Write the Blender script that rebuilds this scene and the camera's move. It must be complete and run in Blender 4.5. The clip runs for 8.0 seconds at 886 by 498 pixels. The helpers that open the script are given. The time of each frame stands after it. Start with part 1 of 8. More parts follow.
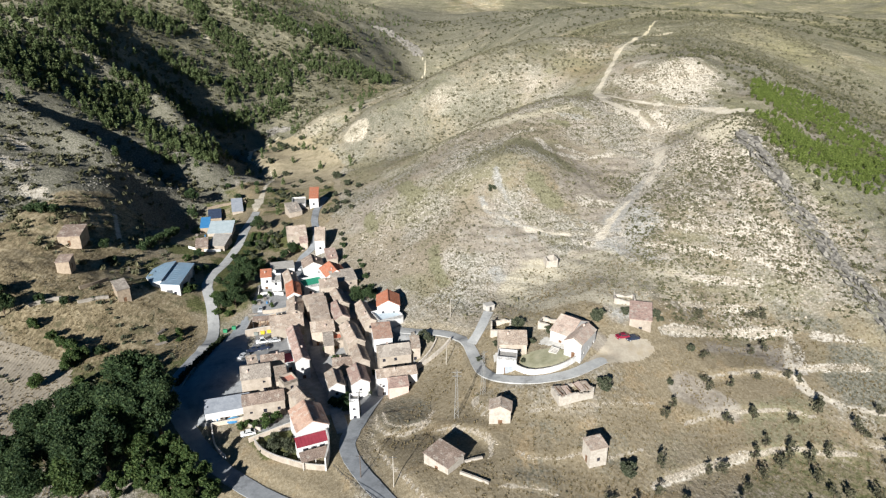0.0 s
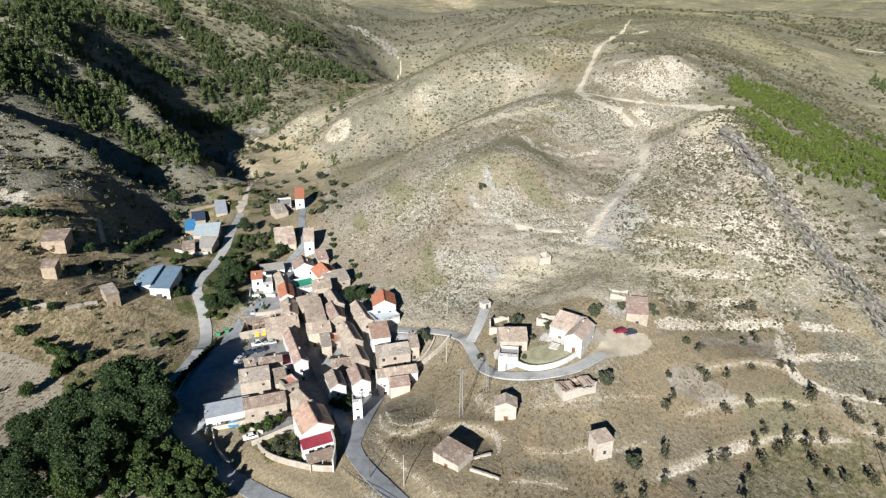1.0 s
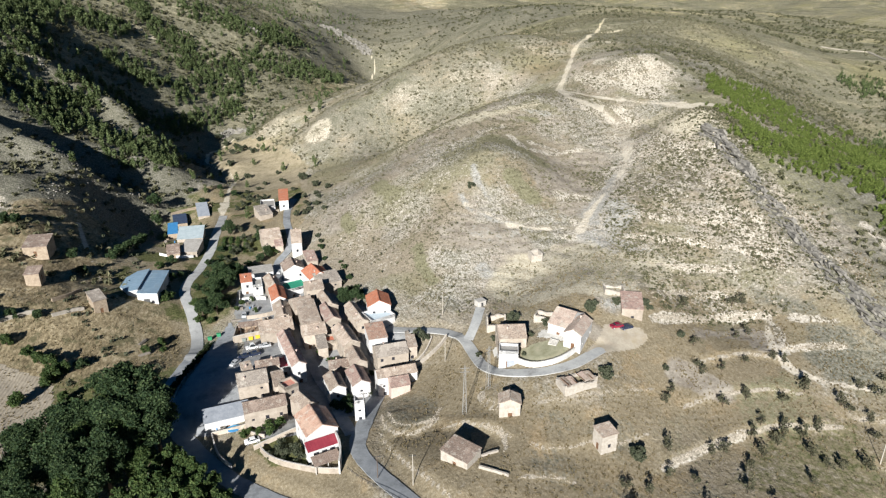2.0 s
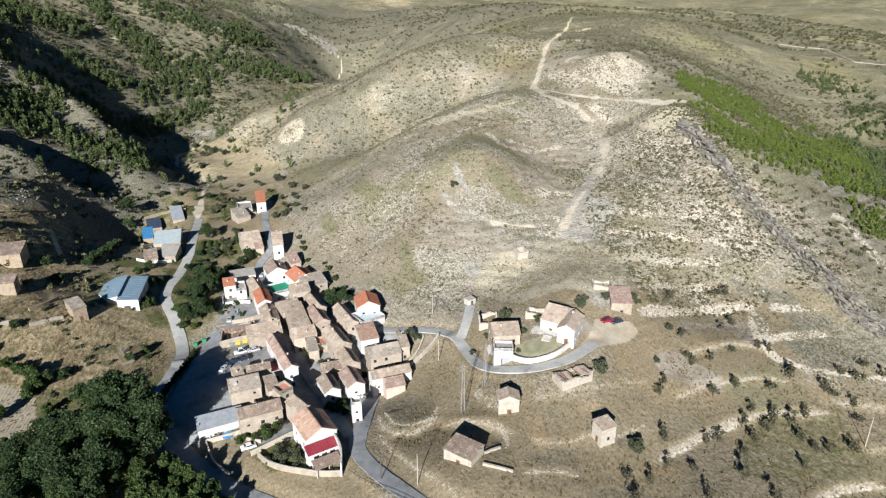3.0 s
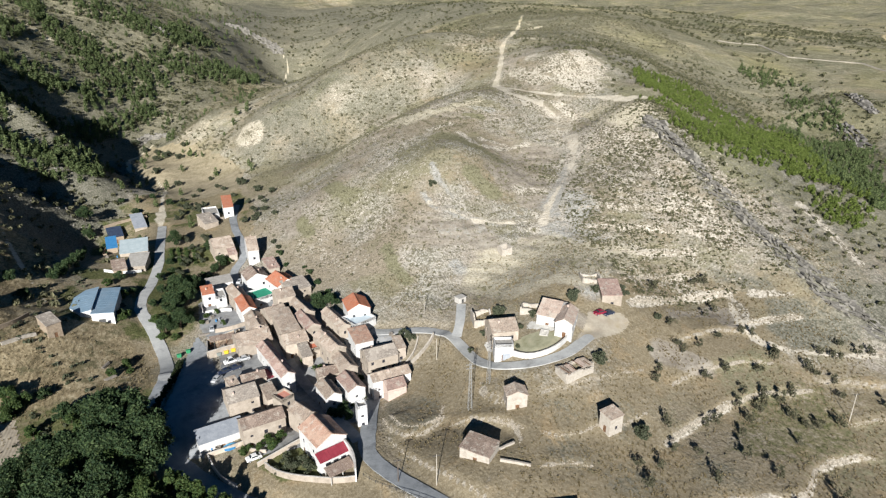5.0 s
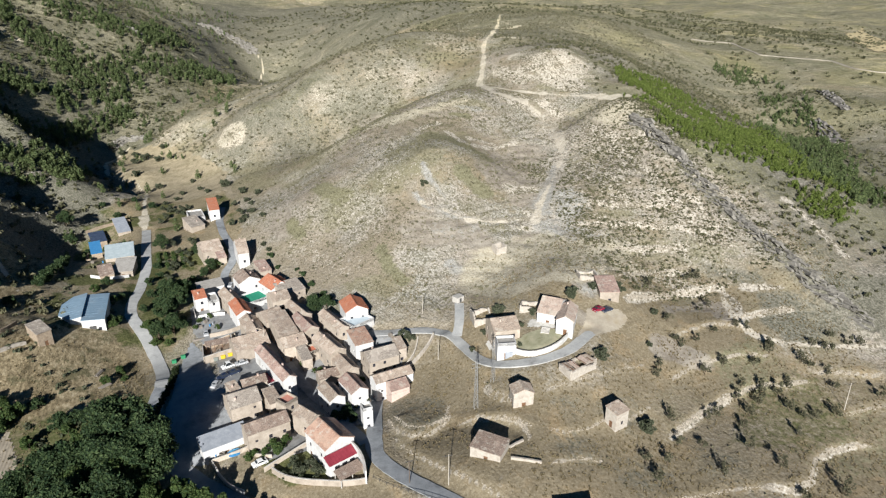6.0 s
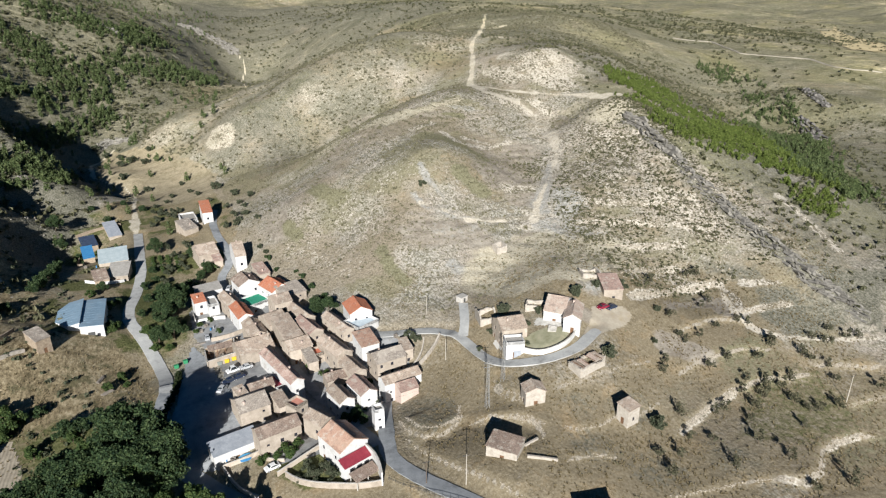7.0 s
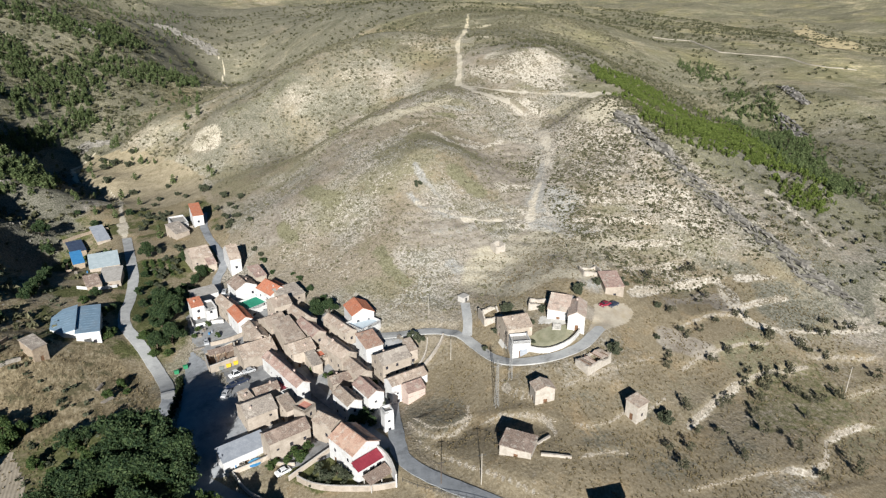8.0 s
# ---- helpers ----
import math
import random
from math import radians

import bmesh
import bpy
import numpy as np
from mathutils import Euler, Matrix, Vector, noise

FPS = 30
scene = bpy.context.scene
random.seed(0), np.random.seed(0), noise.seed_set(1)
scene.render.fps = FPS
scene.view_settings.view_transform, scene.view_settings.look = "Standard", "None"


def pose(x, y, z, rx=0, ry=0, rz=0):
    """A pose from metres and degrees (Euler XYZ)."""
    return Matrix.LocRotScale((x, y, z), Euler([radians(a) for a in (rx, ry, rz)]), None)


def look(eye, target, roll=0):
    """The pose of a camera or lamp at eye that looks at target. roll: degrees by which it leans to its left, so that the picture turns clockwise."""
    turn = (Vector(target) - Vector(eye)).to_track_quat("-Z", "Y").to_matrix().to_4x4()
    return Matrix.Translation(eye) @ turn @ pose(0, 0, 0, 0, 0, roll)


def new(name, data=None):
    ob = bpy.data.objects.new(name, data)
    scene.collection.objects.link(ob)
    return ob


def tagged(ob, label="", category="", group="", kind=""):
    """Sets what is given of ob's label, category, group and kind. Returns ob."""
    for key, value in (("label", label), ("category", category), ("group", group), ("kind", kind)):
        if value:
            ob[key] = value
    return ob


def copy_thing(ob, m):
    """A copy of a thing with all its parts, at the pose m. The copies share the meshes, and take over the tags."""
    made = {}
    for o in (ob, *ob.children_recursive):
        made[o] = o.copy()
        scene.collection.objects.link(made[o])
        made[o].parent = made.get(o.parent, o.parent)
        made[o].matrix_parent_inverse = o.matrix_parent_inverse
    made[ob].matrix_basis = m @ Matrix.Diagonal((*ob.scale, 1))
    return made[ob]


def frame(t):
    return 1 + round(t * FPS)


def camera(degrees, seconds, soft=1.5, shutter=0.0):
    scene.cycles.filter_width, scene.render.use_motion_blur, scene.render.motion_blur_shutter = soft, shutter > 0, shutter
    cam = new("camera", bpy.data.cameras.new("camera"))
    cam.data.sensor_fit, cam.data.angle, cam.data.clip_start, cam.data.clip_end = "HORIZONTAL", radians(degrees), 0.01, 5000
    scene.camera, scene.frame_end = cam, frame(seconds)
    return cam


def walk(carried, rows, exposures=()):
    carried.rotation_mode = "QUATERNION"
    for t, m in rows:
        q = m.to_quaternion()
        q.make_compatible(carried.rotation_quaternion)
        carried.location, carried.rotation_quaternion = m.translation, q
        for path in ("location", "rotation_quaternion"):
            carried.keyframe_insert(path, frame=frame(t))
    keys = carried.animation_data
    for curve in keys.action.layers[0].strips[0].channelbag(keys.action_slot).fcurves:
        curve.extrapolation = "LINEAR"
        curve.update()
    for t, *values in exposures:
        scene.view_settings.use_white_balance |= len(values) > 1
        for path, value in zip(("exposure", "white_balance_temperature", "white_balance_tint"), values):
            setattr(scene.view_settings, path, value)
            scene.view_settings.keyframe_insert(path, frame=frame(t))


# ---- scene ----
cam = camera(68.5, 8.0, soft=1.25)
METRES, EYE, TILT, LEAN, TURN = 64.0, 120.0, -21.5, 0.0, 0.0
ROWS = [
    (0.0, 0.0, 0.0, 0.0, -0.0, 0.0, -0.0),
    (0.5, -0.0605, -0.0051, -0.0006, -1.19, -0.05, 0.47),
    (1.0, -0.1221, -0.0078, -0.0002, -2.36, -0.11, 0.92),
    (1.5, -0.1835, -0.0086, 0.0006, -3.53, -0.16, 1.38),
    (3.0, -0.3703, 0.0023, 0.0089, -7.89, -0.47, 3.08),
    (3.5, -0.4326, 0.0098, 0.0135, -9.42, -0.59, 3.66),
    (4.0, -0.4913, 0.0184, 0.0184, -10.62, -0.7, 4.12),
    (4.5, -0.5532, 0.0292, 0.0244, -11.73, -0.82, 4.56),
    (6.0, -0.7378, 0.0712, 0.0464, -15.24, -1.25, 5.91),
    (6.5, -0.7991, 0.0878, 0.0545, -16.21, -1.37, 6.29),
    (7.0, -0.8596, 0.1052, 0.063, -17.03, -1.48, 6.63),
    (7.5, -0.9202, 0.1232, 0.0717, -17.93, -1.61, 6.96),
    (8.0, -0.9773, 0.1438, 0.0807, -18.99, -1.75, 7.38),
]
walk(cam, [(t, pose(0, 0, EYE, TILT, LEAN, TURN) @ pose(METRES * x, METRES * y, METRES * z, 90 + pitch, roll, yaw)) for t, x, y, z, yaw, pitch, roll in ROWS], [(0, 1.0), (4, 0.93), (8, 0.83)])

# ---- daylight: low sun behind the camera's left shoulder, clear sky ----
SUN_EL, SUN_AZ = 22.5, 20.5      # shadows fall 20 degrees east of north
world = bpy.data.worlds.new("sky")
scene.world = world
world.use_nodes = True
wn = world.node_tree.nodes
sky = wn.new("ShaderNodeTexSky")
sky.sky_type = "NISHITA"
sky.sun_disc = False
sky.sun_elevation = radians(SUN_EL)
sky.sun_rotation = radians(180 + SUN_AZ)
sky.altitude = 900
sky.dust_density = 0.4
sky.ozone_density = 4.0
wn["Background"].inputs["Strength"].default_value = 0.021
deeper = wn.new("ShaderNodeHueSaturation")
deeper.inputs["Saturation"].default_value = 1.3
world.node_tree.links.new(sky.outputs["Color"], deeper.inputs["Color"])
world.node_tree.links.new(deeper.outputs["Color"], wn["Background"].inputs["Color"])
sun = new("sun", bpy.data.lights.new("sun", "SUN"))
sun.data.energy = 5.0
sun.data.angle = radians(0.53)
sun.data.color = (1.0, 0.985, 0.955)
sun.matrix_world = look((0, 0, 300), (300 * math.sin(radians(SUN_AZ)), 300 * math.cos(radians(SUN_AZ)), 300 - 300 * math.tan(radians(SUN_EL))))
scene.view_settings.exposure = 1.0

# ---- materials ----
def material(name, rough=0.9, spec=0.2, metal=0.0):
    m = bpy.data.materials.new(name)
    m.use_nodes = True
    b = m.node_tree.nodes["Principled BSDF"]
    b.inputs["Roughness"].default_value = rough
    b.inputs["Specular IOR Level"].default_value = spec
    b.inputs["Metallic"].default_value = metal
    return m, m.node_tree, b


def node(tree, kind, **vals):
    n = tree.nodes.new(kind)
    for k, v in vals.items():
        n.inputs[k].default_value = v
    return n


def noise_tex(tree, scale, detail=4, rough=0.6, coord="Object"):
    tc = tree.nodes.new("ShaderNodeTexCoord")
    n = node(tree, "ShaderNodeTexNoise", Scale=scale, Detail=detail, Roughness=rough)
    tree.links.new(tc.outputs[coord], n.inputs["Vector"])
    return n.outputs["Fac"]


def ramp(tree, fac, stops):
    r = tree.nodes.new("ShaderNodeValToRGB")
    while len(r.color_ramp.elements) < len(stops):
        r.color_ramp.elements.new(0.5)
    for e, (p, c) in zip(r.color_ramp.elements, stops):
        e.position = p
        e.color = (*c, 1) if len(c) == 3 else c
    tree.links.new(fac, r.inputs["Fac"])
    return r.outputs["Color"]


def mix(tree, fac, a, b, mode="MIX"):
    n = tree.nodes.new("ShaderNodeMix")
    n.data_type = "RGBA"
    n.blend_type = mode
    for sock, v in ((n.inputs[0], fac), (n.inputs[6], a), (n.inputs[7], b)):
        if hasattr(v, "is_output"):
            tree.links.new(v, sock)
        elif isinstance(v, tuple):
            sock.default_value = (*v, 1) if len(v) == 3 else v
        else:
            sock.default_value = v
    return n.outputs[2]


def maths(tree, op, a, b=0.0):
    n = tree.nodes.new("ShaderNodeMath")
    n.operation = op
    for sock, v in zip(n.inputs, (a, b)):
        if hasattr(v, "is_output"):
            tree.links.new(v, sock)
        else:
            sock.default_value = v
    return n.outputs[0]


def bump(tree, b, fac, strength, dist):
    n = node(tree, "ShaderNodeBump", Strength=strength, Distance=dist)
    tree.links.new(fac, n.inputs["Height"])
    tree.links.new(n.outputs["Normal"], b.inputs["Normal"])


def mottled(name, dark, light, scale, rough=0.9, spec=0.2, metal=0.0, stain=None, fine=6.0, relief=0.3, vary=0.12, coord="Object"):
    """A surface whose colour wanders between two tones, with a finer grain and a little change from thing to thing."""
    m, t, b = material(name, rough, spec, metal)
    big = noise_tex(t, scale, 4, 0.65, coord)
    small = noise_tex(t, scale * fine, 3, 0.7, coord)
    col = ramp(t, big, [(0.3, dark), (0.7, light)])
    col = mix(t, 0.55, col, ramp(t, small, [(0.25, (0.42, 0.42, 0.42)), (0.75, (0.62, 0.62, 0.62))]), "OVERLAY")
    if stain:
        s = noise_tex(t, scale * 0.45, 6, 0.75, coord)
        col = mix(t, ramp(t, s, [(0.52, (0, 0, 0)), (0.68, (1, 1, 1))]), col, stain)
    info = t.nodes.new("ShaderNodeObjectInfo")
    hsv = t.nodes.new("ShaderNodeHueSaturation")
    t.links.new(maths(t, "ADD", maths(t, "MULTIPLY", info.outputs["Random"], vary), 1 - vary / 2), hsv.inputs["Value"])
    t.links.new(col, hsv.inputs["Color"])
    t.links.new(hsv.outputs["Color"], b.inputs["Base Color"])
    bump(t, b, small, relief, 0.05)
    return m


WALL = {
    "white": mottled("white_render", (0.46, 0.455, 0.442), (0.575, 0.57, 0.557), 0.5, stain=(0.38, 0.36, 0.33), vary=0.1),
    "cream": mottled("cream_render", (0.27, 0.228, 0.183), (0.42, 0.363, 0.302), 0.4, stain=(0.235, 0.20, 0.16), vary=0.35),
    "stone": mottled("rubble_stone", (0.22, 0.17, 0.125), (0.36, 0.295, 0.22), 1.2, stain=(0.20, 0.15, 0.105), vary=0.2, relief=0.8),
    "palestone": mottled("pale_rubble_stone", (0.31, 0.275, 0.232), (0.43, 0.394, 0.342), 1.2, stain=(0.27, 0.235, 0.195), vary=0.15, relief=0.8),
    "pinkwall": mottled("pink_render", (0.42, 0.32, 0.275), (0.52, 0.42, 0.36), 0.5, stain=(0.36, 0.28, 0.235)),
}


def tile_material(name, a, b_, c, vary=0.25, aged=0.7):
    """Old barrel tiles: each channel and course a little different, lichen in patches."""
    m, t, b = material(name, 0.85, 0.15)
    big = noise_tex(t, 0.5, 5, 0.7)
    small = noise_tex(t, 3.2, 2, 0.6)
    col = ramp(t, small, [(0.3, a), (0.5, b_), (0.72, c)])
    old = noise_tex(t, 0.9, 6, 0.8)
    col = mix(t, ramp(t, old, [(0.5, (0, 0, 0)), (0.66, (0.75, 0.75, 0.75))]), col, tuple(0.55 * v + 0.04 for v in a))
    lichen = noise_tex(t, 0.55, 7, 0.75)
    col = mix(t, ramp(t, lichen, [(0.53, (0, 0, 0)), (0.6, (aged, aged, aged))]), col, (0.46, 0.41, 0.335))
    soot = noise_tex(t, 0.35, 6, 0.7)
    col = mix(t, ramp(t, soot, [(0.54, (0, 0, 0)), (0.64, (0.6 * aged, 0.6 * aged, 0.6 * aged))]), col, (0.13, 0.10, 0.08))
    mended = noise_tex(t, 0.22, 1, 0.4)
    col = mix(t, ramp(t, mended, [(0.56, (0, 0, 0)), (0.575, (0.6 * aged, 0.6 * aged, 0.6 * aged))]), col, tuple(min(0.5, 1.15 * v) for v in c))
    info = t.nodes.new("ShaderNodeObjectInfo")
    hsv = node(t, "ShaderNodeHueSaturation", Saturation=0.82 if aged > 0.4 else 1.0)
    col = mix(t, 1.0, col, (0.93, 0.93, 0.93), "MULTIPLY")
    t.links.new(maths(t, "ADD", maths(t, "MULTIPLY", info.outputs["Random"], vary), 1 - vary / 2), hsv.inputs["Value"])
    t.links.new(col, hsv.inputs["Color"])
    t.links.new(hsv.outputs["Color"], b.inputs["Base Color"])
    bump(t, b, small, 0.25, 0.04)
    return m


ROOF = {
    "orange": tile_material("new_orange_tile", (0.34, 0.11, 0.06), (0.43, 0.165, 0.095), (0.49, 0.225, 0.14), 0.2, 0.2),
    "orangetan": tile_material("orange_tan_tile", (0.31, 0.165, 0.105), (0.40, 0.22, 0.14), (0.47, 0.29, 0.20)),
    "pink": tile_material("pink_tile", (0.26, 0.15, 0.115), (0.355, 0.225, 0.175), (0.44, 0.31, 0.25)),
    "pinktan": tile_material("pale_pink_tile", (0.34, 0.235, 0.18), (0.42, 0.31, 0.24), (0.50, 0.385, 0.305), 0.12),
    "tan": tile_material("tan_tile", (0.225, 0.16, 0.115), (0.325, 0.245, 0.18), (0.42, 0.335, 0.26), 0.35),
    "brown": tile_material("brown_tile", (0.165, 0.11, 0.08), (0.25, 0.175, 0.13), (0.35, 0.26, 0.20), 0.3),
    "greytan": tile_material("grey_tile", (0.19, 0.155, 0.125), (0.28, 0.235, 0.19), (0.37, 0.32, 0.265)),
    "metal": mottled("grey_metal", (0.22, 0.24, 0.27), (0.33, 0.35, 0.38), 0.6, 0.5, 0.4, relief=0.1),
    "bluemetal": mottled("blue_metal", (0.16, 0.24, 0.31), (0.22, 0.31, 0.39), 0.3, 0.45, 0.4, stain=(0.20, 0.26, 0.31), relief=0.1),
    "lightmetal": mottled("pale_blue_metal", (0.29, 0.35, 0.37), (0.40, 0.455, 0.47), 0.5, 0.5, 0.4, relief=0.1),
    "blue": mottled("blue_sheet", (0.03, 0.15, 0.34), (0.06, 0.23, 0.44), 0.8, 0.5, 0.4, relief=0.2),
    "solar": mottled("solar_glass", (0.03, 0.04, 0.07), (0.05, 0.07, 0.11), 0.8, 0.2, 0.5, relief=0.05),
    "greyflat": mottled("cement_roof", (0.24, 0.225, 0.205), (0.34, 0.325, 0.30), 0.7, stain=(0.18, 0.165, 0.145)),
    "terrace": mottled("red_terrace_tile", (0.40, 0.17, 0.13), (0.50, 0.25, 0.19), 1.0),
    "redterrace": mottled("red_clay_floor", (0.42, 0.13, 0.08), (0.50, 0.19, 0.12), 1.0),
    "redflat": mottled("red_painted_sheet", (0.20, 0.025, 0.04), (0.26, 0.04, 0.055), 0.8, 0.5, 0.4),
    "green": mottled("green_turf_floor", (0.02, 0.20, 0.12), (0.04, 0.30, 0.19), 1.0),
    "blueflat": mottled("pale_blue_terrace", (0.40, 0.47, 0.52), (0.52, 0.59, 0.63), 0.8),
}
GLASS = mottled("dark_pane", (0.02, 0.02, 0.025), (0.04, 0.04, 0.05), 1.0, 0.15, 0.5, relief=0.0)
WOOD = mottled("brown_wood", (0.10, 0.055, 0.03), (0.18, 0.10, 0.06), 2.0)
GREYWOOD = mottled("grey_weathered_wood", (0.16, 0.14, 0.118), (0.27, 0.242, 0.21), 2.0)
CEMENT = mottled("cement", (0.36, 0.34, 0.31), (0.50, 0.48, 0.44), 0.6, stain=(0.28, 0.26, 0.23))
IRON = mottled("dark_iron", (0.04, 0.04, 0.04), (0.08, 0.08, 0.08), 2.0, 0.5, 0.4)

# ---- land ----
# rounded landforms: east, north, height, radius
FIELD_FORMS = (
    (81, 40, -3.8, 42), (-95.4, 40, -7.5, 42), (165, 61, -2.3, 30), (-171, 82, -2.1, 30),
    (76.8, 96, -1.8, 16), (-52, 117, -2.7, 22), (-1.6, 118.4, 4.7, 16), (110.4, 118.4, 2.7, 16),
    (43.2, 118.4, -2.4, 16), (20.8, 118.4, 2.1, 16), (270, 124, -1.5, 60), (110.4, 140.8, -4, 16),
    (88, 140.8, 1.9, 16), (-35.2, 152, 2.9, 16), (32, 152, 7.3, 16), (-159.8, 163.2, 4.2, 22),
    (179, 163.2, 7.7, 22), (-108, 166, -12.6, 60), (-276, 166, 9.6, 60), (-24, 174.4, -6.5, 16),
    (144, 174.4, 4, 16), (65.6, 185.6, 3.2, 16), (-80, 185.6, 4.5, 16), (99.2, 185.6, -1.7, 16),
)
VILLAGE_FORMS = (
    (40.4, 194, 6.7, 22), (286.8, 194, -4.4, 22), (148.2, 209.4, 19, 22), (-91.2, 219.2, -5.5, 16),
    (-159.8, 224.8, 13.2, 22), (194.4, 224.8, 4.4, 22), (-124.8, 230.4, 6.1, 16), (110.4, 241.6, 9.7, 16),
    (65.6, 241.6, -2.5, 16), (20.8, 241.6, 3.9, 16), (522, 250, 4.1, 60), (-45, 250, -5.6, 30),
    (-318, 250, 6.9, 30), (-136, 252.8, -4.4, 16), (148.2, 255.6, 10.9, 22), (-98.2, 271, -3.1, 22),
    (-12.8, 275.2, -5.6, 16), (-67.4, 286.4, -6.7, 22), (312, 292, -14.7, 60), (18, 292, 21.4, 30),
    (132.8, 297.6, 13.2, 16), (-175.2, 317.2, 14.1, 22), (65.6, 320, 5.5, 16), (110.4, 331.2, -9.7, 16),
)
HILL_FORMS = (
    (-136, 331.2, -11.2, 16), (-300.5, 337.5, 60.3, 85), (166.4, 342.4, 5.4, 16), (-180.8, 342.4, 9.8, 16),
    (-3, 355, 5.9, 30), (348.4, 363.4, -3.9, 22), (144, 376, 40.3, 120), (-108, 376, -19.7, 60),
    (25, 385, 6.5, 34), (-147.2, 387.2, 7.6, 16), (-297, 397, 14.6, 30), (144, 398.4, 8.5, 16),
    (-234, 418, -8.9, 30), (-32, 420, 4.5, 30), (198.6, 422.2, 16.9, 42), (55.8, 425, -8, 22),
    (-124.8, 432, -6.2, 16), (-192, 460, -7.9, 60), (-5.8, 471.2, 7.2, 22), (-82.8, 471.2, -4.7, 22),
    (-192, 476.8, 9.8, 16), (60, 502, 30.7, 60), (-318, 502, 45.3, 60), (592, 516, 18.3, 170),
)
MOUNTAIN_FORMS = (
    (-98.2, 532.8, 10.7, 22), (186, 565, -5.3, 30), (-318, 586, 29.5, 60), (-150, 586, -22.5, 60),
    (-214.4, 600, 10.2, 16), (-360, 600, 12, 40), (228, 628, 56.5, 120), (-300.5, 694.5, 47.2, 85),
    (396, 712, 13.7, 120), (-66, 712, -11.4, 60), (-113.6, 768, 6, 30), (-241, 873, 18.6, 85),
    (-24, 880, -29.1, 120), (-360, 880, 52, 120), (-24, 922, -19.1, 30), (116, 932.5, 15.9, 85),
    (-129, 943, 9.8, 30), (-276, 1048, 35.6, 120), (-24, 1090, -18.6, 60), (368, 1132, 27.5, 260),
    (144, 1216, 15.7, 120), (-181.5, 1289.5, 33.5, 85),
)
OLIVE = [
    ([(37, 314), (46, 299), (56, 291)], 5.5),
    ([(41, 269), (45, 262)], 4),
    ([(-8.2, 359.9), (17.2, 433.4), (28.7, 360.7), (49.4, 352.2), (68.2, 357.5)], 3),
    ([(-41.9, 465.8), (-18, 470.9), (-1, 483.4)], 5),
    ([(79, 277.8), (80.6, 274.6)], 3),
    ([(-4, 241.6), (-2.7, 230.2), (0.8, 219.1)], 3),
    ([(131.6, 410.3), (139, 400.8)], 3),
    ([(-21.2, 308.7), (-11.6, 289.1)], 4),
    ([(-35.4, 295.6), (-31.8, 281.3)], 3),
    ([(156.6, 397.9), (173.7, 384.4), (188.1, 385.5)], 8),
    ([(56.2, 340.7), (63.1, 337.3)], 3),
]
BARE = [
    ([(62, 287), (72, 274), (66, 259)], 7),
    ([(17, 238), (31, 241), (39, 232)], 8),
    ([(65.6, 297), (86.1, 310.7), (88.8, 301.2)], 8),
    ([(56.8, 272), (66.8, 273.9)], 7),
    ([(10.1, 244.2), (20.8, 239.3), (29.4, 236.6)], 7),
    ([(-39.6, 311.4), (-38.2, 291.2)], 5),
    ([(18.6, 444.9), (30.6, 433.6)], 5),
    ([(41.1, 173.8), (46.4, 168.4)], 3),
    ([(50.6, 229.1), (56.7, 230.4)], 5),
    ([(34, 227), (37.6, 219.2)], 5),
    ([(68.2, 155.9), (77.2, 150.7)], 4),
    ([(83.8, 174.8), (100, 174.2), (100.5, 166.3)], 4),
    ([(123.6, 329.3), (123, 293.5)], 5),
]
ROCKY = [
    ([(61.9, 351.6), (72.7, 344.2), (89.2, 345.4)], 7),
    ([(8.5, 351.4), (9.1, 306.6), (9.2, 278)], 8),
    ([(20, 334.1), (17.5, 281.5)], 7),
    ([(-35.8, 276.8), (-26.3, 261), (-15.5, 241.5)], 10),
    ([(-10, 278.7), (-4.3, 259.9)], 9),
    ([(37.9, 469.1), (60.2, 458.1), (76.9, 443.1)], 10),
    ([(-2.7, 465), (16.8, 461.7)], 9),
    ([(59.3, 499), (90.2, 502.2), (106.8, 481.5)], 10),
    ([(104.6, 294.6), (104.8, 268.8), (100.2, 247.4)], 10),
]
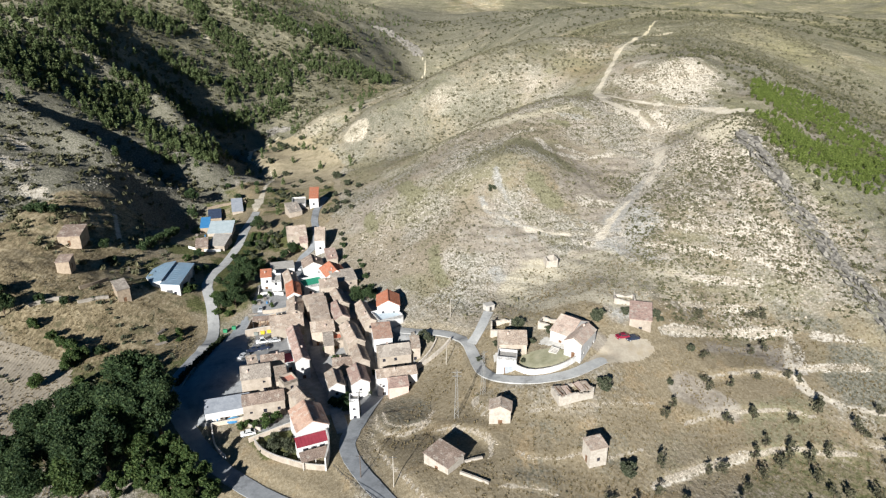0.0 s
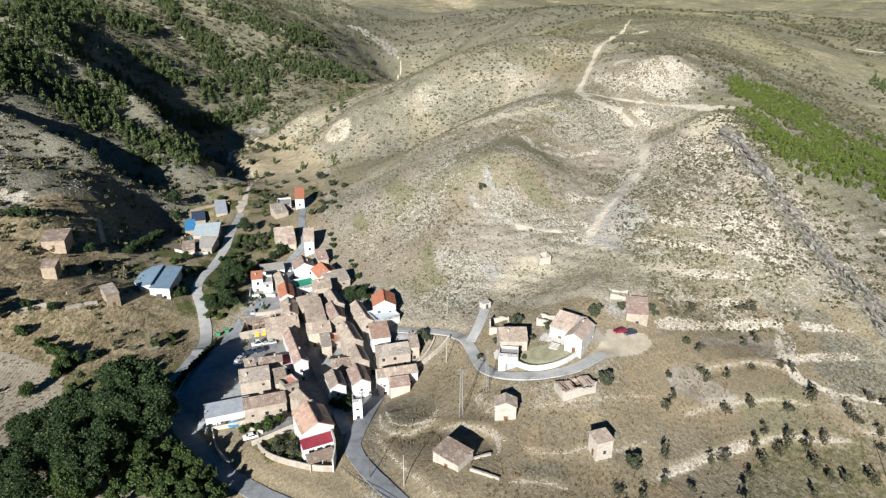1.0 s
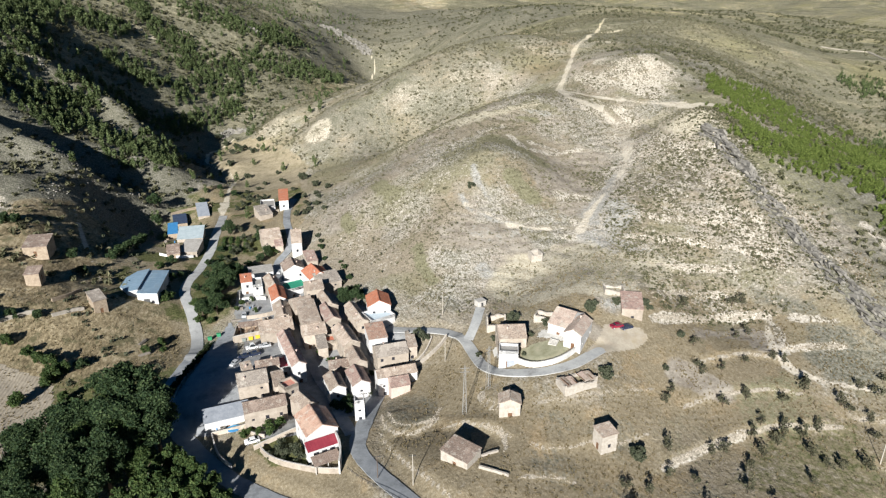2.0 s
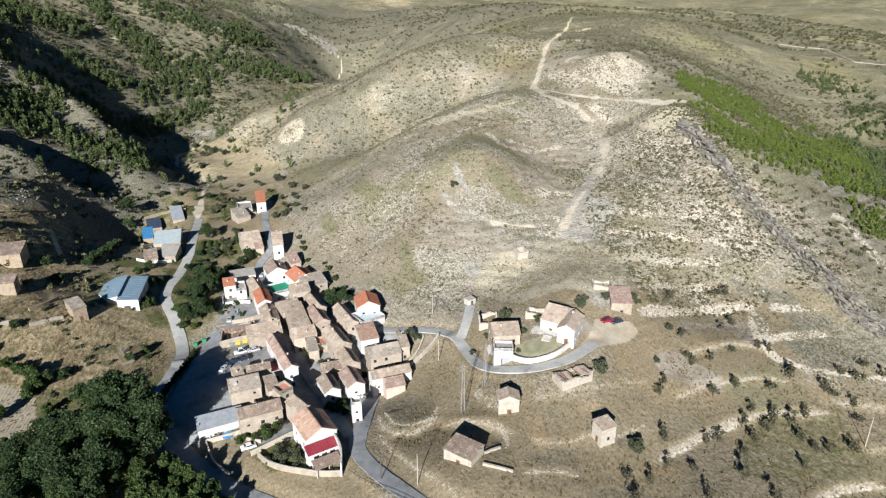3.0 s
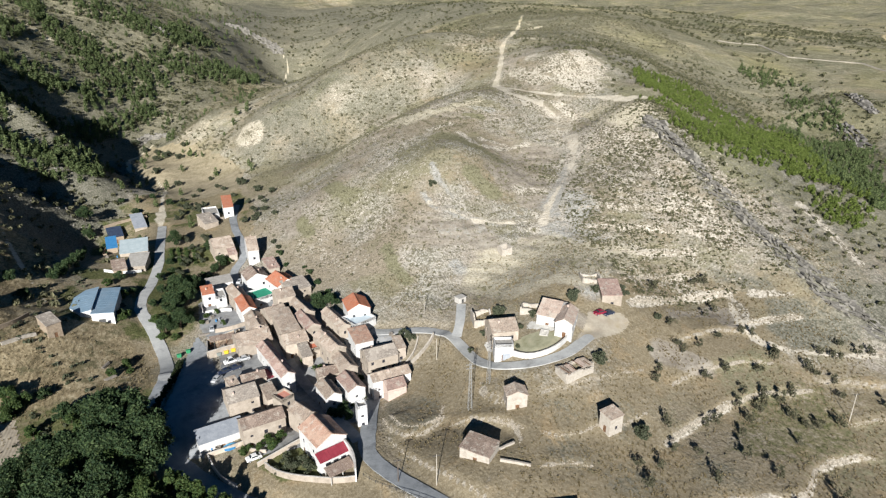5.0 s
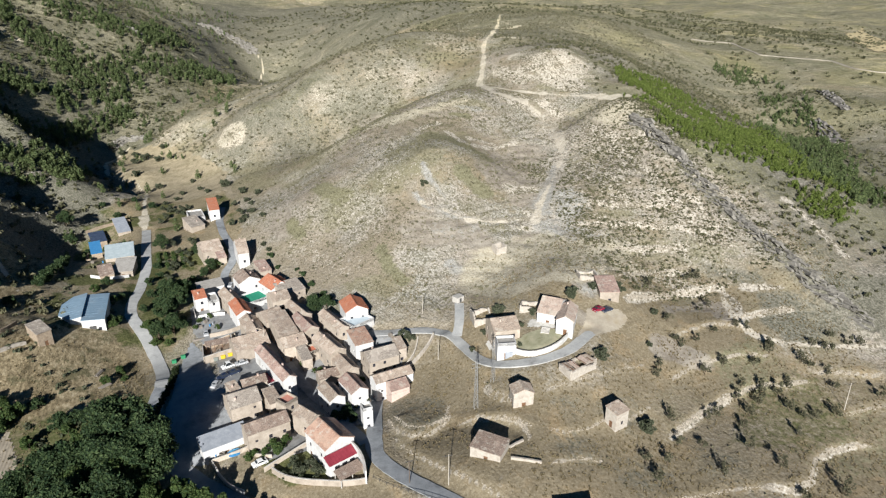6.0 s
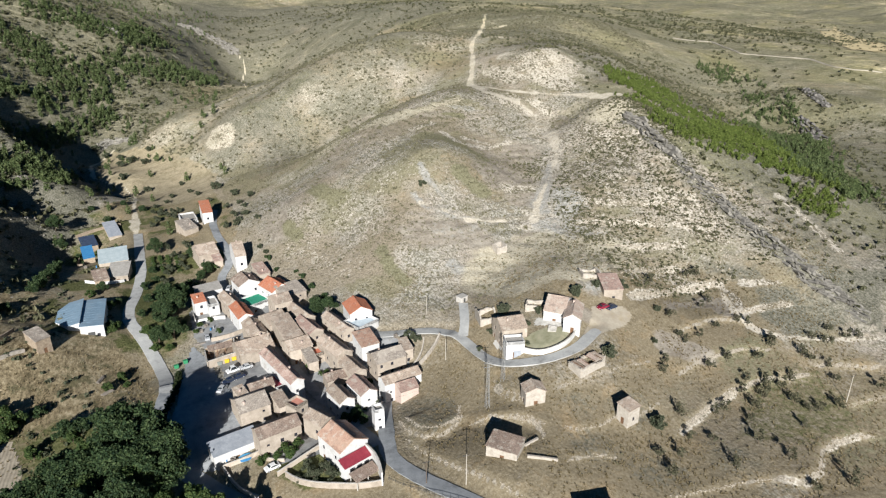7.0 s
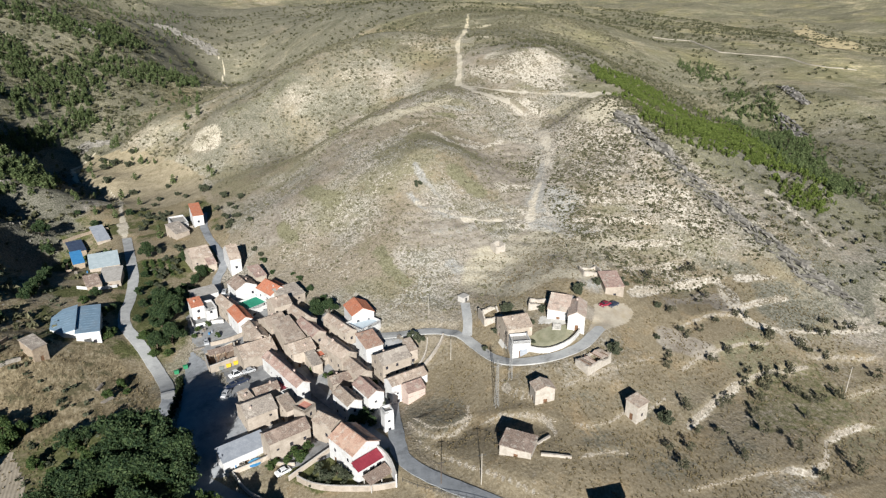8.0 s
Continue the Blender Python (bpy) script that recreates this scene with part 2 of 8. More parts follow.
STREAK = [
    ([(46.4, 317.9), (50.3, 302), (62.5, 304.5), (76, 312.2), (82.9, 315.1)], 2.4),
    ([(60.2, 265.5), (70.2, 263.8)], 3),
    ([(172.9, 581.8), (190.4, 579.6)], 3),
    ([(147.8, 508), (160.9, 499.8)], 2.5),
    ([(128.1, 426.4), (134, 387), (139.8, 357.3)], 6),
    ([(130.6, 397.4), (145.7, 380.4)], 5),
    ([(110.2, 411.6), (115, 382.5)], 4),
    ([(33.9, 328.5), (44.8, 330.6)], 3),
    ([(56.6, 311.8), (69.7, 311.1)], 2),
    ([(80, 243), (97, 230.7), (115.9, 222.4)], 0.8),
    ([(74, 231.2), (90.2, 223.3), (107.6, 213.6)], 1),
    ([(75.6, 211.4), (98.3, 206.9), (109, 203.9)], 1),
    ([(75.3, 190.8), (88.6, 195.8), (99.3, 194.9)], 1.2),
    ([(113.7, 290.4), (114.2, 274.8), (113.4, 253.7)], 2),
    ([(117.2, 269.8), (116.6, 249.9), (119.5, 232.1)], 2),
    ([(108.1, 236), (116.1, 222.7)], 1.5),
    ([(113.2, 214.1), (120.8, 199.3)], 2.5),
    ([(124.2, 222.7), (122.4, 205.1)], 2),
    ([(67.4, 176.5), (80.6, 180.4), (93.2, 184.4), (104.6, 183.3), (109.4, 181.8)], 1.5),
    ([(108.7, 182.4), (107.6, 171.9), (104.6, 162.6)], 1.3),
    ([(101.3, 164.3), (111.6, 163.9), (123.2, 162.2)], 1.4),
    ([(114.6, 177.7), (125.2, 170.6)], 1.6),
    ([(101.3, 156.2), (108.3, 150.8), (121.2, 147), (142.4, 140.6)], 1.2),
    ([(36.6, 170.7), (41.1, 173.8)], 1),
    ([(50.4, 123.9), (58.7, 127.5), (67.6, 131.6), (77, 134.7)], 1.2),
    ([(62.9, 102.2), (68.1, 99.4), (76.6, 102.2), (83.9, 108.5), (91.8, 110.9), (102, 111.6)], 0.9),
    ([(162.1, 212.8), (162.5, 193.9), (161.1, 180.8)], 3),
]
CHALK = [
    ([(23.2, 277.7), (23.9, 268), (27.5, 258.8)], 1.6),
    ([(15.8, 263.8), (18.9, 254.2), (27.1, 247.5), (36.8, 246), (43.3, 243.3)], 1.8),
    ([(90.1, 282), (76.7, 260.4), (68.6, 247.8)], 6),
    ([(80.4, 253.4), (77.2, 238.2), (69.1, 229.2)], 7),
    ([(65.8, 236.2), (68.6, 221.9)], 7),
    ([(74.9, 226.3), (77.4, 215.7)], 5),
    ([(58.3, 350), (70.8, 342.9)], 4),
    ([(29.1, 216.1), (34.7, 208.9)], 4),
    ([(56.5, 196.7), (56.9, 182.5)], 4),
    ([(19.8, 223.4), (21.4, 220.1)], 3),
]
BROWN = [
    ([(94.6, 226.6), (111.1, 217.1)], 3),
    ([(90.8, 215.6), (110, 207.4)], 3),
    ([(108.9, 192.6), (120.9, 179.8)], 4),
    ([(110.8, 199.2), (119.5, 190.6)], 3),
    ([(122.5, 167.1), (129.5, 161.1)], 6),
    ([(119.3, 157.8), (130.9, 152.2)], 6),
    ([(115.8, 170.4), (117.1, 166.3)], 4),
    ([(88.1, 202.8), (103.3, 198.8)], 3),
    ([(125, 232.3), (129.4, 218.7)], 3),
]
WOODS = [
    ([(-287, 459), (-267, 469), (-303, 595)], 15),
    ([(-252, 403), (-243, 425), (-225, 440)], 13),
    ([(-265, 404), (-265, 440), (-254, 458)], 12),
    ([(-305, 641), (-274, 637), (-265, 663)], 12),
    ([(-266, 744), (-244, 708)], 7),
    ([(-226, 703), (-206, 685), (-183, 681), (-166, 695)], 15),
    ([(-235, 597), (-217, 593), (-202, 604)], 8),
    ([(-197, 602), (-184, 637), (-163, 652)], 9),
    ([(-219, 769), (-193, 776), (-151, 784), (-129, 846)], 11),
    ([(-146, 729), (-120, 736), (-92, 757), (-69, 778)], 14),
    ([(-215, 449), (-227, 522), (-208, 532)], 9),
    ([(-187, 546), (-176, 572), (-161, 602), (-154, 619)], 7),
    ([(-166, 393), (-169, 434), (-151, 402)], 8),
    ([(-213, 402), (-203, 424), (-185, 416)], 7),
    ([(-260, 456), (-274, 515)], 12),
]


# swells and hollows over them
TERRACE_LIE = (
    (128, 94, -3.5, 60), (65, 104, 2.7, 16), (31, 105, 0.7, 24), (109, 110, -5, 16), (76, 135, -3.3, 16),
    (34, 145, -0.9, 16), (-154, 148, 0.1, 170), (148, 153, -2.3, 16), (107, 156, 3.1, 16), (167, 179, -4.3, 16),
    (97, 185, -3.7, 16), (42, 186, 1.6, 16), (146, 208, -9.1, 16), (31, 211, -6, 16), (90, 215, 2.5, 36),
    (200, 218, 3.1, 16), (165, 223, -3.7, 16), (-158, 231, -4.5, 16), (-19, 234, -1.7, 16), (118, 238, -6.1, 16),
    (1, 239, 3.9, 16), (-132, 241, -3.9, 16), (40, 243, -2.7, 16), (79, 248, 2.3, 16),
)
SLOPE_LIE = (
    (17, 260, -2, 16), (-143, 261, 4.3, 16), (138, 263, 2.4, 16), (-163, 266, 4.8, 16), (70, 270, -2.9, 16),
    (190, 274, 3.7, 36), (35, 280, 4, 16), (329, 284, 10.1, 60), (-141, 292, -3.5, 16), (-24, 293, 2.5, 16),
    (13, 301, -5.2, 16), (73, 302, -4.8, 16), (94, 302, -4.3, 16), (-169, 306, 6.3, 16), (67, 322, -4.1, 16),
    (-161, 326, -9.3, 24), (-183, 328, -8.3, 24), (37, 339, 1.9, 16), (163, 342, 10.7, 60), (-33, 347, -2.3, 16),
    (212, 357, -6.7, 36), (65, 366, 10.1, 24), (-17, 372, -1.5, 36), (248, 378, -10.4, 60),
)
RIDGE_LIE = (
    (95, 387, -3.2, 24), (-156, 404, 2.6, 24), (341, 412, -13.3, 36), (-28, 416, -2.9, 24), (415, 420, 11.4, 36),
    (194, 420, -1.7, 24), (-14, 430, -6.1, 24), (126, 431, 4.9, 24), (12, 433, -13.2, 36), (-82, 437, -9.2, 24),
    (-238, 440, 18.3, 60), (0, 441, -7.6, 24), (94, 456, -7.6, 36), (-162, 459, -3.2, 24), (-49, 467, 6.9, 24),
    (-49, 467, 6.9, 24), (-107, 472, -5, 24), (75, 473, -4.8, 24), (366, 476, -4.8, 36), (-2, 485, 5.6, 24),
    (38, 486, 3.8, 24), (-196, 486, -3.8, 24), (-274, 490, 9.1, 36), (-114, 504, -5, 24),
)
DISTANT_LIE = (
    (367, 512, -9.8, 100), (-35, 516, -4.1, 24), (-157, 527, -16.7, 36), (194, 538, 6.5, 36), (-35, 560, 10.9, 60),
    (69, 560, 3.8, 36), (-255, 568, -2.7, 36), (451, 649, -10.4, 60), (192, 659, -3, 60), (303, 689, -9.5, 60),
    (-224, 700, -11.3, 60), (617, 742, 13.8, 170), (-170, 804, 22.9, 60), (483, 816, -13.6, 60), (244, 869, 23.3, 100),
    (119, 876, 5.9, 60), (-19, 914, -30.3, 100), (-115, 914, 25.2, 60), (110, 953, 10.5, 60), (-35, 1085, 10.2, 60),
    (130, 1127, -9.3, 60), (1176, 1135, -6.4, 170), (-132, 1234, -17.5, 60), (51, 1330, -19.9, 170),
)


def soft(v):
    return 1 / (1 + np.exp(-np.clip(v, -40, 40)))


def height(x, y):
    """Smooth height of the land at x east, y north, before fine relief."""
    x, y = np.asarray(x, float), np.asarray(y, float)
    z = 8 + 60 * soft((y - 700) / 160) * (1 - 0.3 * soft((x - 700) / 150))
    for table in (FIELD_FORMS, VILLAGE_FORMS, HILL_FORMS, MOUNTAIN_FORMS, TERRACE_LIE, SLOPE_LIE, RIDGE_LIE, DISTANT_LIE):
        for cx, cy, h, r in table:
            z = z + h * np.exp(-((x - cx) ** 2 + (y - cy) ** 2) / (2 * r * r))
    far = np.hypot(x, y)
    # distant country: rolling, closing the view all round
    z = z + np.clip(far - 1500, 0, 1e9) * 0.024 * (1 - 0.75 * soft((x - 500) / 120) * soft((3200 - far) / 200))
    z = z + 48 * soft((far - 1650) / 130) * (1 - 0.75 * soft((x - 520) / 120)) * soft(y / 100)
    z = z + 130 * soft((-x - 520) / 90) * soft((y - 200) / 120)
    return z


def lattice(x, y, seed):
    """Value noise on a unit lattice, 0 to 1."""
    xi, yi = np.floor(x), np.floor(y)
    fx, fy = x - xi, y - yi
    fx, fy = fx * fx * (3 - 2 * fx), fy * fy * (3 - 2 * fy)

    def h(a, b):
        v = np.sin(a * 127.1 + b * 311.7 + seed * 74.7) * 43758.5453
        return v - np.floor(v)
    return (h(xi, yi) * (1 - fx) + h(xi + 1, yi) * fx) * (1 - fy) + (h(xi, yi + 1) * (1 - fx) + h(xi + 1, yi + 1) * fx) * fy


def fbm(x, y, scale, seed, octaves=4):
    """Layered value noise about 0, -0.5 to 0.5; scale in metres."""
    v, a, tot = 0, 1.0, 0.0
    for k in range(octaves):
        v = v + a * (lattice(x / scale * 2 ** k, y / scale * 2 ** k, seed + k) - 0.5)
        tot += a
        a *= 0.55
    return v / tot


def along(x, y, line):
    """Distance to a polyline, side (+ to its left) and the share of its length at the foot."""
    best = np.full(np.shape(x), 1e9)
    side, share = np.zeros(np.shape(x)), np.zeros(np.shape(x))
    total = sum(math.dist(a, b) for a, b in zip(line, line[1:]))
    done = 0.0
    for (ax, ay), (bx, by) in zip(line, line[1:]):
        ex, ey = bx - ax, by - ay
        n = math.hypot(ex, ey)
        u = np.clip(((x - ax) * ex + (y - ay) * ey) / n ** 2, 0, 1)
        d = np.hypot(x - ax - u * ex, y - ay - u * ey)
        near = d < best
        best = np.where(near, d, best)
        side = np.where(near, np.sign(ex * (y - ay) - ey * (x - ax)), side)
        share = np.where(near, (done + u * n) / total, share)
        done += n
    return best, side, share


def inside(x, y, poly):
    """Whether points lie in a polygon."""
    hit = np.zeros(np.shape(x), bool)
    for (ax, ay), (bx, by) in zip(poly, poly[1:] + poly[:1]):
        if ay != by:
            hit ^= ((ay > y) != (by > y)) & (x < (bx - ax) * (y - ay) / (by - ay) + ax)
    return hit


def edge_of(x, y, poly, wide):
    """1 inside a polygon, fading over wide metres outside its ragged edge."""
    d = along(x, y, poly + poly[:1])[0] * np.where(inside(x, y, poly), -1, 1) + wide * 1.6 * fbm(x, y, wide * 2.5, 5)
    return soft(-d / (wide * 0.3))


TRACK_HILL = [(200.9, 648.4), (150.5, 534.5), (126, 488.5), (108.8, 439.5), (99, 416.5), (93.3, 404), (90.4, 370), (97, 361), (104.9, 355), (109.5, 345), (111.2, 335), (107, 318), (103.2, 304.9), (98, 292), (92, 282.4), (84, 271), (75, 259.4), (68, 250), (62.6, 241.9)]
TRACK_SIDE = [(92.5, 391.7), (107.6, 370.9), (123.4, 358.1), (135.5, 346.9), (144.3, 330.7), (155, 329.6)]
TRACK_BASE = [(17.2, 257.8), (24.4, 251.8), (33.8, 245.6), (50.5, 245)]
TRACK_VALLEY = [(-40, 1002), (-26, 974), (-25, 953), (-32, 932), (-33, 574)]
TRACK_UPPER = [(-106, 346), (-110, 383), (-115, 429), (-123, 450), (-134, 459), (-145, 478), (-154, 526), (-142, 557)]
PATH_LEFT = [(-160, 302.1), (-152.7, 287.4), (-143.5, 270), (-135.8, 257.4), (-131.1, 249.6)]
CREST = [(129, 281), (132, 274), (131, 259), (132, 243), (131, 229), (133, 220), (132, 204), (133, 193), (134, 182), (136, 166), (140, 160), (143, 150)]
PLANTATION = [(179.8, 390.4), (202.9, 395.5), (231.7, 403), (286.2, 430.1), (326.8, 437.7), (335.6, 420.8), (285.3, 347.6), (269.1, 312), (245.7, 277.2), (226.3, 244.7), (208.7, 219.8), (190.8, 206.5), (174.5, 196.8), (166.7, 201.5), (170.9, 213.9), (180.4, 231.8), (173.5, 239.7), (157.5, 240.7), (145.2, 245.2), (140.7, 260.3), (138.1, 275.1), (139.2, 292.1), (159.5, 335.3)]
PINES_EAST = [(365, 527), (408, 543), (401, 518), (409, 491), (398, 448), (369, 410), (357, 378), (317, 324), (267, 275), (251, 238), (233, 221), (201, 213), (204, 236), (223, 268), (280, 337), (292, 382), (359, 445), (372, 475), (375, 494), (356, 511)]
MEADOW = [(-155, 531), (-142, 555), (-112, 513), (-83, 464), (-67, 427), (-70, 392), (-90, 393), (-107, 395), (-116, 436), (-136, 462)]
WEST_SLOPE = [(-190, 215), (-185, 262), (-177, 286), (-163, 305), (-143, 313), (-128, 257), (-98, 231), (-83, 189), (-86, 174), (-115, 178)]
SIDE_PATH = [(108.7, 182.4), (101.5, 164.5), (102, 154.4), (111.7, 149.5), (130.7, 144.6), (142.2, 140.8)]
# dry-stone terrace banks: line, height
BANKS = [
    ([(-18.9, 156.6), (-18.4, 149.6), (-15.5, 144.3), (-10.6, 142.8), (-7, 144.5), (-3.3, 148)], 1.6),
    ([(-0.1, 141.7), (5.8, 140.6), (10.9, 136.6), (13.3, 131.7)], 0.6),
    ([(67.6, 176.9), (80.7, 180.6), (93.2, 184.4), (104.6, 183.3), (109, 182.1)], 2),
    ([(77.2, 191.8), (88.5, 195.6), (98.9, 195.3)], 1),
    ([(75.4, 160.2), (84, 162.7), (91.9, 164), (98.9, 161.4), (102.6, 157.2)], 1.5),
    ([(64.1, 144.2), (73.8, 147.7), (81.9, 148.6), (90.4, 148.3), (100, 146.2)], 1.3),
    ([(49.9, 124), (57.9, 127.7), (66.7, 131.7), (77.3, 135), (86.7, 136.2), (96.8, 135.6), (105.5, 135)], 2),
    ([(110.3, 138), (119.8, 136.1), (126.9, 132.2), (131.8, 131.3)], 1.4),
    ([(106.6, 121.6), (115.5, 121.8), (120.7, 121.4)], 1),
    ([(63.1, 102.5), (67.6, 99.8), (74.9, 101.6), (83.3, 108.5), (90.9, 111), (100.1, 111.8), (104.7, 110.2)], 1.8),
    ([(33.1, 104.1), (44.2, 104), (53.8, 103.5), (62.9, 102.2)], 0.6),
    ([(18.2, 129.4), (20.5, 127.8), (27.5, 128.2), (35.4, 131.3)], 0.9),
    ([(40.8, 130.5), (50.1, 134.2)], 0.7),
    ([(-2.8, 143.2), (0.9, 142.9), (6.9, 139.7), (11.8, 134.4), (12.2, 130.5)], 0.9),
    ([(13, 118.2), (17.3, 119), (22.1, 119), (26.1, 117.6)], 0.8),
    ([(9.3, 155.6), (9.6, 150), (12.8, 145)], 0.8),
    ([(22.5, 142.8), (30.8, 143.6), (41.2, 145.7), (48.2, 147.5), (57.7, 149.7)], 0.6),
    ([(74, 231.2), (90.2, 223.3), (107.6, 213.6)], 0.8),
    ([(75.6, 211.4), (98.3, 206.9), (109, 203.9)], 0.9),
    ([(80, 243), (97, 230.7), (115.9, 222.4)], 0.6),
    ([(101.3, 164.3), (111.6, 163.9), (123.2, 162.2)], 0.8),
    ([(-17.2, 157), (-15.8, 149.5), (-10.9, 145.4), (-5.2, 146.6), (-2.6, 152.4)], 0.9),
    ([(-19.5, 147), (-17.5, 140), (-13.5, 131), (-7.5, 121), (-2, 112)], 1.1),
    ([(8.4, 153.4), (8.8, 148.6), (10.9, 144.6), (12.7, 142)], 0.8),
    ([(2.7, 143), (7.8, 138.8), (11.2, 134.8), (12, 129.8), (11, 126.7)], 0.9),
]


ROADS = {      # centre line, width of the graded bed
    "valley": ([(-105.5, 350), (-101.5, 318), (-98.4, 293), (-98.6, 270), (-100, 258), (-99, 247.4), (-92.4, 233.4), (-87.5, 220.4), (-84.5, 209), (-83, 196), (-84.8, 181.3), (-87, 172)], 5.0),
    "square": ([(-82.5, 196), (-84.5, 181), (-85, 170), (-77, 160), (-66, 146.6), (-56.6, 137), (-45, 128), (-30, 118)], 6.0),
    "front": ([(0, 101), (-10.6, 113.7), (-19.2, 127.4), (-23.9, 136), (-26, 142), (-24, 151.3), (-21.4, 165.6), (-18.8, 175)], 5.5),
    "street": ([(-27.2, 147), (-31, 159), (-34.6, 173.4), (-38.8, 181), (-44, 194.2), (-49.1, 213), (-53.6, 224), (-57.6, 239), (-62.2, 257.5), (-65.5, 269), (-66, 281), (-62, 290), (-62.5, 303), (-66.5, 318), (-68.7, 336), (-68, 361)], 4.0),
    "east_street": ([(-18.8, 175), (-20.4, 186), (-22.5, 194), (-24.3, 200)], 3.5),
    "hill": ([(-22, 203.5), (-12.4, 198), (-5, 194.8), (0, 192.4), (4.6, 188.5), (8, 182.2), (9.4, 175.9), (10.8, 166.8), (13.6, 160.5), (19.2, 156.2), (26.8, 153.6), (35.7, 154.8), (42, 159.3), (46.5, 162.6)], 4.6),
    "spur": ([(9, 181.5), (12, 188), (14.2, 195), (15.6, 199.6)], 3.6),
}


def resample(line, step):
    out = []
    for (ax, ay), (bx, by) in zip(line, line[1:]):
        k = max(1, round(math.hypot(bx - ax, by - ay) / step))
        out += [(ax + (bx - ax) * i / k, ay + (by - ay) * i / k) for i in range(k)]
    pts = np.array(out + [line[-1]])
    for _ in range(6):
        pts[1:-1] = (pts[:-2] + 2 * pts[1:-1] + pts[2:]) / 4
    return [tuple(p) for p in pts]


def grade(pts):
    """Even longitudinal section of a road along its points."""
    z = height([p[0] for p in pts], [p[1] for p in pts])
    for _ in range(25):
        z[1:-1] = (z[:-2] + 2 * z[1:-1] + z[2:]) / 4
    return z


def bedded(x, y, z):
    """The land z, levelled under the roads."""
    for line, w in ROADS.values():
        pts = resample(line, 1.5)
        prof = grade(pts)
        run = np.concatenate([[0], np.cumsum([math.dist(a, b) for a, b in zip(pts, pts[1:])])])
        lo, hi = np.min(pts, 0) - 8, np.max(pts, 0) + 8
        sel = np.where((x > lo[0]) & (x < hi[0]) & (y > lo[1]) & (y < hi[1]))[0]
        if not len(sel):
            continue
        d, side, share = along(x[sel], y[sel], pts)
        zr = np.interp(share, run / run[-1], prof)
        k = soft((w / 2 + 1.2 - d) / 0.35)
        z[sel] = z[sel] * (1 - k) + (zr - 0.12) * k
    return z


SPURS = [([(-300, 462), (-250, 478), (-215, 478), (-180, 455), (-160, 440)], 15.0), ([(-250, 335), (-205, 347), (-172, 340), (-152, 350)], 13.0)]


def relief(x, y):
    """Height of the finished ground."""
    z = height(x, y)
    hill = soft((z - 17) / 4) * soft((y - 175) / 12)
    far = soft((np.hypot(x, y) - 420) / 60)
    z = z + hill * (1.6 * fbm(x, y, 26, 11) + 0.7 * fbm(x, y, 5, 17, 3)) + (1 - hill) * 0.25 * fbm(x, y, 5, 23, 3)
    z = z + 26 * soft((np.hypot(x, y) - 900) / 90) * fbm(x, y, 210, 39, 4)
    z = z + 120 * soft((np.hypot(x, y) - 1400) / 200) * fbm(x, y, 620, 37, 5) + far * (9 * fbm(x, y, 120, 31, 5) + 3 * fbm(x, y, 30, 35, 4))
    for line, h in SPURS:
        d, side, share = along(x, y, line)
        sd = d * side
        fall = soft((share - 0.02) * 40) * soft((1 - share) * 14) * h
        z = z + fall * (0.6 * np.exp(-(sd / 11) ** 2) - np.exp(-((sd - 26) / 15) ** 2))
    # old hand-dug terraces, almost worn away, follow the contours of the hill
    step = (z + 1.5 * fbm(x, y, 40, 57)) / 1.7
    trodden = np.minimum.reduce([along(x, y, q)[0] for q in (TRACK_HILL, TRACK_SIDE)])
    z = z + hill * (1 - far) * soft((trodden - 5) / 1.2) * 0.22 * np.clip(np.abs((step - np.floor(step)) * 2 - 1) * 3 - 1.5, -1, 1)
    west = soft((-x - 125) / 10) * soft((z - 9) / 3)
    # strata: long ribs that dip towards the village
    u, v = x * 0.85 + y * 0.53, y * 0.85 - x * 0.53
    z = z + west * (5 * fbm(x, y, 34, 41, 5) + 1.2 * fbm(x, y, 7, 43, 3) + (2.5 + 3 * soft((y - 480) / 40)) * fbm(u * 0.3, v, 17, 45, 4))
    near = (x > -30) & (x < 150) & (y > 95) & (y < 262)
    xs, ys = x[near], y[near]
    add = np.zeros(xs.shape)
    for line, h in BANKS:
        d, side, share = along(xs, ys, line)
        ends = soft((share - 0.03) * 60) * soft((0.97 - share) * 60)
        add += h * 0.5 * np.tanh(side * d / 0.9) * np.exp(-d / 7) * ends
    z[near] += add
    # tilted strata break the surface into ribs along the crest
    d, side, share = along(x, y, CREST)
    rib = np.exp(-(d / 7) ** 2)
    z = z + rib * (1.6 + 1.3 * np.sign(np.sin(d * 1.9 + 3 * fbm(x, y, 14, 51))) * (0.4 + fbm(x, y, 6, 53)))
    return bedded(x, y, z)


def spread(core0, core1, step, low, high, grow):
    a = list(np.arange(core0, core1, step))
    s, v = step, a[-1]
    while v < high:
        s *= grow
        v += s
        a.append(v)
    s, v, b = step, a[0], []
    while v > low:
        s *= grow
        v -= s
        b.append(v)
    return np.array(b[::-1] + a)


gx = spread(-150, 160, 1.1, -4200, 4200, 1.03)
gy = spread(100, 330, 1.1, -1500, 4800, 1.015)
GX, GY = np.meshgrid(gx, gy)
FX, FY = GX.ravel(), GY.ravel()
FZ = relief(FX, FY)


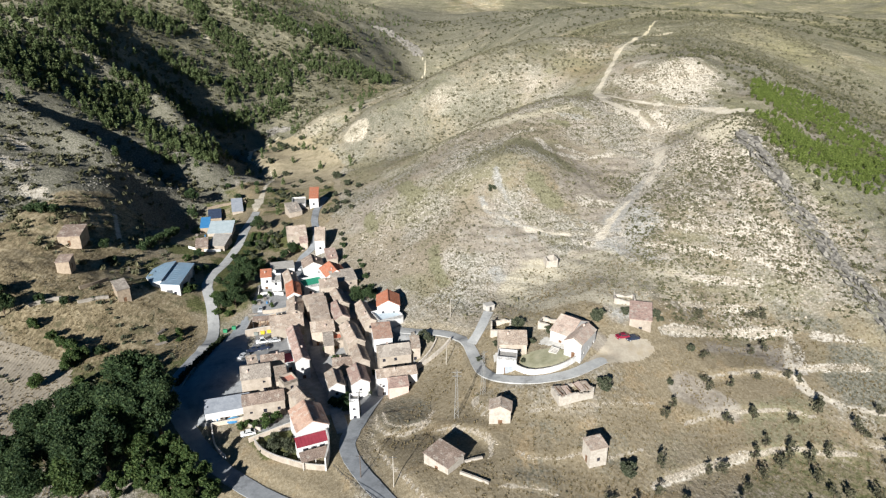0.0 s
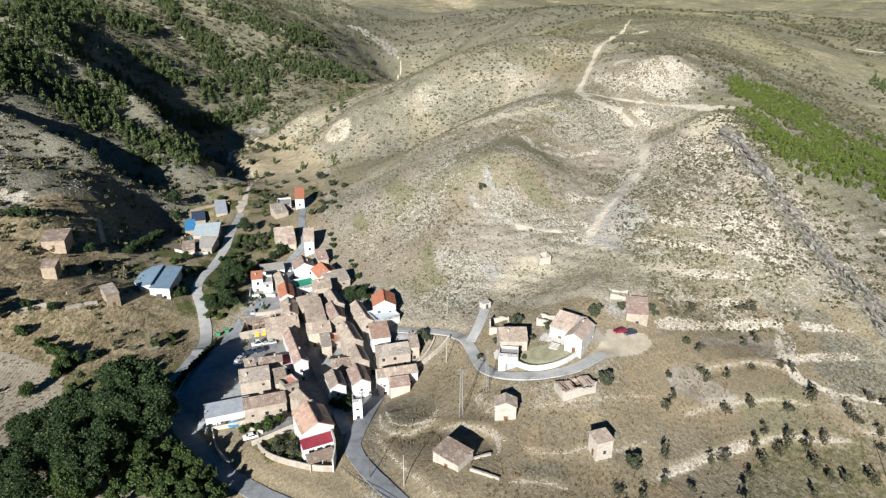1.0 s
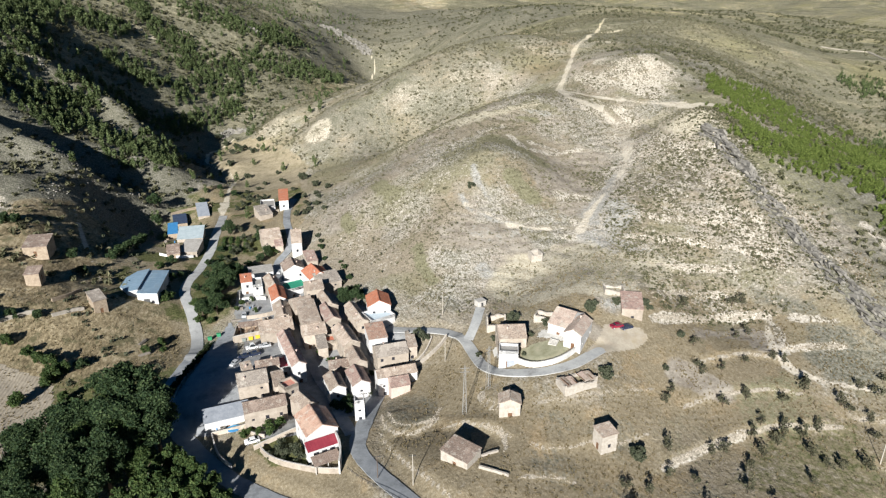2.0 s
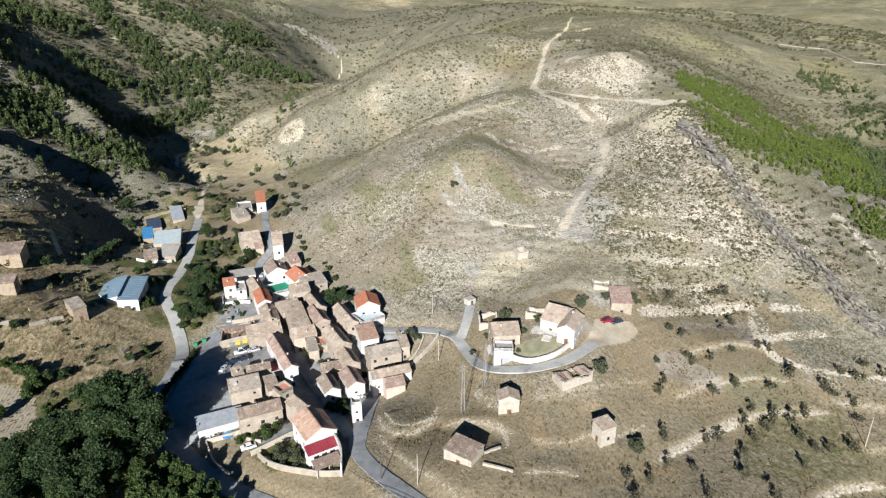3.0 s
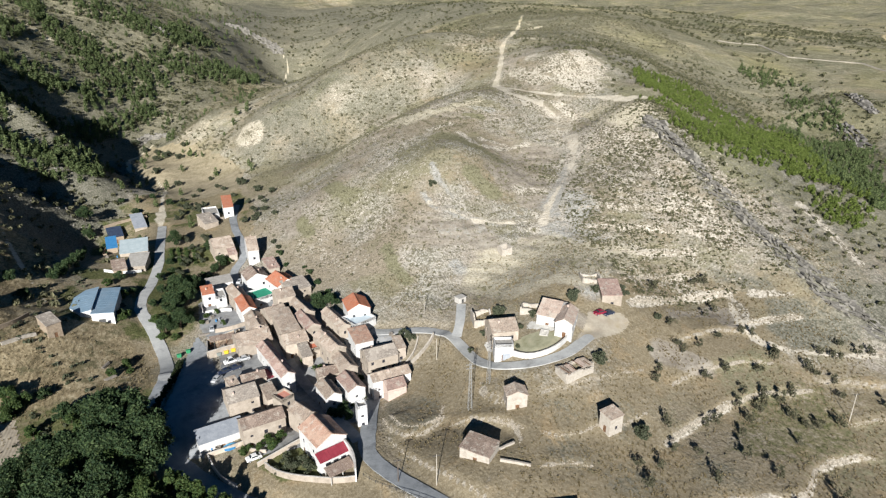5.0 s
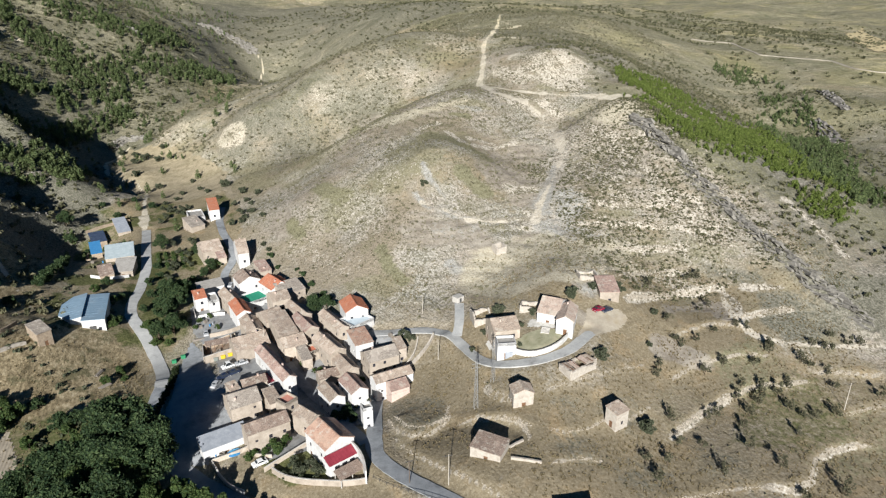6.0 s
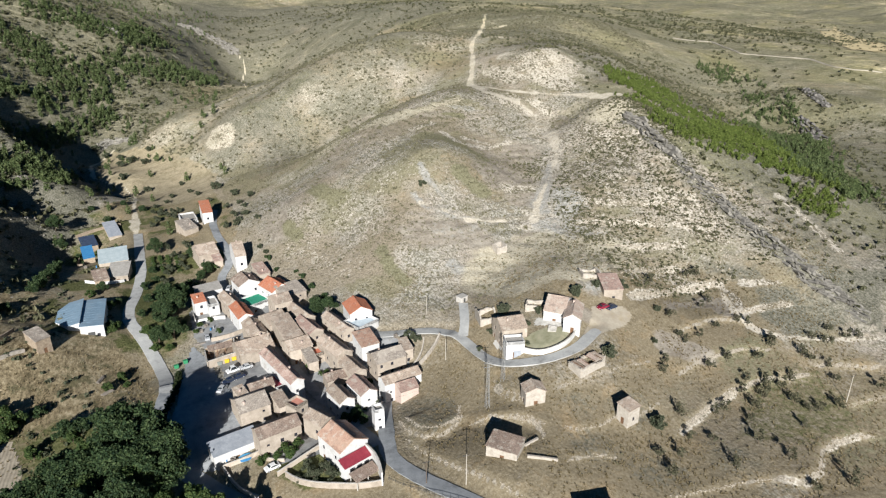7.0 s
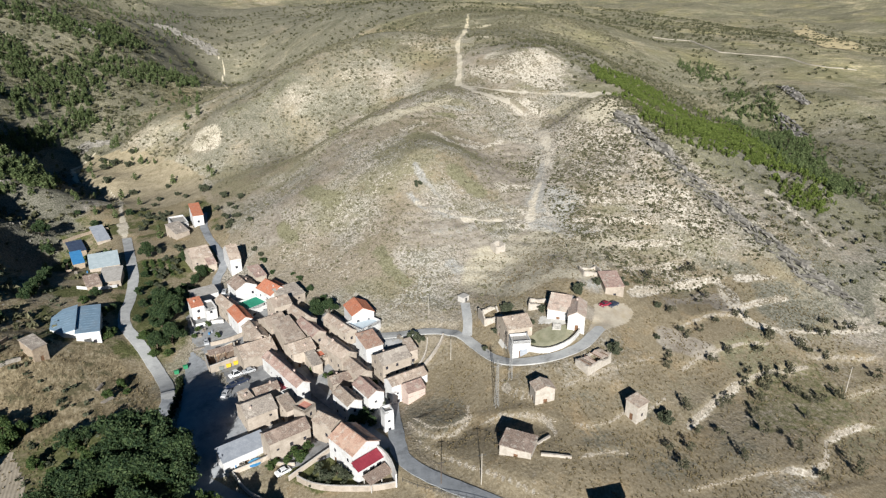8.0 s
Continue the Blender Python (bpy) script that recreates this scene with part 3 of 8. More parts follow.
def lie(x, y):
    """Height of the ground sheet under points."""
    i = np.clip(np.searchsorted(gx, x) - 1, 0, len(gx) - 2)
    j = np.clip(np.searchsorted(gy, y) - 1, 0, len(gy) - 2)
    u, v = (x - gx[i]) / (gx[i + 1] - gx[i]), (y - gy[j]) / (gy[j + 1] - gy[j])
    g = FZ.reshape(len(gy), len(gx))
    return (g[j, i] * (1 - u) + g[j, i + 1] * u) * (1 - v) + (g[j + 1, i] * (1 - u) + g[j + 1, i + 1] * u) * v


def ground_z(x, y):
    return float(lie(np.array([x], float), np.array([y], float))[0])


def mesh_from(name, verts, quads, smooth=True):
    me = bpy.data.meshes.new(name)
    me.vertices.add(len(verts))
    me.vertices.foreach_set("co", np.asarray(verts, np.float32).ravel())
    quads = np.asarray(quads, np.int32)
    k = quads.shape[1]
    me.loops.add(quads.size)
    me.loops.foreach_set("vertex_index", quads.ravel())
    me.polygons.add(len(quads))
    me.polygons.foreach_set("loop_start", np.arange(0, quads.size, k, dtype=np.int32))
    me.polygons.foreach_set("loop_total", np.full(len(quads), k, np.int32))
    me.polygons.foreach_set("use_smooth", np.full(len(quads), smooth, bool))
    me.update(calc_edges=True)
    return me


nx, ny = len(gx), len(gy)
idx = np.arange(nx * ny).reshape(ny, nx)
quads = np.stack([idx[:-1, :-1], idx[:-1, 1:], idx[1:, 1:], idx[1:, :-1]], -1).reshape(-1, 4)
ground_mesh = mesh_from("ground", np.stack([FX, FY, FZ], 1), quads)
ground = tagged(new("ground", ground_mesh), "dry stony hillside and valley floor with scrub and terraces", "ground", kind="structure")

# what covers the ground where: bare pale rock, dry grass, grey scree, trodden track, dark scrub, red earth
n1, n2, n3 = fbm(FX, FY, 30, 61, 5), fbm(FX, FY, 9, 67, 4), fbm(FX, FY, 70, 71, 5)
track = np.zeros(FX.shape)
for line, w in ((TRACK_HILL, 2.1), (TRACK_SIDE, 1.7), (TRACK_BASE, 1.2), (TRACK_VALLEY, 1.2), (TRACK_UPPER, 1.6), (PATH_LEFT, 0.7), (SIDE_PATH, 0.8)):
    d = along(FX, FY, line)[0]
    w = w * (1 - 0.5 * soft((FY - 375) / 20) * (w < 2.2))
    track = np.maximum(track, soft((w * (1 + 3.4 * n2 + 2.2 * n1) - d) / (w * 0.35)))
east = soft((FX - 72 - (FY - 240) * 0.25 + 26 * n1) / 9) * soft((139 - FX) / 3) * soft((FY - 186 + 14 * n1) / 8) * soft((330 - FY) / 14)
knob = np.exp(-(((FX - 136) / 27) ** 2 + ((FY - 383) / 30) ** 2))
streak = fbm(FX * 0.9 + FY * 0.45, (FY - FX * 0.5) * 0.22, 4.0, 63, 4)
pale = np.clip(east * (0.55 + 1.0 * n2 + 1.5 * streak) + knob * (0.85 + 1.2 * n2 + 1.6 * streak), 0, 1)
slabs = [(-249, 690, 17, 4), (-245, 471, 10, 3), (-257, 580, 6, 3), (-240, 626, 9, 3), (-216, 728, 9, 4), (-150, 776, 14, 4), (-99, 825, 9, 3), (-180, 580, 8, 3), (-203, 303, 9, 6), (-186, 285, 10, 5), (-210, 321, 8, 4), (-142, 574, 7, 4)]
for cx, cy, a, b_ in slabs:
    uu, vv = (FX - cx) * 0.9 - (FY - cy) * 0.3, (FX - cx) * 0.3 + (FY - cy) * 0.9
    pale = np.maximum(pale, 1.1 * np.exp(-((uu / a) ** 2 + (vv / b_) ** 2)) * (0.9 + n2))
spread_ = np.exp(-((along(FX, FY, TRACK_HILL)[0] - 3) / 10) ** 2) * soft((FY - 200) / 10) * soft((420 - FY) / 20)
pale = np.maximum(pale, np.clip(spread_ * (0.6 + 1.4 * streak + 1.2 * n2), 0, 1))
pale = np.maximum(pale * (1 - 0.7 * edge_of(FX, FY, [(-118, 560), (-96, 500), (-62, 420), (-30, 400), (60, 440), (130, 520), (110, 700), (-60, 760)], 12)), np.exp(-((((FX + 62) * 0.9 + (FY - 460) * 0.42) / 9) ** 2 + (((FY - 460) * 0.9 - (FX + 62) * 0.42) / 17) ** 2) ** 2) * (0.8 + 1.0 * n2))
bank = np.zeros(FX.shape)
for line, h in BANKS:
    d, side, share = along(FX, FY, line)
    bank = np.maximum(bank, np.clip(0.75 + 0.2 * h + 0.9 * n2, 0, 1) * np.exp(-((d / (0.24 + 0.2 * h)) ** 2)))
scree = np.clip(np.exp(-(((FX - 72) / 16) ** 2 + ((FY - 232) / 12) ** 2)) * (1 + 1.5 * n2) + np.exp(-(((FX - 30) / 20) ** 2 + ((FY - 238) / 12) ** 2)) * (0.8 + 2 * n2), 0, 1)
meadow = edge_of(FX, FY, MEADOW, 4)
field = soft((137 - FX + 6 * n1) / 3) * soft((192 + 10 * n1 - FY + 0.1 * FX) / 5) * soft((FX + 22) / 4) * soft((FY - 60) / 10)
west_grass = soft((-86 - FX + 6 * n1) / 4) * soft((240 + 30 * n1 - FY) / 8) * soft((FY - 150) / 10)
east_far = soft((FX - 139) / 5) * soft((FY - 130) / 20)
grass = np.clip(np.maximum.reduce([meadow, field * (0.75 + 1.3 * n1), west_grass * (0.8 + 1.2 * n1), 0.6 * soft((n1 - 0.02) / 0.05) * soft((FZ - 16) / 4)]), 0, 1)
grass = np.clip(grass * (1 - pale), 0, 1)
mountain = soft((-FX - 128 + 14 * n1) / 7) * soft((FY - 245 + 20 * n1) / 10)
west_slope = edge_of(FX, FY, WEST_SLOPE, 5)
mountain = mountain * (1 - 0.85 * west_slope)
mountain = np.maximum(mountain, soft((-FX - 150 + 0.1 * FY + 20 * n1 - 20) / 10) * soft((FY - 500) / 20))
scrub = np.clip(mountain * 1.15 + 0.6 * east_far * (1 + 1.6 * n3) + (0.12 + 0.8 * n3 + 0.35 * soft((FY - 850) / 60) * soft((260 - FX) / 60)) * soft((FY - 560) / 60), 0, 1)
flank = edge_of(FX, FY, [(-118, 560), (-96, 500), (-62, 420), (-30, 400), (60, 440), (130, 520), (110, 700), (-60, 760)], 12)
head = edge_of(FX, FY, [(-110, 820), (-40, 780), (60, 900), (190, 1060), (300, 1400), (-60, 1450), (-170, 1100)], 25)
scrub = np.maximum(scrub, head * np.clip(0.85 + 1.2 * n1, 0.5, 1))
grass = grass * (1 - 0.7 * head)
shoulder = edge_of(FX, FY, [(15, 840), (42, 900), (86, 980), (215, 1164), (270, 960), (210, 790), (105, 800), (60, 820)], 15)
scrub = np.maximum(scrub, shoulder * np.clip(0.9 + 1.0 * n1, 0.6, 1))
scrub = np.maximum(scrub, flank * np.clip(0.62 + 1.3 * n1 + 0.8 * n3, 0.25, 1))
threshing = [(-18.3, 163), (-14.4, 166.7), (-7.9, 163.7), (-2.9, 157.3), (-2.6, 150.7), (-5.2, 146), (-8.8, 144.9), (-12.7, 144.1), (-16.2, 147.5), (-18.5, 153.4)]
scrub = np.maximum(scrub, 0.5 * edge_of(FX, FY, threshing, 0.8))
scrub = np.maximum(scrub, np.clip((0.42 + 1.2 * n2) * edge_of(FX, FY, [(112, 158), (141, 148), (141, 206), (124, 204)], 4), 0, 1))
# scrub tone along the crest darkens the ground like shade between the slabs
scrub = np.maximum(scrub, 0.9 * np.exp(-(along(FX, FY, CREST)[0] / 6) ** 2))
scrub = np.maximum(scrub, np.clip((0.5 + 1.4 * n2 + 0.8 * n1) * edge_of(FX, FY, [(132.6, 181.7), (183.8, 179.1), (143.7, 141.8), (134.6, 148.6), (122.8, 161.6)], 4), 0, 1))
for cx, cy, r in ((22, 122.5, 6), (41, 133, 8), (26, 137, 5), (57, 112, 9), (36, 112, 7)):
    scrub = np.maximum(scrub, 0.5 * soft((r * (1 + 1.2 * n1) - np.hypot(FX - cx, FY - cy)) / 1.5))
for poly, k in (([(118, 171.7), (125.6, 169.4), (133.7, 160.8), (137.6, 151.8), (129.1, 147.7), (111, 151.2), (107.7, 159.4)], 0.85), ([(109.5, 193.6), (124.2, 181.1), (122, 174.6), (106.9, 186.5)], 0.75), ([(144.4, 172.5), (170, 166.3), (144.2, 142.5), (140.9, 150.3), (139.4, 161.9)], 1.0)):
    thick = edge_of(FX, FY, poly, 3) * np.clip(k + 1.0 * n2, 0, 1)
    scrub = np.maximum(scrub, thick)
    pale = pale * (1 - 0.85 * thick)
lush = np.clip(edge_of(FX, FY, [(-98, 300), (-84, 300), (-70, 288), (-68, 264), (-78, 228), (-88, 225), (-97, 262)], 3) * (0.55 + 1.6 * n2), 0, 1)
lush = np.maximum(lush, 0.5 * edge_of(FX, FY, [(62, 118), (82, 108), (104, 112), (112, 138), (84, 138)], 4))
lush = np.maximum(lush, edge_of(FX, FY, [(-56, 156), (-42, 153), (-34, 137), (-48, 140), (-54, 148)], 1) * 0.8)
lush = np.maximum(lush, np.clip(edge_of(FX, FY, [(-130, 196), (-84, 190), (-86, 150), (-58, 128), (-60, 108), (-120, 108)], 5) * (0.4 + 2 * n1), 0, 1))
farther = soft((np.hypot(FX, FY) - 560) / 60) * (1 - 0.6 * np.maximum(head, shoulder))


def patches(table, ragged=1.6):
    """1 along the lines of a table of (line, half width), with ragged edges."""
    v = np.zeros(FX.shape)
    for line, r in table:
        xs, ys = [q[0] for q in line], [q[1] for q in line]
        sel = np.where((FX > min(xs) - 3 * r) & (FX < max(xs) + 3 * r) & (FY > min(ys) - 3 * r) & (FY < max(ys) + 3 * r))[0]
        d = along(FX[sel], FY[sel], line)[0]
        v[sel] = np.maximum(v[sel], soft((r * (1 + ragged * (n2[sel] + n1[sel])) - d) / (0.28 * r)))
    return v


OLIVE.append(([(150, 250), (190, 200), (215, 150)], 14))
olive_, bare, rocky, chalk, brown = (patches(tb) for tb in (OLIVE, BARE, ROCKY, CHALK, BROWN))
FAR_TRACK = [(443, 673), (488, 660), (472, 594), (501, 577), (522, 552), (522, 516), (557, 495)]
STUBBLE = [(961, 954), (1281, 1212), (990, 930), (911, 820), (834, 721), (726, 632), (639, 602), (759, 744)]
dry = patches([([(-8.1, 361), (11.3, 376.7), (28.1, 356.5), (48.9, 349.9), (67.2, 353.6)], 7), ([(38, 220.9), (59.4, 221.4), (72.8, 207.4)], 11), ([(43.1, 196.3), (60.2, 195.6)], 8), ([(125.5, 334), (127.1, 290.5)], 8), ([(28.3, 212.6), (35.6, 194.6)], 7)])
terraced = edge_of(FX, FY, [(68, 100), (140, 100), (146, 150), (112, 160), (80, 150)], 5)
olive_ = np.maximum(olive_, terraced * np.clip(0.42 + 1.2 * n1, 0, 0.75))
olive_ = np.maximum(olive_, np.clip(east_far * (0.58 + 1.3 * n1), 0, 1) * (1 - 0.9 * (pale > 0.5)))
pale = np.maximum(pale * (1 - 0.75 * brown) * (1 - 0.8 * bare), 0.95 * patches(STREAK))
pale = np.maximum(pale, 0.42 * rocky)
scree = np.maximum(scree * 0.5, 0.68 * chalk)
valley = edge_of(FX, FY, [(-128, 236), (-138, 300), (-138, 372), (-112, 405), (-70, 398), (-56, 345), (-58, 300), (-72, 268), (-82, 222)], 4)
grass = np.maximum(grass, 0.8 * valley)
grass = np.maximum(grass, west_slope * np.clip(0.75 + 1.2 * n1, 0, 1))
lush = np.maximum(lush, np.clip(valley * (0.3 + 2.2 * n2 + 1.2 * n1), 0, 0.8))
grass = np.maximum(grass, 0.85 * soft((-20 - FX) / 2) * soft((FX + 64) / 4) * soft((160 - FY) / 4) * soft((FY - 90) / 5))
grass = np.clip(grass * (1 - chalk) * (1 - 0.7 * rocky), 0, 1)
for key, values in (("rough", soft((np.hypot(FX, FY) - 400) / 50) * (1 - 0.6 * mountain)), ("far", farther), ("lush", lush), ("pale", pale), ("grass", grass), ("scree", scree), ("track", track), ("scrub", scrub), ("olive", olive_), ("bare", bare), ("brown", np.maximum(brown, 0.5 * east)), ("bank", bank), ("dry", dry), ("lea", meadow), ("gold", west_slope * (1 - 0.75 * lush))):
    at = ground_mesh.attributes.new(key, "FLOAT", "POINT")
    at.data.foreach_set("value", np.clip(values, 0, 1).astype(np.float32))

m, t, b = material("dry_ground", 0.95, 0.1)


def mask(key):
    a = t.nodes.new("ShaderNodeAttribute")
    a.attribute_name = key
    return a.outputs["Fac"]


def drawn(scale, sx, sy, detail, rough):
    """Noise drawn out along the slope."""
    tc = t.nodes.new("ShaderNodeTexCoord")
    mp = node(t, "ShaderNodeMapping", Scale=(sx, sy, 1))
    t.links.new(tc.outputs["Object"], mp.inputs["Vector"])
    n = node(t, "ShaderNodeTexNoise", Scale=scale, Detail=detail, Roughness=rough)
    t.links.new(mp.outputs["Vector"], n.inputs["Vector"])
    return n.outputs["Fac"]


def pushed(fac, other, k):
    """fac pushed up or down by another noise."""
    return maths(t, "ADD", fac, maths(t, "MULTIPLY", maths(t, "SUBTRACT", other, 0.5), k))


def grey_ramp(fac, lo, hi, top=1.0):
    return ramp(t, fac, [(lo, (0, 0, 0)), (hi, (top, top, top))])


fine = noise_tex(t, 1.3, 6, 0.75)
mid = noise_tex(t, 0.22, 6, 0.7)
wide = noise_tex(t, 0.03, 6, 0.65)
speck = noise_tex(t, 0.55, 4, 0.75)
clump = drawn(1.2, 1.0, 0.6, 4, 0.62)
grit = drawn(1.9, 1.0, 0.55, 3, 0.6)
rill = drawn(0.16, 1.0, 0.28, 5, 0.65)
soil = ramp(t, fine, [(0.36, (0.28, 0.243, 0.195)), (0.5, (0.375, 0.333, 0.276)), (0.66, (0.48, 0.438, 0.376))])
soil = mix(t, grey_ramp(wide, 0.42, 0.6), soil, ramp(t, fine, [(0.38, (0.31, 0.298, 0.255)), (0.5, (0.42, 0.405, 0.352)), (0.62, (0.55, 0.53, 0.475))]))
soil = mix(t, grey_ramp(rill, 0.52, 0.66, 0.45), soil, (0.48, 0.44, 0.38))
weed = ramp(t, fine, [(0.38, (0.115, 0.107, 0.073)), (0.62, (0.22, 0.207, 0.148))])
soil = mix(t, grey_ramp(pushed(pushed(clump, mid, 0.45), wide, 0.35), 0.485, 0.55, 0.75), soil, weed)
soil = mix(t, grey_ramp(pushed(grit, rill, 0.3), 0.57, 0.62, 0.75), soil, (0.57, 0.53, 0.475))
sward = ramp(t, fine, [(0.38, (0.155, 0.15, 0.088)), (0.5, (0.225, 0.216, 0.136)), (0.62, (0.31, 0.295, 0.2))])
wander = noise_tex(t, 0.017, 5, 0.6)
soil = mix(t, grey_ramp(wander, 0.54, 0.64, 0.6), soil, sward)
tawny = noise_tex(t, 0.026, 7, 0.68)
soil = mix(t, grey_ramp(tawny, 0.47, 0.58, 0.75), soil, ramp(t, pushed(fine, clump, 0.3), [(0.36, (0.20, 0.168, 0.115)), (0.5, (0.295, 0.25, 0.178)), (0.64, (0.40, 0.35, 0.265))]))
mossy = noise_tex(t, 0.045, 6, 0.7)
soil = mix(t, grey_ramp(pushed(mossy, wander, 0.6), 0.54, 0.62, 0.6), soil, ramp(t, fine, [(0.36, (0.16, 0.15, 0.088)), (0.5, (0.235, 0.22, 0.135)), (0.64, (0.32, 0.298, 0.20))]))
straw = ramp(t, fine, [(0.36, (0.20, 0.164, 0.106)), (0.5, (0.272, 0.23, 0.155)), (0.66, (0.36, 0.312, 0.222))])
red = noise_tex(t, 0.08, 5, 0.65)
straw = mix(t, grey_ramp(red, 0.54, 0.66, 0.75), straw, ramp(t, fine, [(0.39, (0.27, 0.198, 0.11)), (0.61, (0.40, 0.312, 0.19))]))
straw = mix(t, grey_ramp(pushed(mid, clump, 0.25), 0.48, 0.64, 0.45), straw, ramp(t, fine, [(0.39, (0.15, 0.125, 0.08)), (0.61, (0.25, 0.208, 0.14))]))
straw = mix(t, grey_ramp(pushed(grit, red, 0.4), 0.60, 0.66, 0.45), straw, (0.44, 0.385, 0.29))
earth = ramp(t, pushed(mid, fine, 0.8), [(0.36, (0.235, 0.205, 0.165)), (0.5, (0.32, 0.285, 0.235)), (0.64, (0.41, 0.375, 0.315))])
lime = ramp(t, fine, [(0.38, (0.38, 0.34, 0.275)), (0.5, (0.545, 0.50, 0.425)), (0.62, (0.70, 0.66, 0.58))])
brush = ramp(t, fine, [(0.38, (0.115, 0.10, 0.068)), (0.62, (0.24, 0.215, 0.155))])
stony = mix(t, grey_ramp(maths(t, "ADD", pushed(pushed(clump, mid, 0.4), rill, 0.7), maths(t, "MULTIPLY", mask("brown"), 0.07)), 0.52, 0.58, 0.9), lime, brush)
chalky = ramp(t, pushed(fine, mid, 0.6), [(0.37, (0.28, 0.276, 0.252)), (0.5, (0.39, 0.384, 0.354)), (0.63, (0.51, 0.50, 0.465))])
chalky = mix(t, grey_ramp(clump, 0.60, 0.66, 0.75), chalky, (0.19, 0.195, 0.155))
dust = ramp(t, pushed(fine, mid, 0.5), [(0.38, (0.47, 0.42, 0.335)), (0.62, (0.68, 0.63, 0.535))])
dark = ramp(t, pushed(fine, clump, 0.5), [(0.38, (0.10, 0.10, 0.074)), (0.5, (0.183, 0.178, 0.14)), (0.64, (0.30, 0.286, 0.235))])
dark = mix(t, grey_ramp(pushed(rill, grit, 0.5), 0.60, 0.68, 0.5), dark, (0.33, 0.315, 0.275))


def cover(key, strength, lo, hi, under, over, by=None):
    return mix(t, grey_ramp(pushed(mask(key), speck if by is None else by, strength), lo, hi), under, over)


col = cover("grass", 0.9, 0.35, 0.65, soil, straw)
stalk = drawn(0.9, 1.0, 0.45, 6, 0.8)
hay = ramp(t, pushed(stalk, red, 0.5), [(0.36, (0.11, 0.092, 0.055)), (0.46, (0.235, 0.19, 0.118)), (0.56, (0.36, 0.30, 0.19)), (0.66, (0.48, 0.42, 0.30))])
hay = mix(t, grey_ramp(pushed(mid, wide, 0.6), 0.54, 0.62, 0.75), hay, ramp(t, fine, [(0.4, (0.075, 0.075, 0.04)), (0.6, (0.16, 0.15, 0.085))]))
col = cover("gold", 0.8, 0.35, 0.65, col, hay)
col = cover("bare", 0.7, 0.35, 0.65, col, earth)
col = cover("olive", 1.4, 0.35, 0.65, col, sward)
col = cover("scrub", 1.6, 0.3, 0.75, col, dark)
green = ramp(t, fine, [(0.39, (0.06, 0.07, 0.025)), (0.61, (0.16, 0.165, 0.075))])
col = cover("lush", 1.2, 0.35, 0.7, col, green)
col = cover("pale", 1.5, 0.38, 0.58, col, stony)
col = cover("scree", 1.2, 0.35, 0.65, col, chalky)
sere = ramp(t, pushed(fine, mid, 0.4), [(0.36, (0.36, 0.32, 0.235)), (0.5, (0.48, 0.44, 0.34)), (0.64, (0.60, 0.56, 0.455))])
col = cover("dry", 1.0, 0.35, 0.7, col, sere)
mown = ramp(t, pushed(pushed(fine, mid, 0.7), clump, 0.3), [(0.34, (0.225, 0.192, 0.13)), (0.5, (0.325, 0.282, 0.203)), (0.66, (0.42, 0.372, 0.278))])
col = cover("lea", 0.4, 0.4, 0.6, col, mown)
stone = ramp(t, pushed(fine, grit, 0.6), [(0.36, (0.23, 0.204, 0.16)), (0.5, (0.35, 0.315, 0.255)), (0.64, (0.47, 0.43, 0.36))])
col = cover("bank", 0.45, 0.40, 0.58, col, stone)
col = cover("track", 0.8, 0.35, 0.65, col, dust)
patch = drawn(0.011, 1.0, 0.55, 8, 0.7)
dots = noise_tex(t, 0.11, 5, 0.7)
parcel = ramp(t, patch, [(0.36, (0.58, 0.62, 0.50)), (0.47, (0.90, 0.88, 0.82)), (0.55, (0.66, 0.68, 0.56)), (0.6, (0.88, 0.87, 0.78)), (0.66, (1.5, 1.42, 1.22))])
parcel = mix(t, 1.0, parcel, (1.55, 1.55, 1.58), "MULTIPLY")
parcel = mix(t, grey_ramp(dots, 0.56, 0.63, 0.75), parcel, (0.42, 0.44, 0.34))
parcel = mix(t, grey_ramp(pushed(dots, patch, 0.5), 0.44, 0.38, 0.6), parcel, (1.45, 1.4, 1.28))
col = mix(t, maths(t, "MULTIPLY", mask("far"), 0.9), col, mix(t, 1.0, col, parcel, "MULTIPLY"))
contour = drawn(0.04, 0.3, 1.0, 5, 0.7)
band = ramp(t, contour, [(0.40, (0.80, 0.81, 0.73)), (0.5, (1.16, 1.15, 1.12)), (0.58, (0.96, 0.96, 0.90)), (0.64, (1.22, 1.18, 1.1))])
ledge = drawn(0.12, 0.28, 1.0, 5, 0.72)
lines = ramp(t, pushed(ledge, patch, 0.5), [(0.38, (0.68, 0.69, 0.63)), (0.48, (1.08, 1.07, 1.02)), (0.54, (0.84, 0.84, 0.77)), (0.62, (1.5, 1.45, 1.36))])
col = mix(t, maths(t, "MULTIPLY", mask("far"), 0.85), col, mix(t, 1.0, col, lines, "MULTIPLY"))
col = mix(t, maths(t, "MULTIPLY", mask("rough"), 0.9), col, mix(t, 1.0, col, band, "MULTIPLY"))
col = mix(t, 1.0, col, (0.81, 0.798, 0.785), "MULTIPLY")
t.links.new(col, b.inputs["Base Color"])
soft_ground = maths(t, "MAXIMUM", mask("grass"), mask("bare"))
bumps = node(t, "ShaderNodeBump", Strength=0.8, Distance=0.6)
t.links.new(maths(t, "MULTIPLY", maths(t, "ADD", maths(t, "MULTIPLY", clump, 1.2), maths(t, "MULTIPLY", mid, 1.4)), maths(t, "SUBTRACT", 1.0, maths(t, "MULTIPLY", soft_ground, 0.72))), bumps.inputs["Height"])
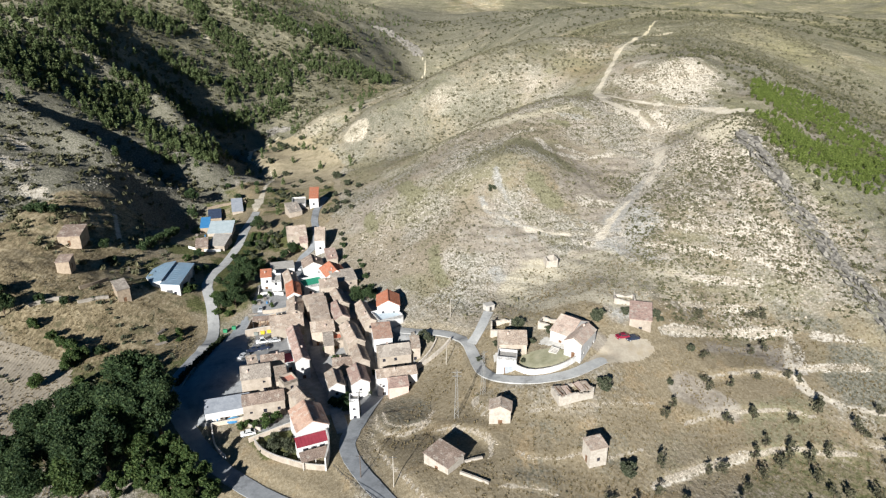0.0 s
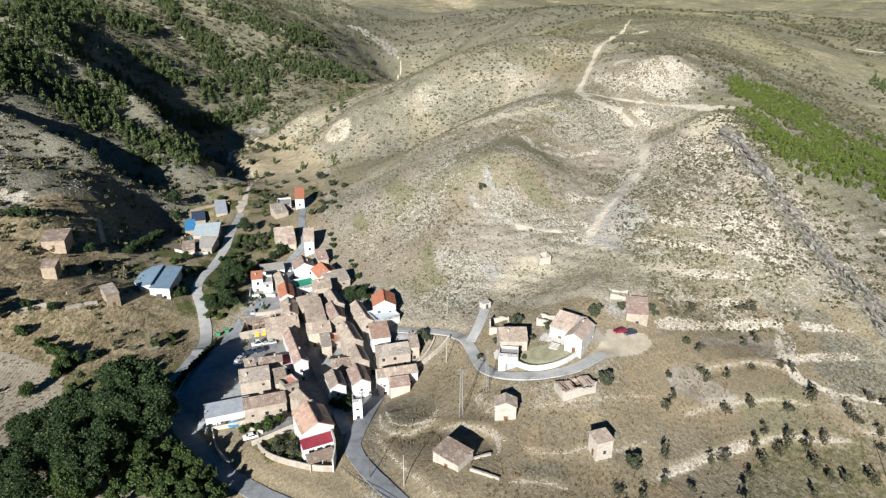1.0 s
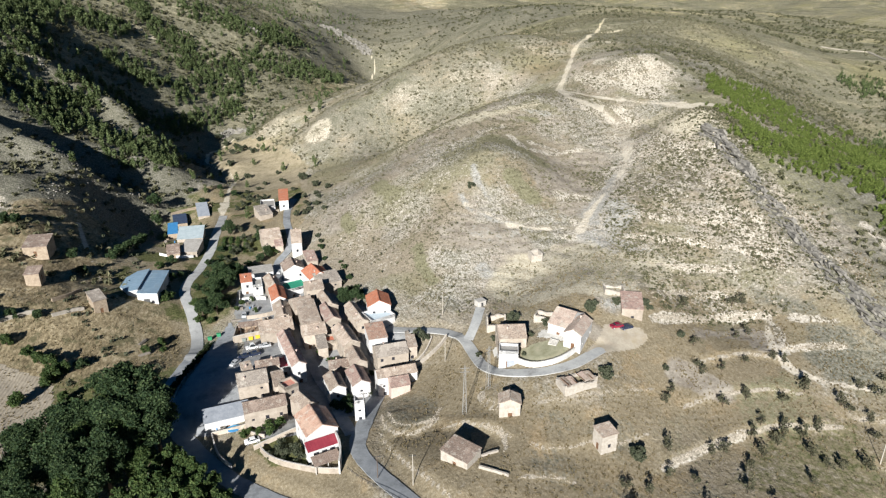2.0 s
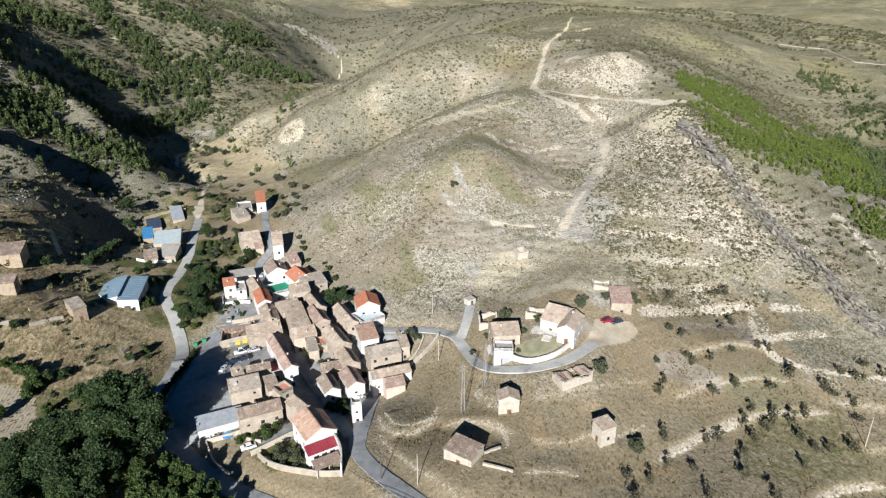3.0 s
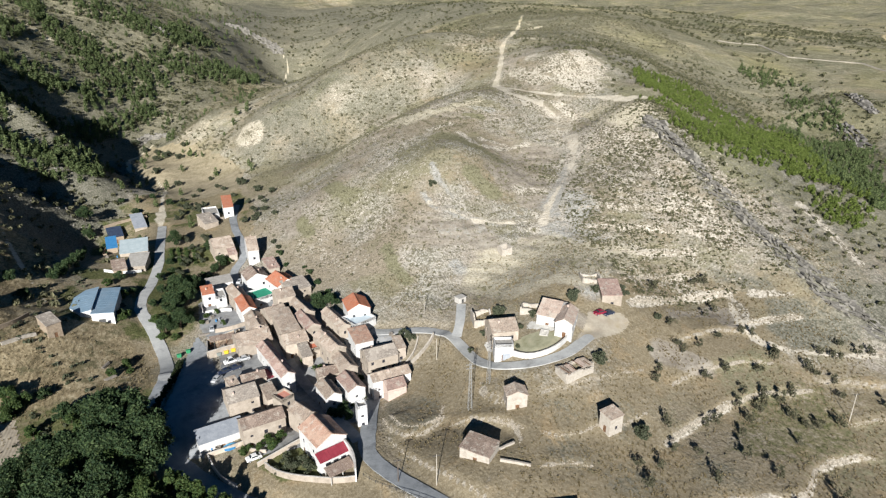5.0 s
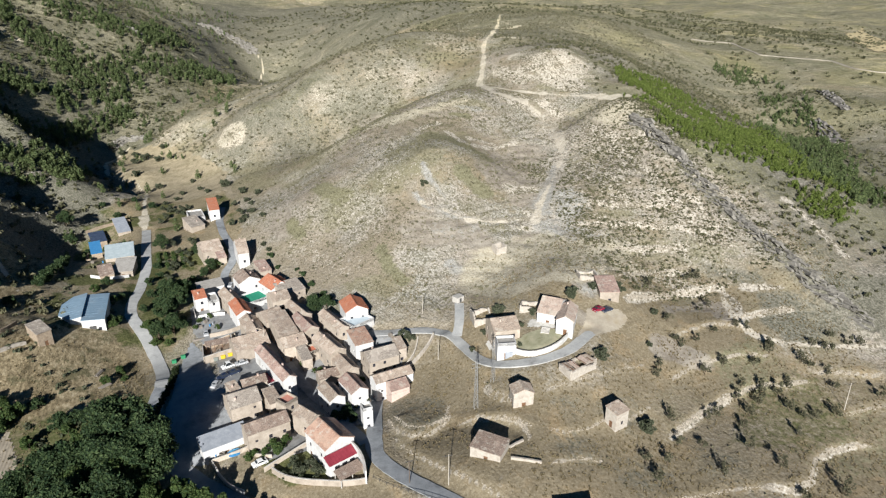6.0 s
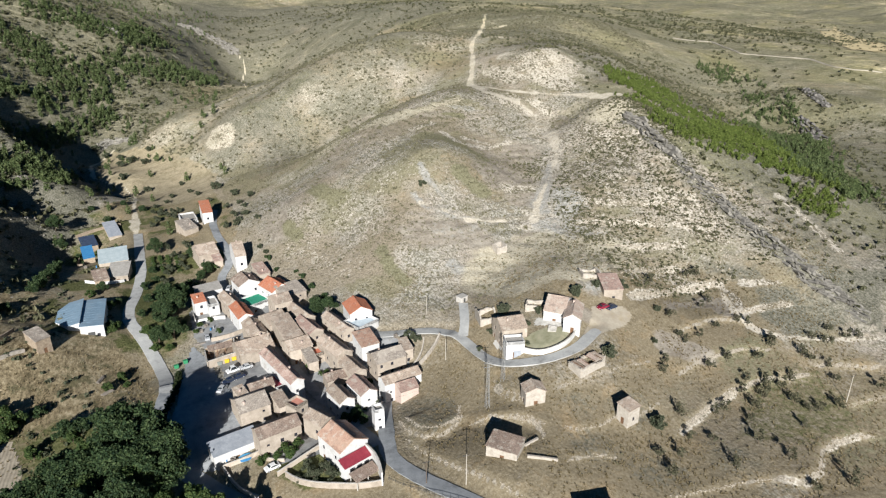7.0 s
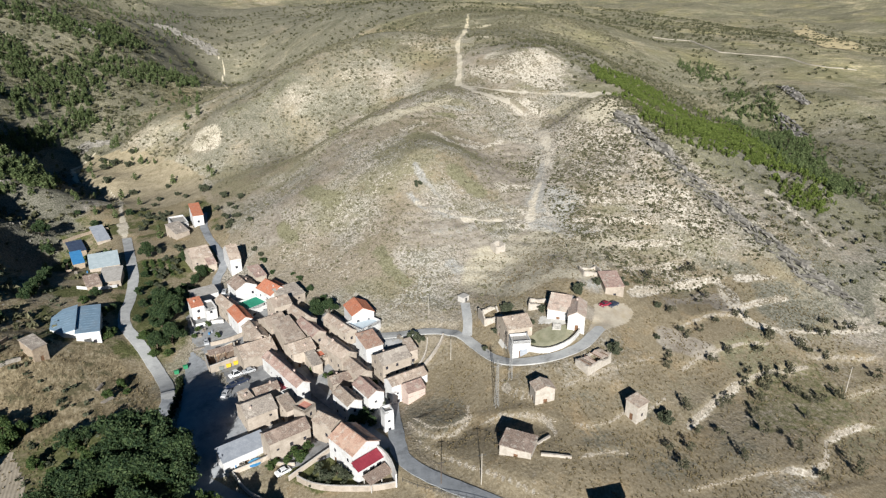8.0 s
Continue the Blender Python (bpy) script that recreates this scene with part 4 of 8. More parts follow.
t.links.new(bumps.outputs["Normal"], b.inputs["Normal"])
ground_mesh.materials.append(m)


# ---- building kit ----
def link_mesh(name, bm, mat, smooth=False):
    me = bpy.data.meshes.new(name)
    bmesh.ops.recalc_face_normals(bm, faces=bm.faces)
    bm.to_mesh(me)
    bm.free()
    if smooth:
        for p in me.polygons:
            p.use_smooth = True
    me.materials.append(mat)
    return me


def part(name, bm, mat, parent, label="", smooth=False):
    ob = new(name, link_mesh(name, bm, mat, smooth) if isinstance(bm, bmesh.types.BMesh) else bm)
    ob.parent = parent
    if label:
        tagged(ob, label)
    return ob


def add_box(bm, x0, x1, y0, y1, z0, z1):
    vs = [bm.verts.new((x, y, z)) for z in (z0, z1) for y in (y0, y1) for x in (x0, x1)]
    for f in ((0, 2, 3, 1), (4, 5, 7, 6), (0, 1, 5, 4), (2, 6, 7, 3), (0, 4, 6, 2), (1, 3, 7, 5)):
        bm.faces.new([vs[i] for i in f])
    return vs


def box_mesh(x0, x1, y0, y1, z0, z1, bevel=0.0):
    bm = bmesh.new()
    add_box(bm, x0, x1, y0, y1, z0, z1)
    if bevel:
        bmesh.ops.bevel(bm, geom=bm.edges[:], offset=bevel, segments=1, affect="EDGES")
    return bm


def wall_face(bm, p0, p1, z0, tops, holes, deep=0.22):
    """One upright wall from p0 to p1 with real openings. tops: (share, height) along the top; holes: (u0, u1, z0, z1) in metres."""
    L = math.dist(p0, p1)
    ux, uy = (p1[0] - p0[0]) / L, (p1[1] - p0[1]) / L
    nxn, nyn = uy, -ux

    def P(u, z, back=0.0):
        return bm.verts.new((p0[0] + ux * u - nxn * back, p0[1] + uy * u - nyn * back, z))
    us = sorted({0.0, L, *[v for h in holes for v in h[:2]]})
    low = min(z for _, z in tops)
    zs = sorted({z0, low, *[v for h in holes for v in h[2:4]]})
    for ua, ub in zip(us, us[1:]):
        for za, zb in zip(zs, zs[1:]):
            if zb > low or any(h[0] <= ua and ub <= h[1] and h[2] <= za and zb <= h[3] for h in holes):
                continue
            bm.faces.new([P(ua, za), P(ub, za), P(ub, zb), P(ua, zb)])
    if len(tops) > 2:
        bm.faces.new([P(s * L, z) for s, z in tops])
    for a, b_, c, d in holes:
        for (u0, w0), (u1, w1) in (((a, c), (b_, c)), ((b_, c), (b_, d)), ((b_, d), (a, d)), ((a, d), (a, c))):
            bm.faces.new([P(u0, w0), P(u1, w1), P(u1, w1, deep), P(u0, w0, deep)])


def tile_slope(bm, a, b_, c, d, pitch=0.36, rise=0.036, courses=6, thick=0.12):
    """Barrel-tiled slope with eaves a-b and top d-c: ridged channels running down, courses stepped, a thick edge."""
    a, b_, c, d = (Vector(v) for v in (a, b_, c, d))
    n = (b_ - a).cross(d - a).normalized()
    if n.z < 0:
        n = -n
    cols = max(3, int((b_ - a).length / pitch))
    grid = []
    for j in range(courses * 2):
        v = ((j + 1) // 2) / courses
        lift = 0.035 if j % 2 == 0 else 0.0
        row = []
        for i in range(cols * 2 + 1):
            u = i / (cols * 2)
            wob = 0.03 * noise.noise((a.x + u * 9, a.y + v * 5, v * 7))
            p = a.lerp(b_, u).lerp(d.lerp(c, u), v) + n * (rise * (i % 2) + lift + wob)
            row.append(bm.verts.new(p))
        grid.append(row)
    for r0, r1 in zip(grid, grid[1:]):
        for i in range(cols * 2):
            bm.faces.new([r0[i], r0[i + 1], r1[i + 1], r1[i]])
    under = [bm.verts.new(p - n * thick) for p in (a, b_, c, d)]
    bm.faces.new(under)
    bm.faces.new([*grid[0], under[1], under[0]])
    bm.faces.new([*grid[-1], under[2], under[3]])
    bm.faces.new([r[0] for r in grid] + [under[3], under[0]])
    bm.faces.new([r[-1] for r in grid] + [under[2], under[1]])


def flat_slope(bm, a, b_, c, d, seams=0, thick=0.1):
    """Smooth sheet roof, with raised seams if any."""
    a, b_, c, d = (Vector(v) for v in (a, b_, c, d))
    n = (b_ - a).cross(d - a).normalized()
    if n.z < 0:
        n = -n
    top = [bm.verts.new(p + n * 0.02) for p in (a, b_, c, d)]
    low = [bm.verts.new(p - n * thick) for p in (a, b_, c, d)]
    bm.faces.new(top)
    bm.faces.new(low)
    for i in range(4):
        bm.faces.new([top[i], top[(i + 1) % 4], low[(i + 1) % 4], low[i]])
    for k in range(seams):
        u = (k + 0.5) / seams
        p, q = a.lerp(b_, u), d.lerp(c, u)
        e = (b_ - a).normalized() * 0.05
        vs = [bm.verts.new(v + n * h + s) for v in (p, q) for s, h in ((-e, 0.02), (e, 0.02), (e, 0.09), (-e, 0.09))]
        for f in ((0, 1, 2, 3), (4, 7, 6, 5), (3, 2, 6, 7), (1, 5, 6, 2), (0, 3, 7, 4)):
            bm.faces.new([vs[i] for i in f])


TILED = ("orange", "orangetan", "pink", "pinktan", "tan", "brown", "greytan")


def house(x, y, yaw, w, d, top, base, ridge, wall, roof, label, name="house", category="house", rise=None, windows=None, chimneys=1, group="village houses", door=True, seed=0):
    """A house with its front along local x. ridge: 'x' along the front, 'y' gable to the front, 's' one slope falling to the front, 'f' flat with a parapet."""
    rnd = random.Random(round(x * 13 + y * 7) + seed)
    root = new(name)
    root.matrix_world = pose(x, y, base, 0, 0, yaw)
    tagged(root, label, category, group)
    h = top - base
    rise = rise if rise is not None else {"x": 0.42 * d / 2 + 0.3, "y": 0.46 * w / 2 + 0.25, "s": 0.22 * d, "f": 0.0}[ridge]
    hw, hd, foot = w / 2, d / 2, -1.6
    corners = [(-hw, -hd), (hw, -hd), (hw, hd), (-hw, hd)]
    tops = {"x": [[(0, h), (1, h)], [(0, h), (1, h), (0.5, h + rise)], [(0, h), (1, h)], [(0, h), (1, h), (0.5, h + rise)]],
            "y": [[(0, h), (1, h), (0.5, h + rise)], [(0, h), (1, h)], [(0, h), (1, h), (0.5, h + rise)], [(0, h), (1, h)]],
            "s": [[(0, h), (1, h)], [(0, h), (1, h), (1, h + rise)], [(0, h + rise), (1, h + rise)], [(0, h), (1, h), (0, h + rise)]],
            "f": [[(0, h), (1, h)]] * 4}[ridge]
    bm = bmesh.new()
    panes, doors = [], []
    for k in range(4):
        p0, p1 = corners[k], corners[(k + 1) % 4]
        L = math.dist(p0, p1)
        holes = []
        floors = max(1, int((h - 0.3) / 2.7))
        count = windows if windows is not None else max(1, int(L / 3.4))
        for fl in range(floors):
            for i in range(count):
                if rnd.random() < 0.22 or L < 2.2 or (k == 2 and rnd.random() < 0.5):
                    continue
                u = L * (i + 0.5) / count + rnd.uniform(-0.25, 0.25)
                if door and fl == 0 and k in (0, 1, 3) and i == 0 and rnd.random() < 0.75:
                    holes.append((u - 0.55, u + 0.55, 0.0, 2.1))
                    doors.append((k, holes[-1]))
                else:
                    ww, wh = rnd.choice(((0.45, 1.1), (0.5, 1.2), (0.4, 0.7)))
                    zc = 1.6 + fl * 2.75
                    if zc + wh / 2 < h - 0.25:
                        holes.append((u - ww, u + ww, zc - wh / 2, zc + wh / 2))
                        panes.append((k, holes[-1]))
        holes = [q for q in holes if q[0] > 0.15 and q[1] < L - 0.15]
        panes = [q for q in panes if q[0] != k or q[1] in holes]
        doors = [q for q in doors if q[0] != k or q[1] in holes]
        wall_face(bm, p0, p1, foot, tops[k], holes)
    part("wall", bm, WALL[wall], root)
    for kind, list_, mat in (("window", panes, GLASS), ("door", doors, WOOD)):
        for k, (a, b_, c, e) in list_:
            p0, p1 = corners[k], corners[(k + 1) % 4]
            L = math.dist(p0, p1)
            ux, uy = (p1[0] - p0[0]) / L, (p1[1] - p0[1]) / L
            bm = bmesh.new()
            add_box(bm, a + 0.005, b_ - 0.005, 0.13, 0.21, c + 0.005, e - 0.005)
            if kind == "window":
                add_box(bm, (a + b_) / 2 - 0.03, (a + b_) / 2 + 0.03, 0.1, 0.13, c + 0.01, e - 0.01)
            bmesh.ops.transform(bm, matrix=Matrix(((ux, -uy, 0, p0[0]), (uy, ux, 0, p0[1]), (0, 0, 1, 0), (0, 0, 0, 1))), verts=bm.verts)
            part(kind, bm, mat, root)
    over = 0.28
    bm = bmesh.new()
    slope = tile_slope if roof in TILED else flat_slope
    if ridge == "x":
        dz = rise * over / hd
        for s in (-1, 1):
            slope(bm, (-hw - 0.2, s * (hd + over), h - dz + 0.1), (hw + 0.2, s * (hd + over), h - dz + 0.1), (hw + 0.2, 0, h + rise + 0.1), (-hw - 0.2, 0, h + rise + 0.1))
    elif ridge == "y":
        dz = rise * over / hw
        for s in (-1, 1):
            slope(bm, (s * (hw + over), -hd - 0.2, h - dz + 0.1), (s * (hw + over), hd + 0.2, h - dz + 0.1), (0, hd + 0.2, h + rise + 0.1), (0, -hd - 0.2, h + rise + 0.1))
    elif ridge == "s":
        dz = rise * over / d
        slope(bm, (-hw - 0.2, -hd - over, h - dz + 0.1), (hw + 0.2, -hd - over, h - dz + 0.1), (hw + 0.2, hd + 0.2, h + rise + 0.12), (-hw - 0.2, hd + 0.2, h + rise + 0.12))
    else:
        add_box(bm, -hw + 0.25, hw - 0.25, -hd + 0.25, hd - 0.25, h - 0.95, h - 0.75)
    part("roof", bm, ROOF[roof], root, )
    if ridge == "f":
        bm = bmesh.new()
        for x0, x1, y0, y1 in ((-hw, hw, -hd, -hd + 0.25), (-hw, hw, hd - 0.25, hd), (-hw, -hw + 0.25, -hd + 0.25, hd - 0.25), (hw - 0.25, hw, -hd + 0.25, hd - 0.25)):
            add_box(bm, x0, x1, y0, y1, h - 1.0, h + 0.02)
        part("parapet", bm, WALL[wall], root)
    elif ridge in "xy" and roof in TILED:
        bm = bmesh.new()
        half = (hw if ridge == "x" else hd) + 0.2
        steps = max(3, int(half * 2 / 0.5))
        for i in range(steps):
            a, b_ = -half + 2 * half * i / steps, -half + 2 * half * (i + 1) / steps - 0.03
            z = h + rise + 0.1
            if ridge == "x":
                add_box(bm, a, b_, -0.16, 0.16, z - 0.02, z + 0.13 + 0.02 * (i % 2))
            else:
                add_box(bm, -0.16, 0.16, a, b_, z - 0.02, z + 0.13 + 0.02 * (i % 2))
        part("ridge_tiles", bm, ROOF[roof], root)
    for _ in range(chimneys if ridge != "f" and rnd.random() < 0.55 else 0):
        cx, cy = rnd.uniform(-0.6, 0.6) * hw, rnd.uniform(-0.6, 0.6) * hd
        up = {"x": rise * (1 - abs(cy) / hd), "y": rise * (1 - abs(cx) / hw), "s": rise * (cy + hd) / d}[ridge]
        bm = bmesh.new()
        add_box(bm, cx - 0.22, cx + 0.22, cy - 0.22, cy + 0.22, h + up - 0.3, h + up + 0.75)
        add_box(bm, cx - 0.28, cx + 0.28, cy - 0.28, cy + 0.28, h + up + 0.75, h + up + 0.83)
        part("chimney", bm, WALL["pinkwall"], root)
    return root


# ---- roads, lanes and the square ----
asphalt = mottled("worn_asphalt", (0.205, 0.218, 0.228), (0.30, 0.312, 0.322), 0.35, 0.85, 0.25, stain=(0.15, 0.157, 0.165), vary=0.05, coord="Object")
concrete_road = mottled("pale_concrete_lane", (0.31, 0.315, 0.31), (0.43, 0.43, 0.415), 0.3, 0.9, 0.2, stain=(0.22, 0.218, 0.208), vary=0.05)
dirt = mottled("trodden_dirt", (0.29, 0.25, 0.195), (0.38, 0.34, 0.27), 0.3, 0.95, 0.1, stain=(0.30, 0.25, 0.17), vary=0.05)


def lane(name, line, width, mat, label, lift=0.05):
    """A paved strip along a polyline, level across, following the graded ground."""
    pts = resample(line, 1.5)
    rows = []
    flat = np.array(pts)
    prof = np.max([lie(flat[:, 0] + dx, flat[:, 1] + dy) for dx in (-0.9, 0, 0.9) for dy in (-0.9, 0, 0.9)], 0) + 0.06
    for _ in range(2):
        prof[1:-1] = np.maximum(prof[1:-1], (prof[:-2] + 2 * prof[1:-1] + prof[2:]) / 4)
    for i, (p, z) in enumerate(zip(pts, prof)):
        q0, q1 = pts[max(i - 1, 0)], pts[min(i + 1, len(pts) - 1)]
        ex, ey = q1[0] - q0[0], q1[1] - q0[1]
        n = math.hypot(ex, ey) or 1
        w = width * (0.5 + 0.05 * noise.noise((p[0] * 0.3, p[1] * 0.3, 3)))
        rows.append([(p[0] - ey / n * w * s, p[1] + ex / n * w * s, z + lift - 0.03 * s * s) for s in (-1, -0.5, 0, 0.5, 1)])
        rows[-1] = [(*rows[-1][0][:2], z - 0.5)] + rows[-1] + [(*rows[-1][-1][:2], z - 0.5)]
    verts = np.array(rows).reshape(-1, 3)
    k = 7
    faces = [[i * k + j, i * k + j + 1, (i + 1) * k + j + 1, (i + 1) * k + j] for i in range(len(rows) - 1) for j in range(k - 1)]
    me = mesh_from(name, verts, np.array(faces)[:, ::-1], False)
    me.materials.append(mat)
    return tagged(new(name, me), label, "road", kind="structure")


lane("road", ROADS["valley"][0], 4.2, concrete_road, "pale worn asphalt lane along the valley floor")
lane("road", ROADS["square"][0], 5.0, asphalt, "grey asphalt road beside the shaded square", 0.06)
lane("road", ROADS["front"][0], 4.4, asphalt, "grey asphalt lane climbing into the village")
lane("road", ROADS["street"][0], 3.6, asphalt, "narrow paved village street between houses", 0.07)
lane("road", ROADS["east_street"][0], 3.2, concrete_road, "narrow concrete street between houses", 0.09)
lane("road", ROADS["hill"][0], 3.8, concrete_road, "pale concrete lane to the hillside houses", 0.06)
lane("road", ROADS["spur"][0], 3.2, concrete_road, "short concrete ramp up to a water tank", 0.08)


def plot(name, poly, mat, label, lift, step=0.6):
    """Level-edged paved or planted ground inside a polygon, lying on the land."""
    xs, ys = [p[0] for p in poly], [p[1] for p in poly]
    ax, ay = np.meshgrid(np.arange(min(xs), max(xs), step), np.arange(min(ys), max(ys), step))
    keep = inside(ax + step / 2, ay + step / 2, poly)
    n, k = ax.shape
    zz = lie(ax.ravel(), ay.ravel())
    verts = np.stack([ax.ravel(), ay.ravel(), zz + lift], 1)
    ids = np.arange(n * k).reshape(n, k)
    q = np.stack([ids[:-1, :-1], ids[:-1, 1:], ids[1:, 1:], ids[1:, :-1]], -1)[keep[:-1, :-1]]
    used, inv = np.unique(q, return_inverse=True)
    me = mesh_from(name, verts[used], inv.reshape(q.shape))
    me.materials.append(mat)
    return tagged(new(name, me), label, "ground", kind="structure")


FAR_DUST = mottled("pale_far_dust", (0.23, 0.208, 0.168), (0.37, 0.338, 0.278), 0.05, 0.95, 0.1)
lane("far_track", FAR_TRACK, 2.6, FAR_DUST, "pale dirt track over the distant slope", 0.5)
plot("stubble_field", STUBBLE, mottled("yellow_stubble", (0.43, 0.35, 0.20), (0.55, 0.46, 0.28), 0.03, 0.95, 0.1), "yellow stubble field on the distant plain", 0.8, 6.0)
SQUARE = [(-76.5, 227), (-70.8, 213.6), (-67.5, 195.5), (-61.8, 181.7), (-62, 170), (-69, 163.3), (-68, 157), (-76, 160), (-83, 172), (-79.6, 186), (-79, 216)]
plot("pavement", SQUARE, asphalt, "grey asphalt village square in tree shade", 0.14)
plot("pavement", [(50.5, 173), (61.5, 171.5), (63, 168), (58.2, 164), (49.4, 161), (42.5, 158), (41, 161), (47, 167)], dirt, "pale gravel parking place by the hillside house", 0.12)


# ---- houses, street by street ----
house(-36.5, 147.6, 24, 8.5, 10.3, 12.8, 5.7, "y", "white", "orangetan", "whitewashed house with orange tile roof in the village", windows=2)
house(-41.0, 159.4, 35, 5.0, 7.2, 11.6, 4.5, "y", "cream", "tan", "cream-rendered house with weathered tan tile roof in the village")
house(-52.4, 160.6, 17, 11.7, 5.9, 10.4, 3.3, "x", "cream", "brown", "cream-rendered house with old brown tile roof in the village")
house(-63.9, 162.5, 18, 12.6, 5.3, 6.3, 1.9, "s", "white", "metal", "whitewashed shed with grey sheet roof by the square", name="shed", category="shed", group="", chimneys=0, windows=1)
house(-58.6, 175.3, 16, 8.8, 8.7, 10.0, 4.0, "x", "cream", "greytan", "cream-rendered house with greyed tile roof in the village")
house(-60.9, 180.1, 24, 3.0, 5.0, 10.2, 4.8, "s", "cream", "tan", "cream-rendered house with weathered tan tile roof in the village")
house(-55.2, 183.2, 14, 7.2, 4.3, 10.1, 4.6, "x", "cream", "brown", "cream-rendered house with old brown tile roof in the village")
house(-46.2, 166.2, 36, 4.3, 4.4, 13.5, 4.0, "f", "cream", "terrace", "cream-rendered house with red tiled roof terrace in the village")
house(-50.2, 173.3, 19, 3.4, 6.3, 9.8, 4.0, "s", "cream", "tan", "cream-rendered house with weathered tan tile roof in the village")
house(-48.5, 189.9, 20, 4.3, 22.7, 11.3, 3.8, "y", "white", "pink", "whitewashed house with faded pink tile roof in the village")
house(-51.2, 186.4, 23, 3.7, 7.7, 8.5, 4.5, "f", "white", "redflat", "whitewashed house with dark red sheet roof in the village")
house(-56.0, 207.5, 15, 11.3, 9.9, 10.6, 4.6, "x", "cream", "tan", "cream-rendered house with weathered tan tile roof in the village")
house(-54.9, 216.6, 13, 5.7, 12.2, 11.8, 5.1, "y", "cream", "tan", "cream-rendered house with weathered tan tile roof in the village")
house(-58.8, 232.0, 15, 5.4, 11.6, 11.5, 5.0, "y", "white", "orange", "whitewashed house with bright orange tile roof in the village")
house(-62.5, 243.5, 20, 5.0, 12.0, 11.3, 4.7, "y", "cream", "tan", "cream-rendered house with weathered tan tile roof in the village")
house(-73.9, 248.9, 13, 4.3, 5.7, 10.5, 4.1, "s", "white", "orange", "whitewashed house with bright orange tile roof in the village")
house(-69.3, 247.1, 13, 3.9, 7.4, 10.3, 4.3, "f", "white", "greyflat", "whitewashed house with grey cement roof in the village")
house(-70.9, 264.3, 17, 9.9, 5.4, 7.6, 3.3, "s", "white", "greyflat", "whitewashed house with grey cement roof in the village")
house(-56.2, 258.0, 17, 8.5, 9.2, 12.0, 4.9, "y", "white", "brown", "whitewashed house with old brown tile roof in the village")
house(-45.3, 245.9, 26, 8.7, 10.0, 13.6, 6.9, "y", "white", "orange", "whitewashed house with bright orange tile roof in the village")
house(-40.2, 239.6, 22, 9.5, 7.6, 13.5, 7.7, "s", "cream", "greytan", "cream-rendered house with greyed tile roof in the village")
house(-53.8, 243.5, 29, 9.2, 8.5, 10.2, 5.5, "f", "white", "green", "whitewashed house with green turf roof terrace in the village")
house(-44.8, 231.4, 16, 6.6, 7.7, 14.6, 6.9, "x", "cream", "tan", "cream-rendered house with weathered tan tile roof in the village")
house(-48.3, 219.6, 23, 7.0, 8.9, 13.2, 6.0, "x", "cream", "tan", "cream-rendered house with weathered tan tile roof in the village")
house(-38.6, 218.7, 21, 4.5, 12.4, 14.4, 7.8, "y", "cream", "tan", "cream-rendered house with weathered tan tile roof in the village")
house(-44.5, 209.4, 17, 6.2, 12.4, 13.3, 6.5, "s", "cream", "tan", "cream-rendered house with weathered tan tile roof in the village")
house(-37.3, 209.1, 19, 5.2, 12.1, 13.8, 7.2, "y", "cream", "pink", "cream-rendered house with faded pink tile roof in the village")
house(-42.2, 201.3, 16, 7.8, 7.6, 11.9, 5.9, "x", "cream", "tan", "cream-rendered house with weathered tan tile roof in the village")
house(-27.6, 206.8, 20, 4.1, 15.0, 14.5, 8.0, "y", "cream", "tan", "cream-rendered house with weathered tan tile roof in the village")
house(-20.6, 193.6, 12, 6.1, 7.8, 13.5, 6.0, "s", "white", "orangetan", "whitewashed house with orange tile roof in the village")
house(-30.9, 194.8, 21, 5.7, 13.2, 12.5, 4.6, "y", "cream", "tan", "cream-rendered house with weathered tan tile roof in the village")
house(-27.6, 185.4, 18, 4.8, 12.8, 10.7, 3.1, "y", "cream", "tan", "cream-rendered house with weathered tan tile roof in the village")
house(-33.2, 171.0, 18, 4.8, 8.6, 9.8, 2.9, "y", "white", "tan", "whitewashed house with weathered tan tile roof in the village")
house(-26.3, 173.5, 17, 5.4, 9.2, 9.6, 2.9, "y", "white", "pink", "whitewashed house with faded pink tile roof in the village")
house(-32.3, 184.2, 10, 7.3, 4.9, 8.1, 3.4, "x", "cream", "brown", "cream-rendered house with old brown tile roof in the village")
house(-39.0, 194.7, 13, 3.2, 7.1, 9.9, 5.2, "s", "cream", "greytan", "cream-rendered house with greyed tile roof in the village")
house(-36.8, 196.8, 19, 4.1, 4.5, 10.6, 5.8, "f", "cream", "redterrace", "cream-rendered house with red clay terrace in the village")
house(-16.0, 183.8, 13, 10.2, 7.5, 12.7, 4.2, "x", "cream", "greytan", "cream-rendered house with greyed tile roof in the village")
house(-9.1, 185.9, 8, 2.8, 5.7, 13.6, 8.2, "s", "cream", "tan", "cream-rendered house with weathered tan tile roof in the village")
house(-14.5, 173.1, 13, 12.3, 5.0, 11.2, 3.7, "x", "white", "tan", "whitewashed house with weathered tan tile roof in the village")
house(-13.8, 169.2, 12, 5.9, 5.7, 10.1, 4.7, "x", "pinkwall", "pink", "pink-rendered house with faded pink tile roof in the village")
house(-19.8, 211.1, 6, 7.9, 9.2, 17.1, 10.1, "y", "white", "orange", "whitewashed house with bright orange tile roof in the village")
house(-19.8, 205.0, 30, 9.0, 7.8, 15.0, 9.1, "f", "white", "blueflat", "whitewashed house with pale blue roof terrace in the village")
house(-58.0, 288.4, 8, 4.5, 15.8, 13.7, 5.5, "x", "white", "tan", "whitewashed house with weathered tan tile roof in the village")
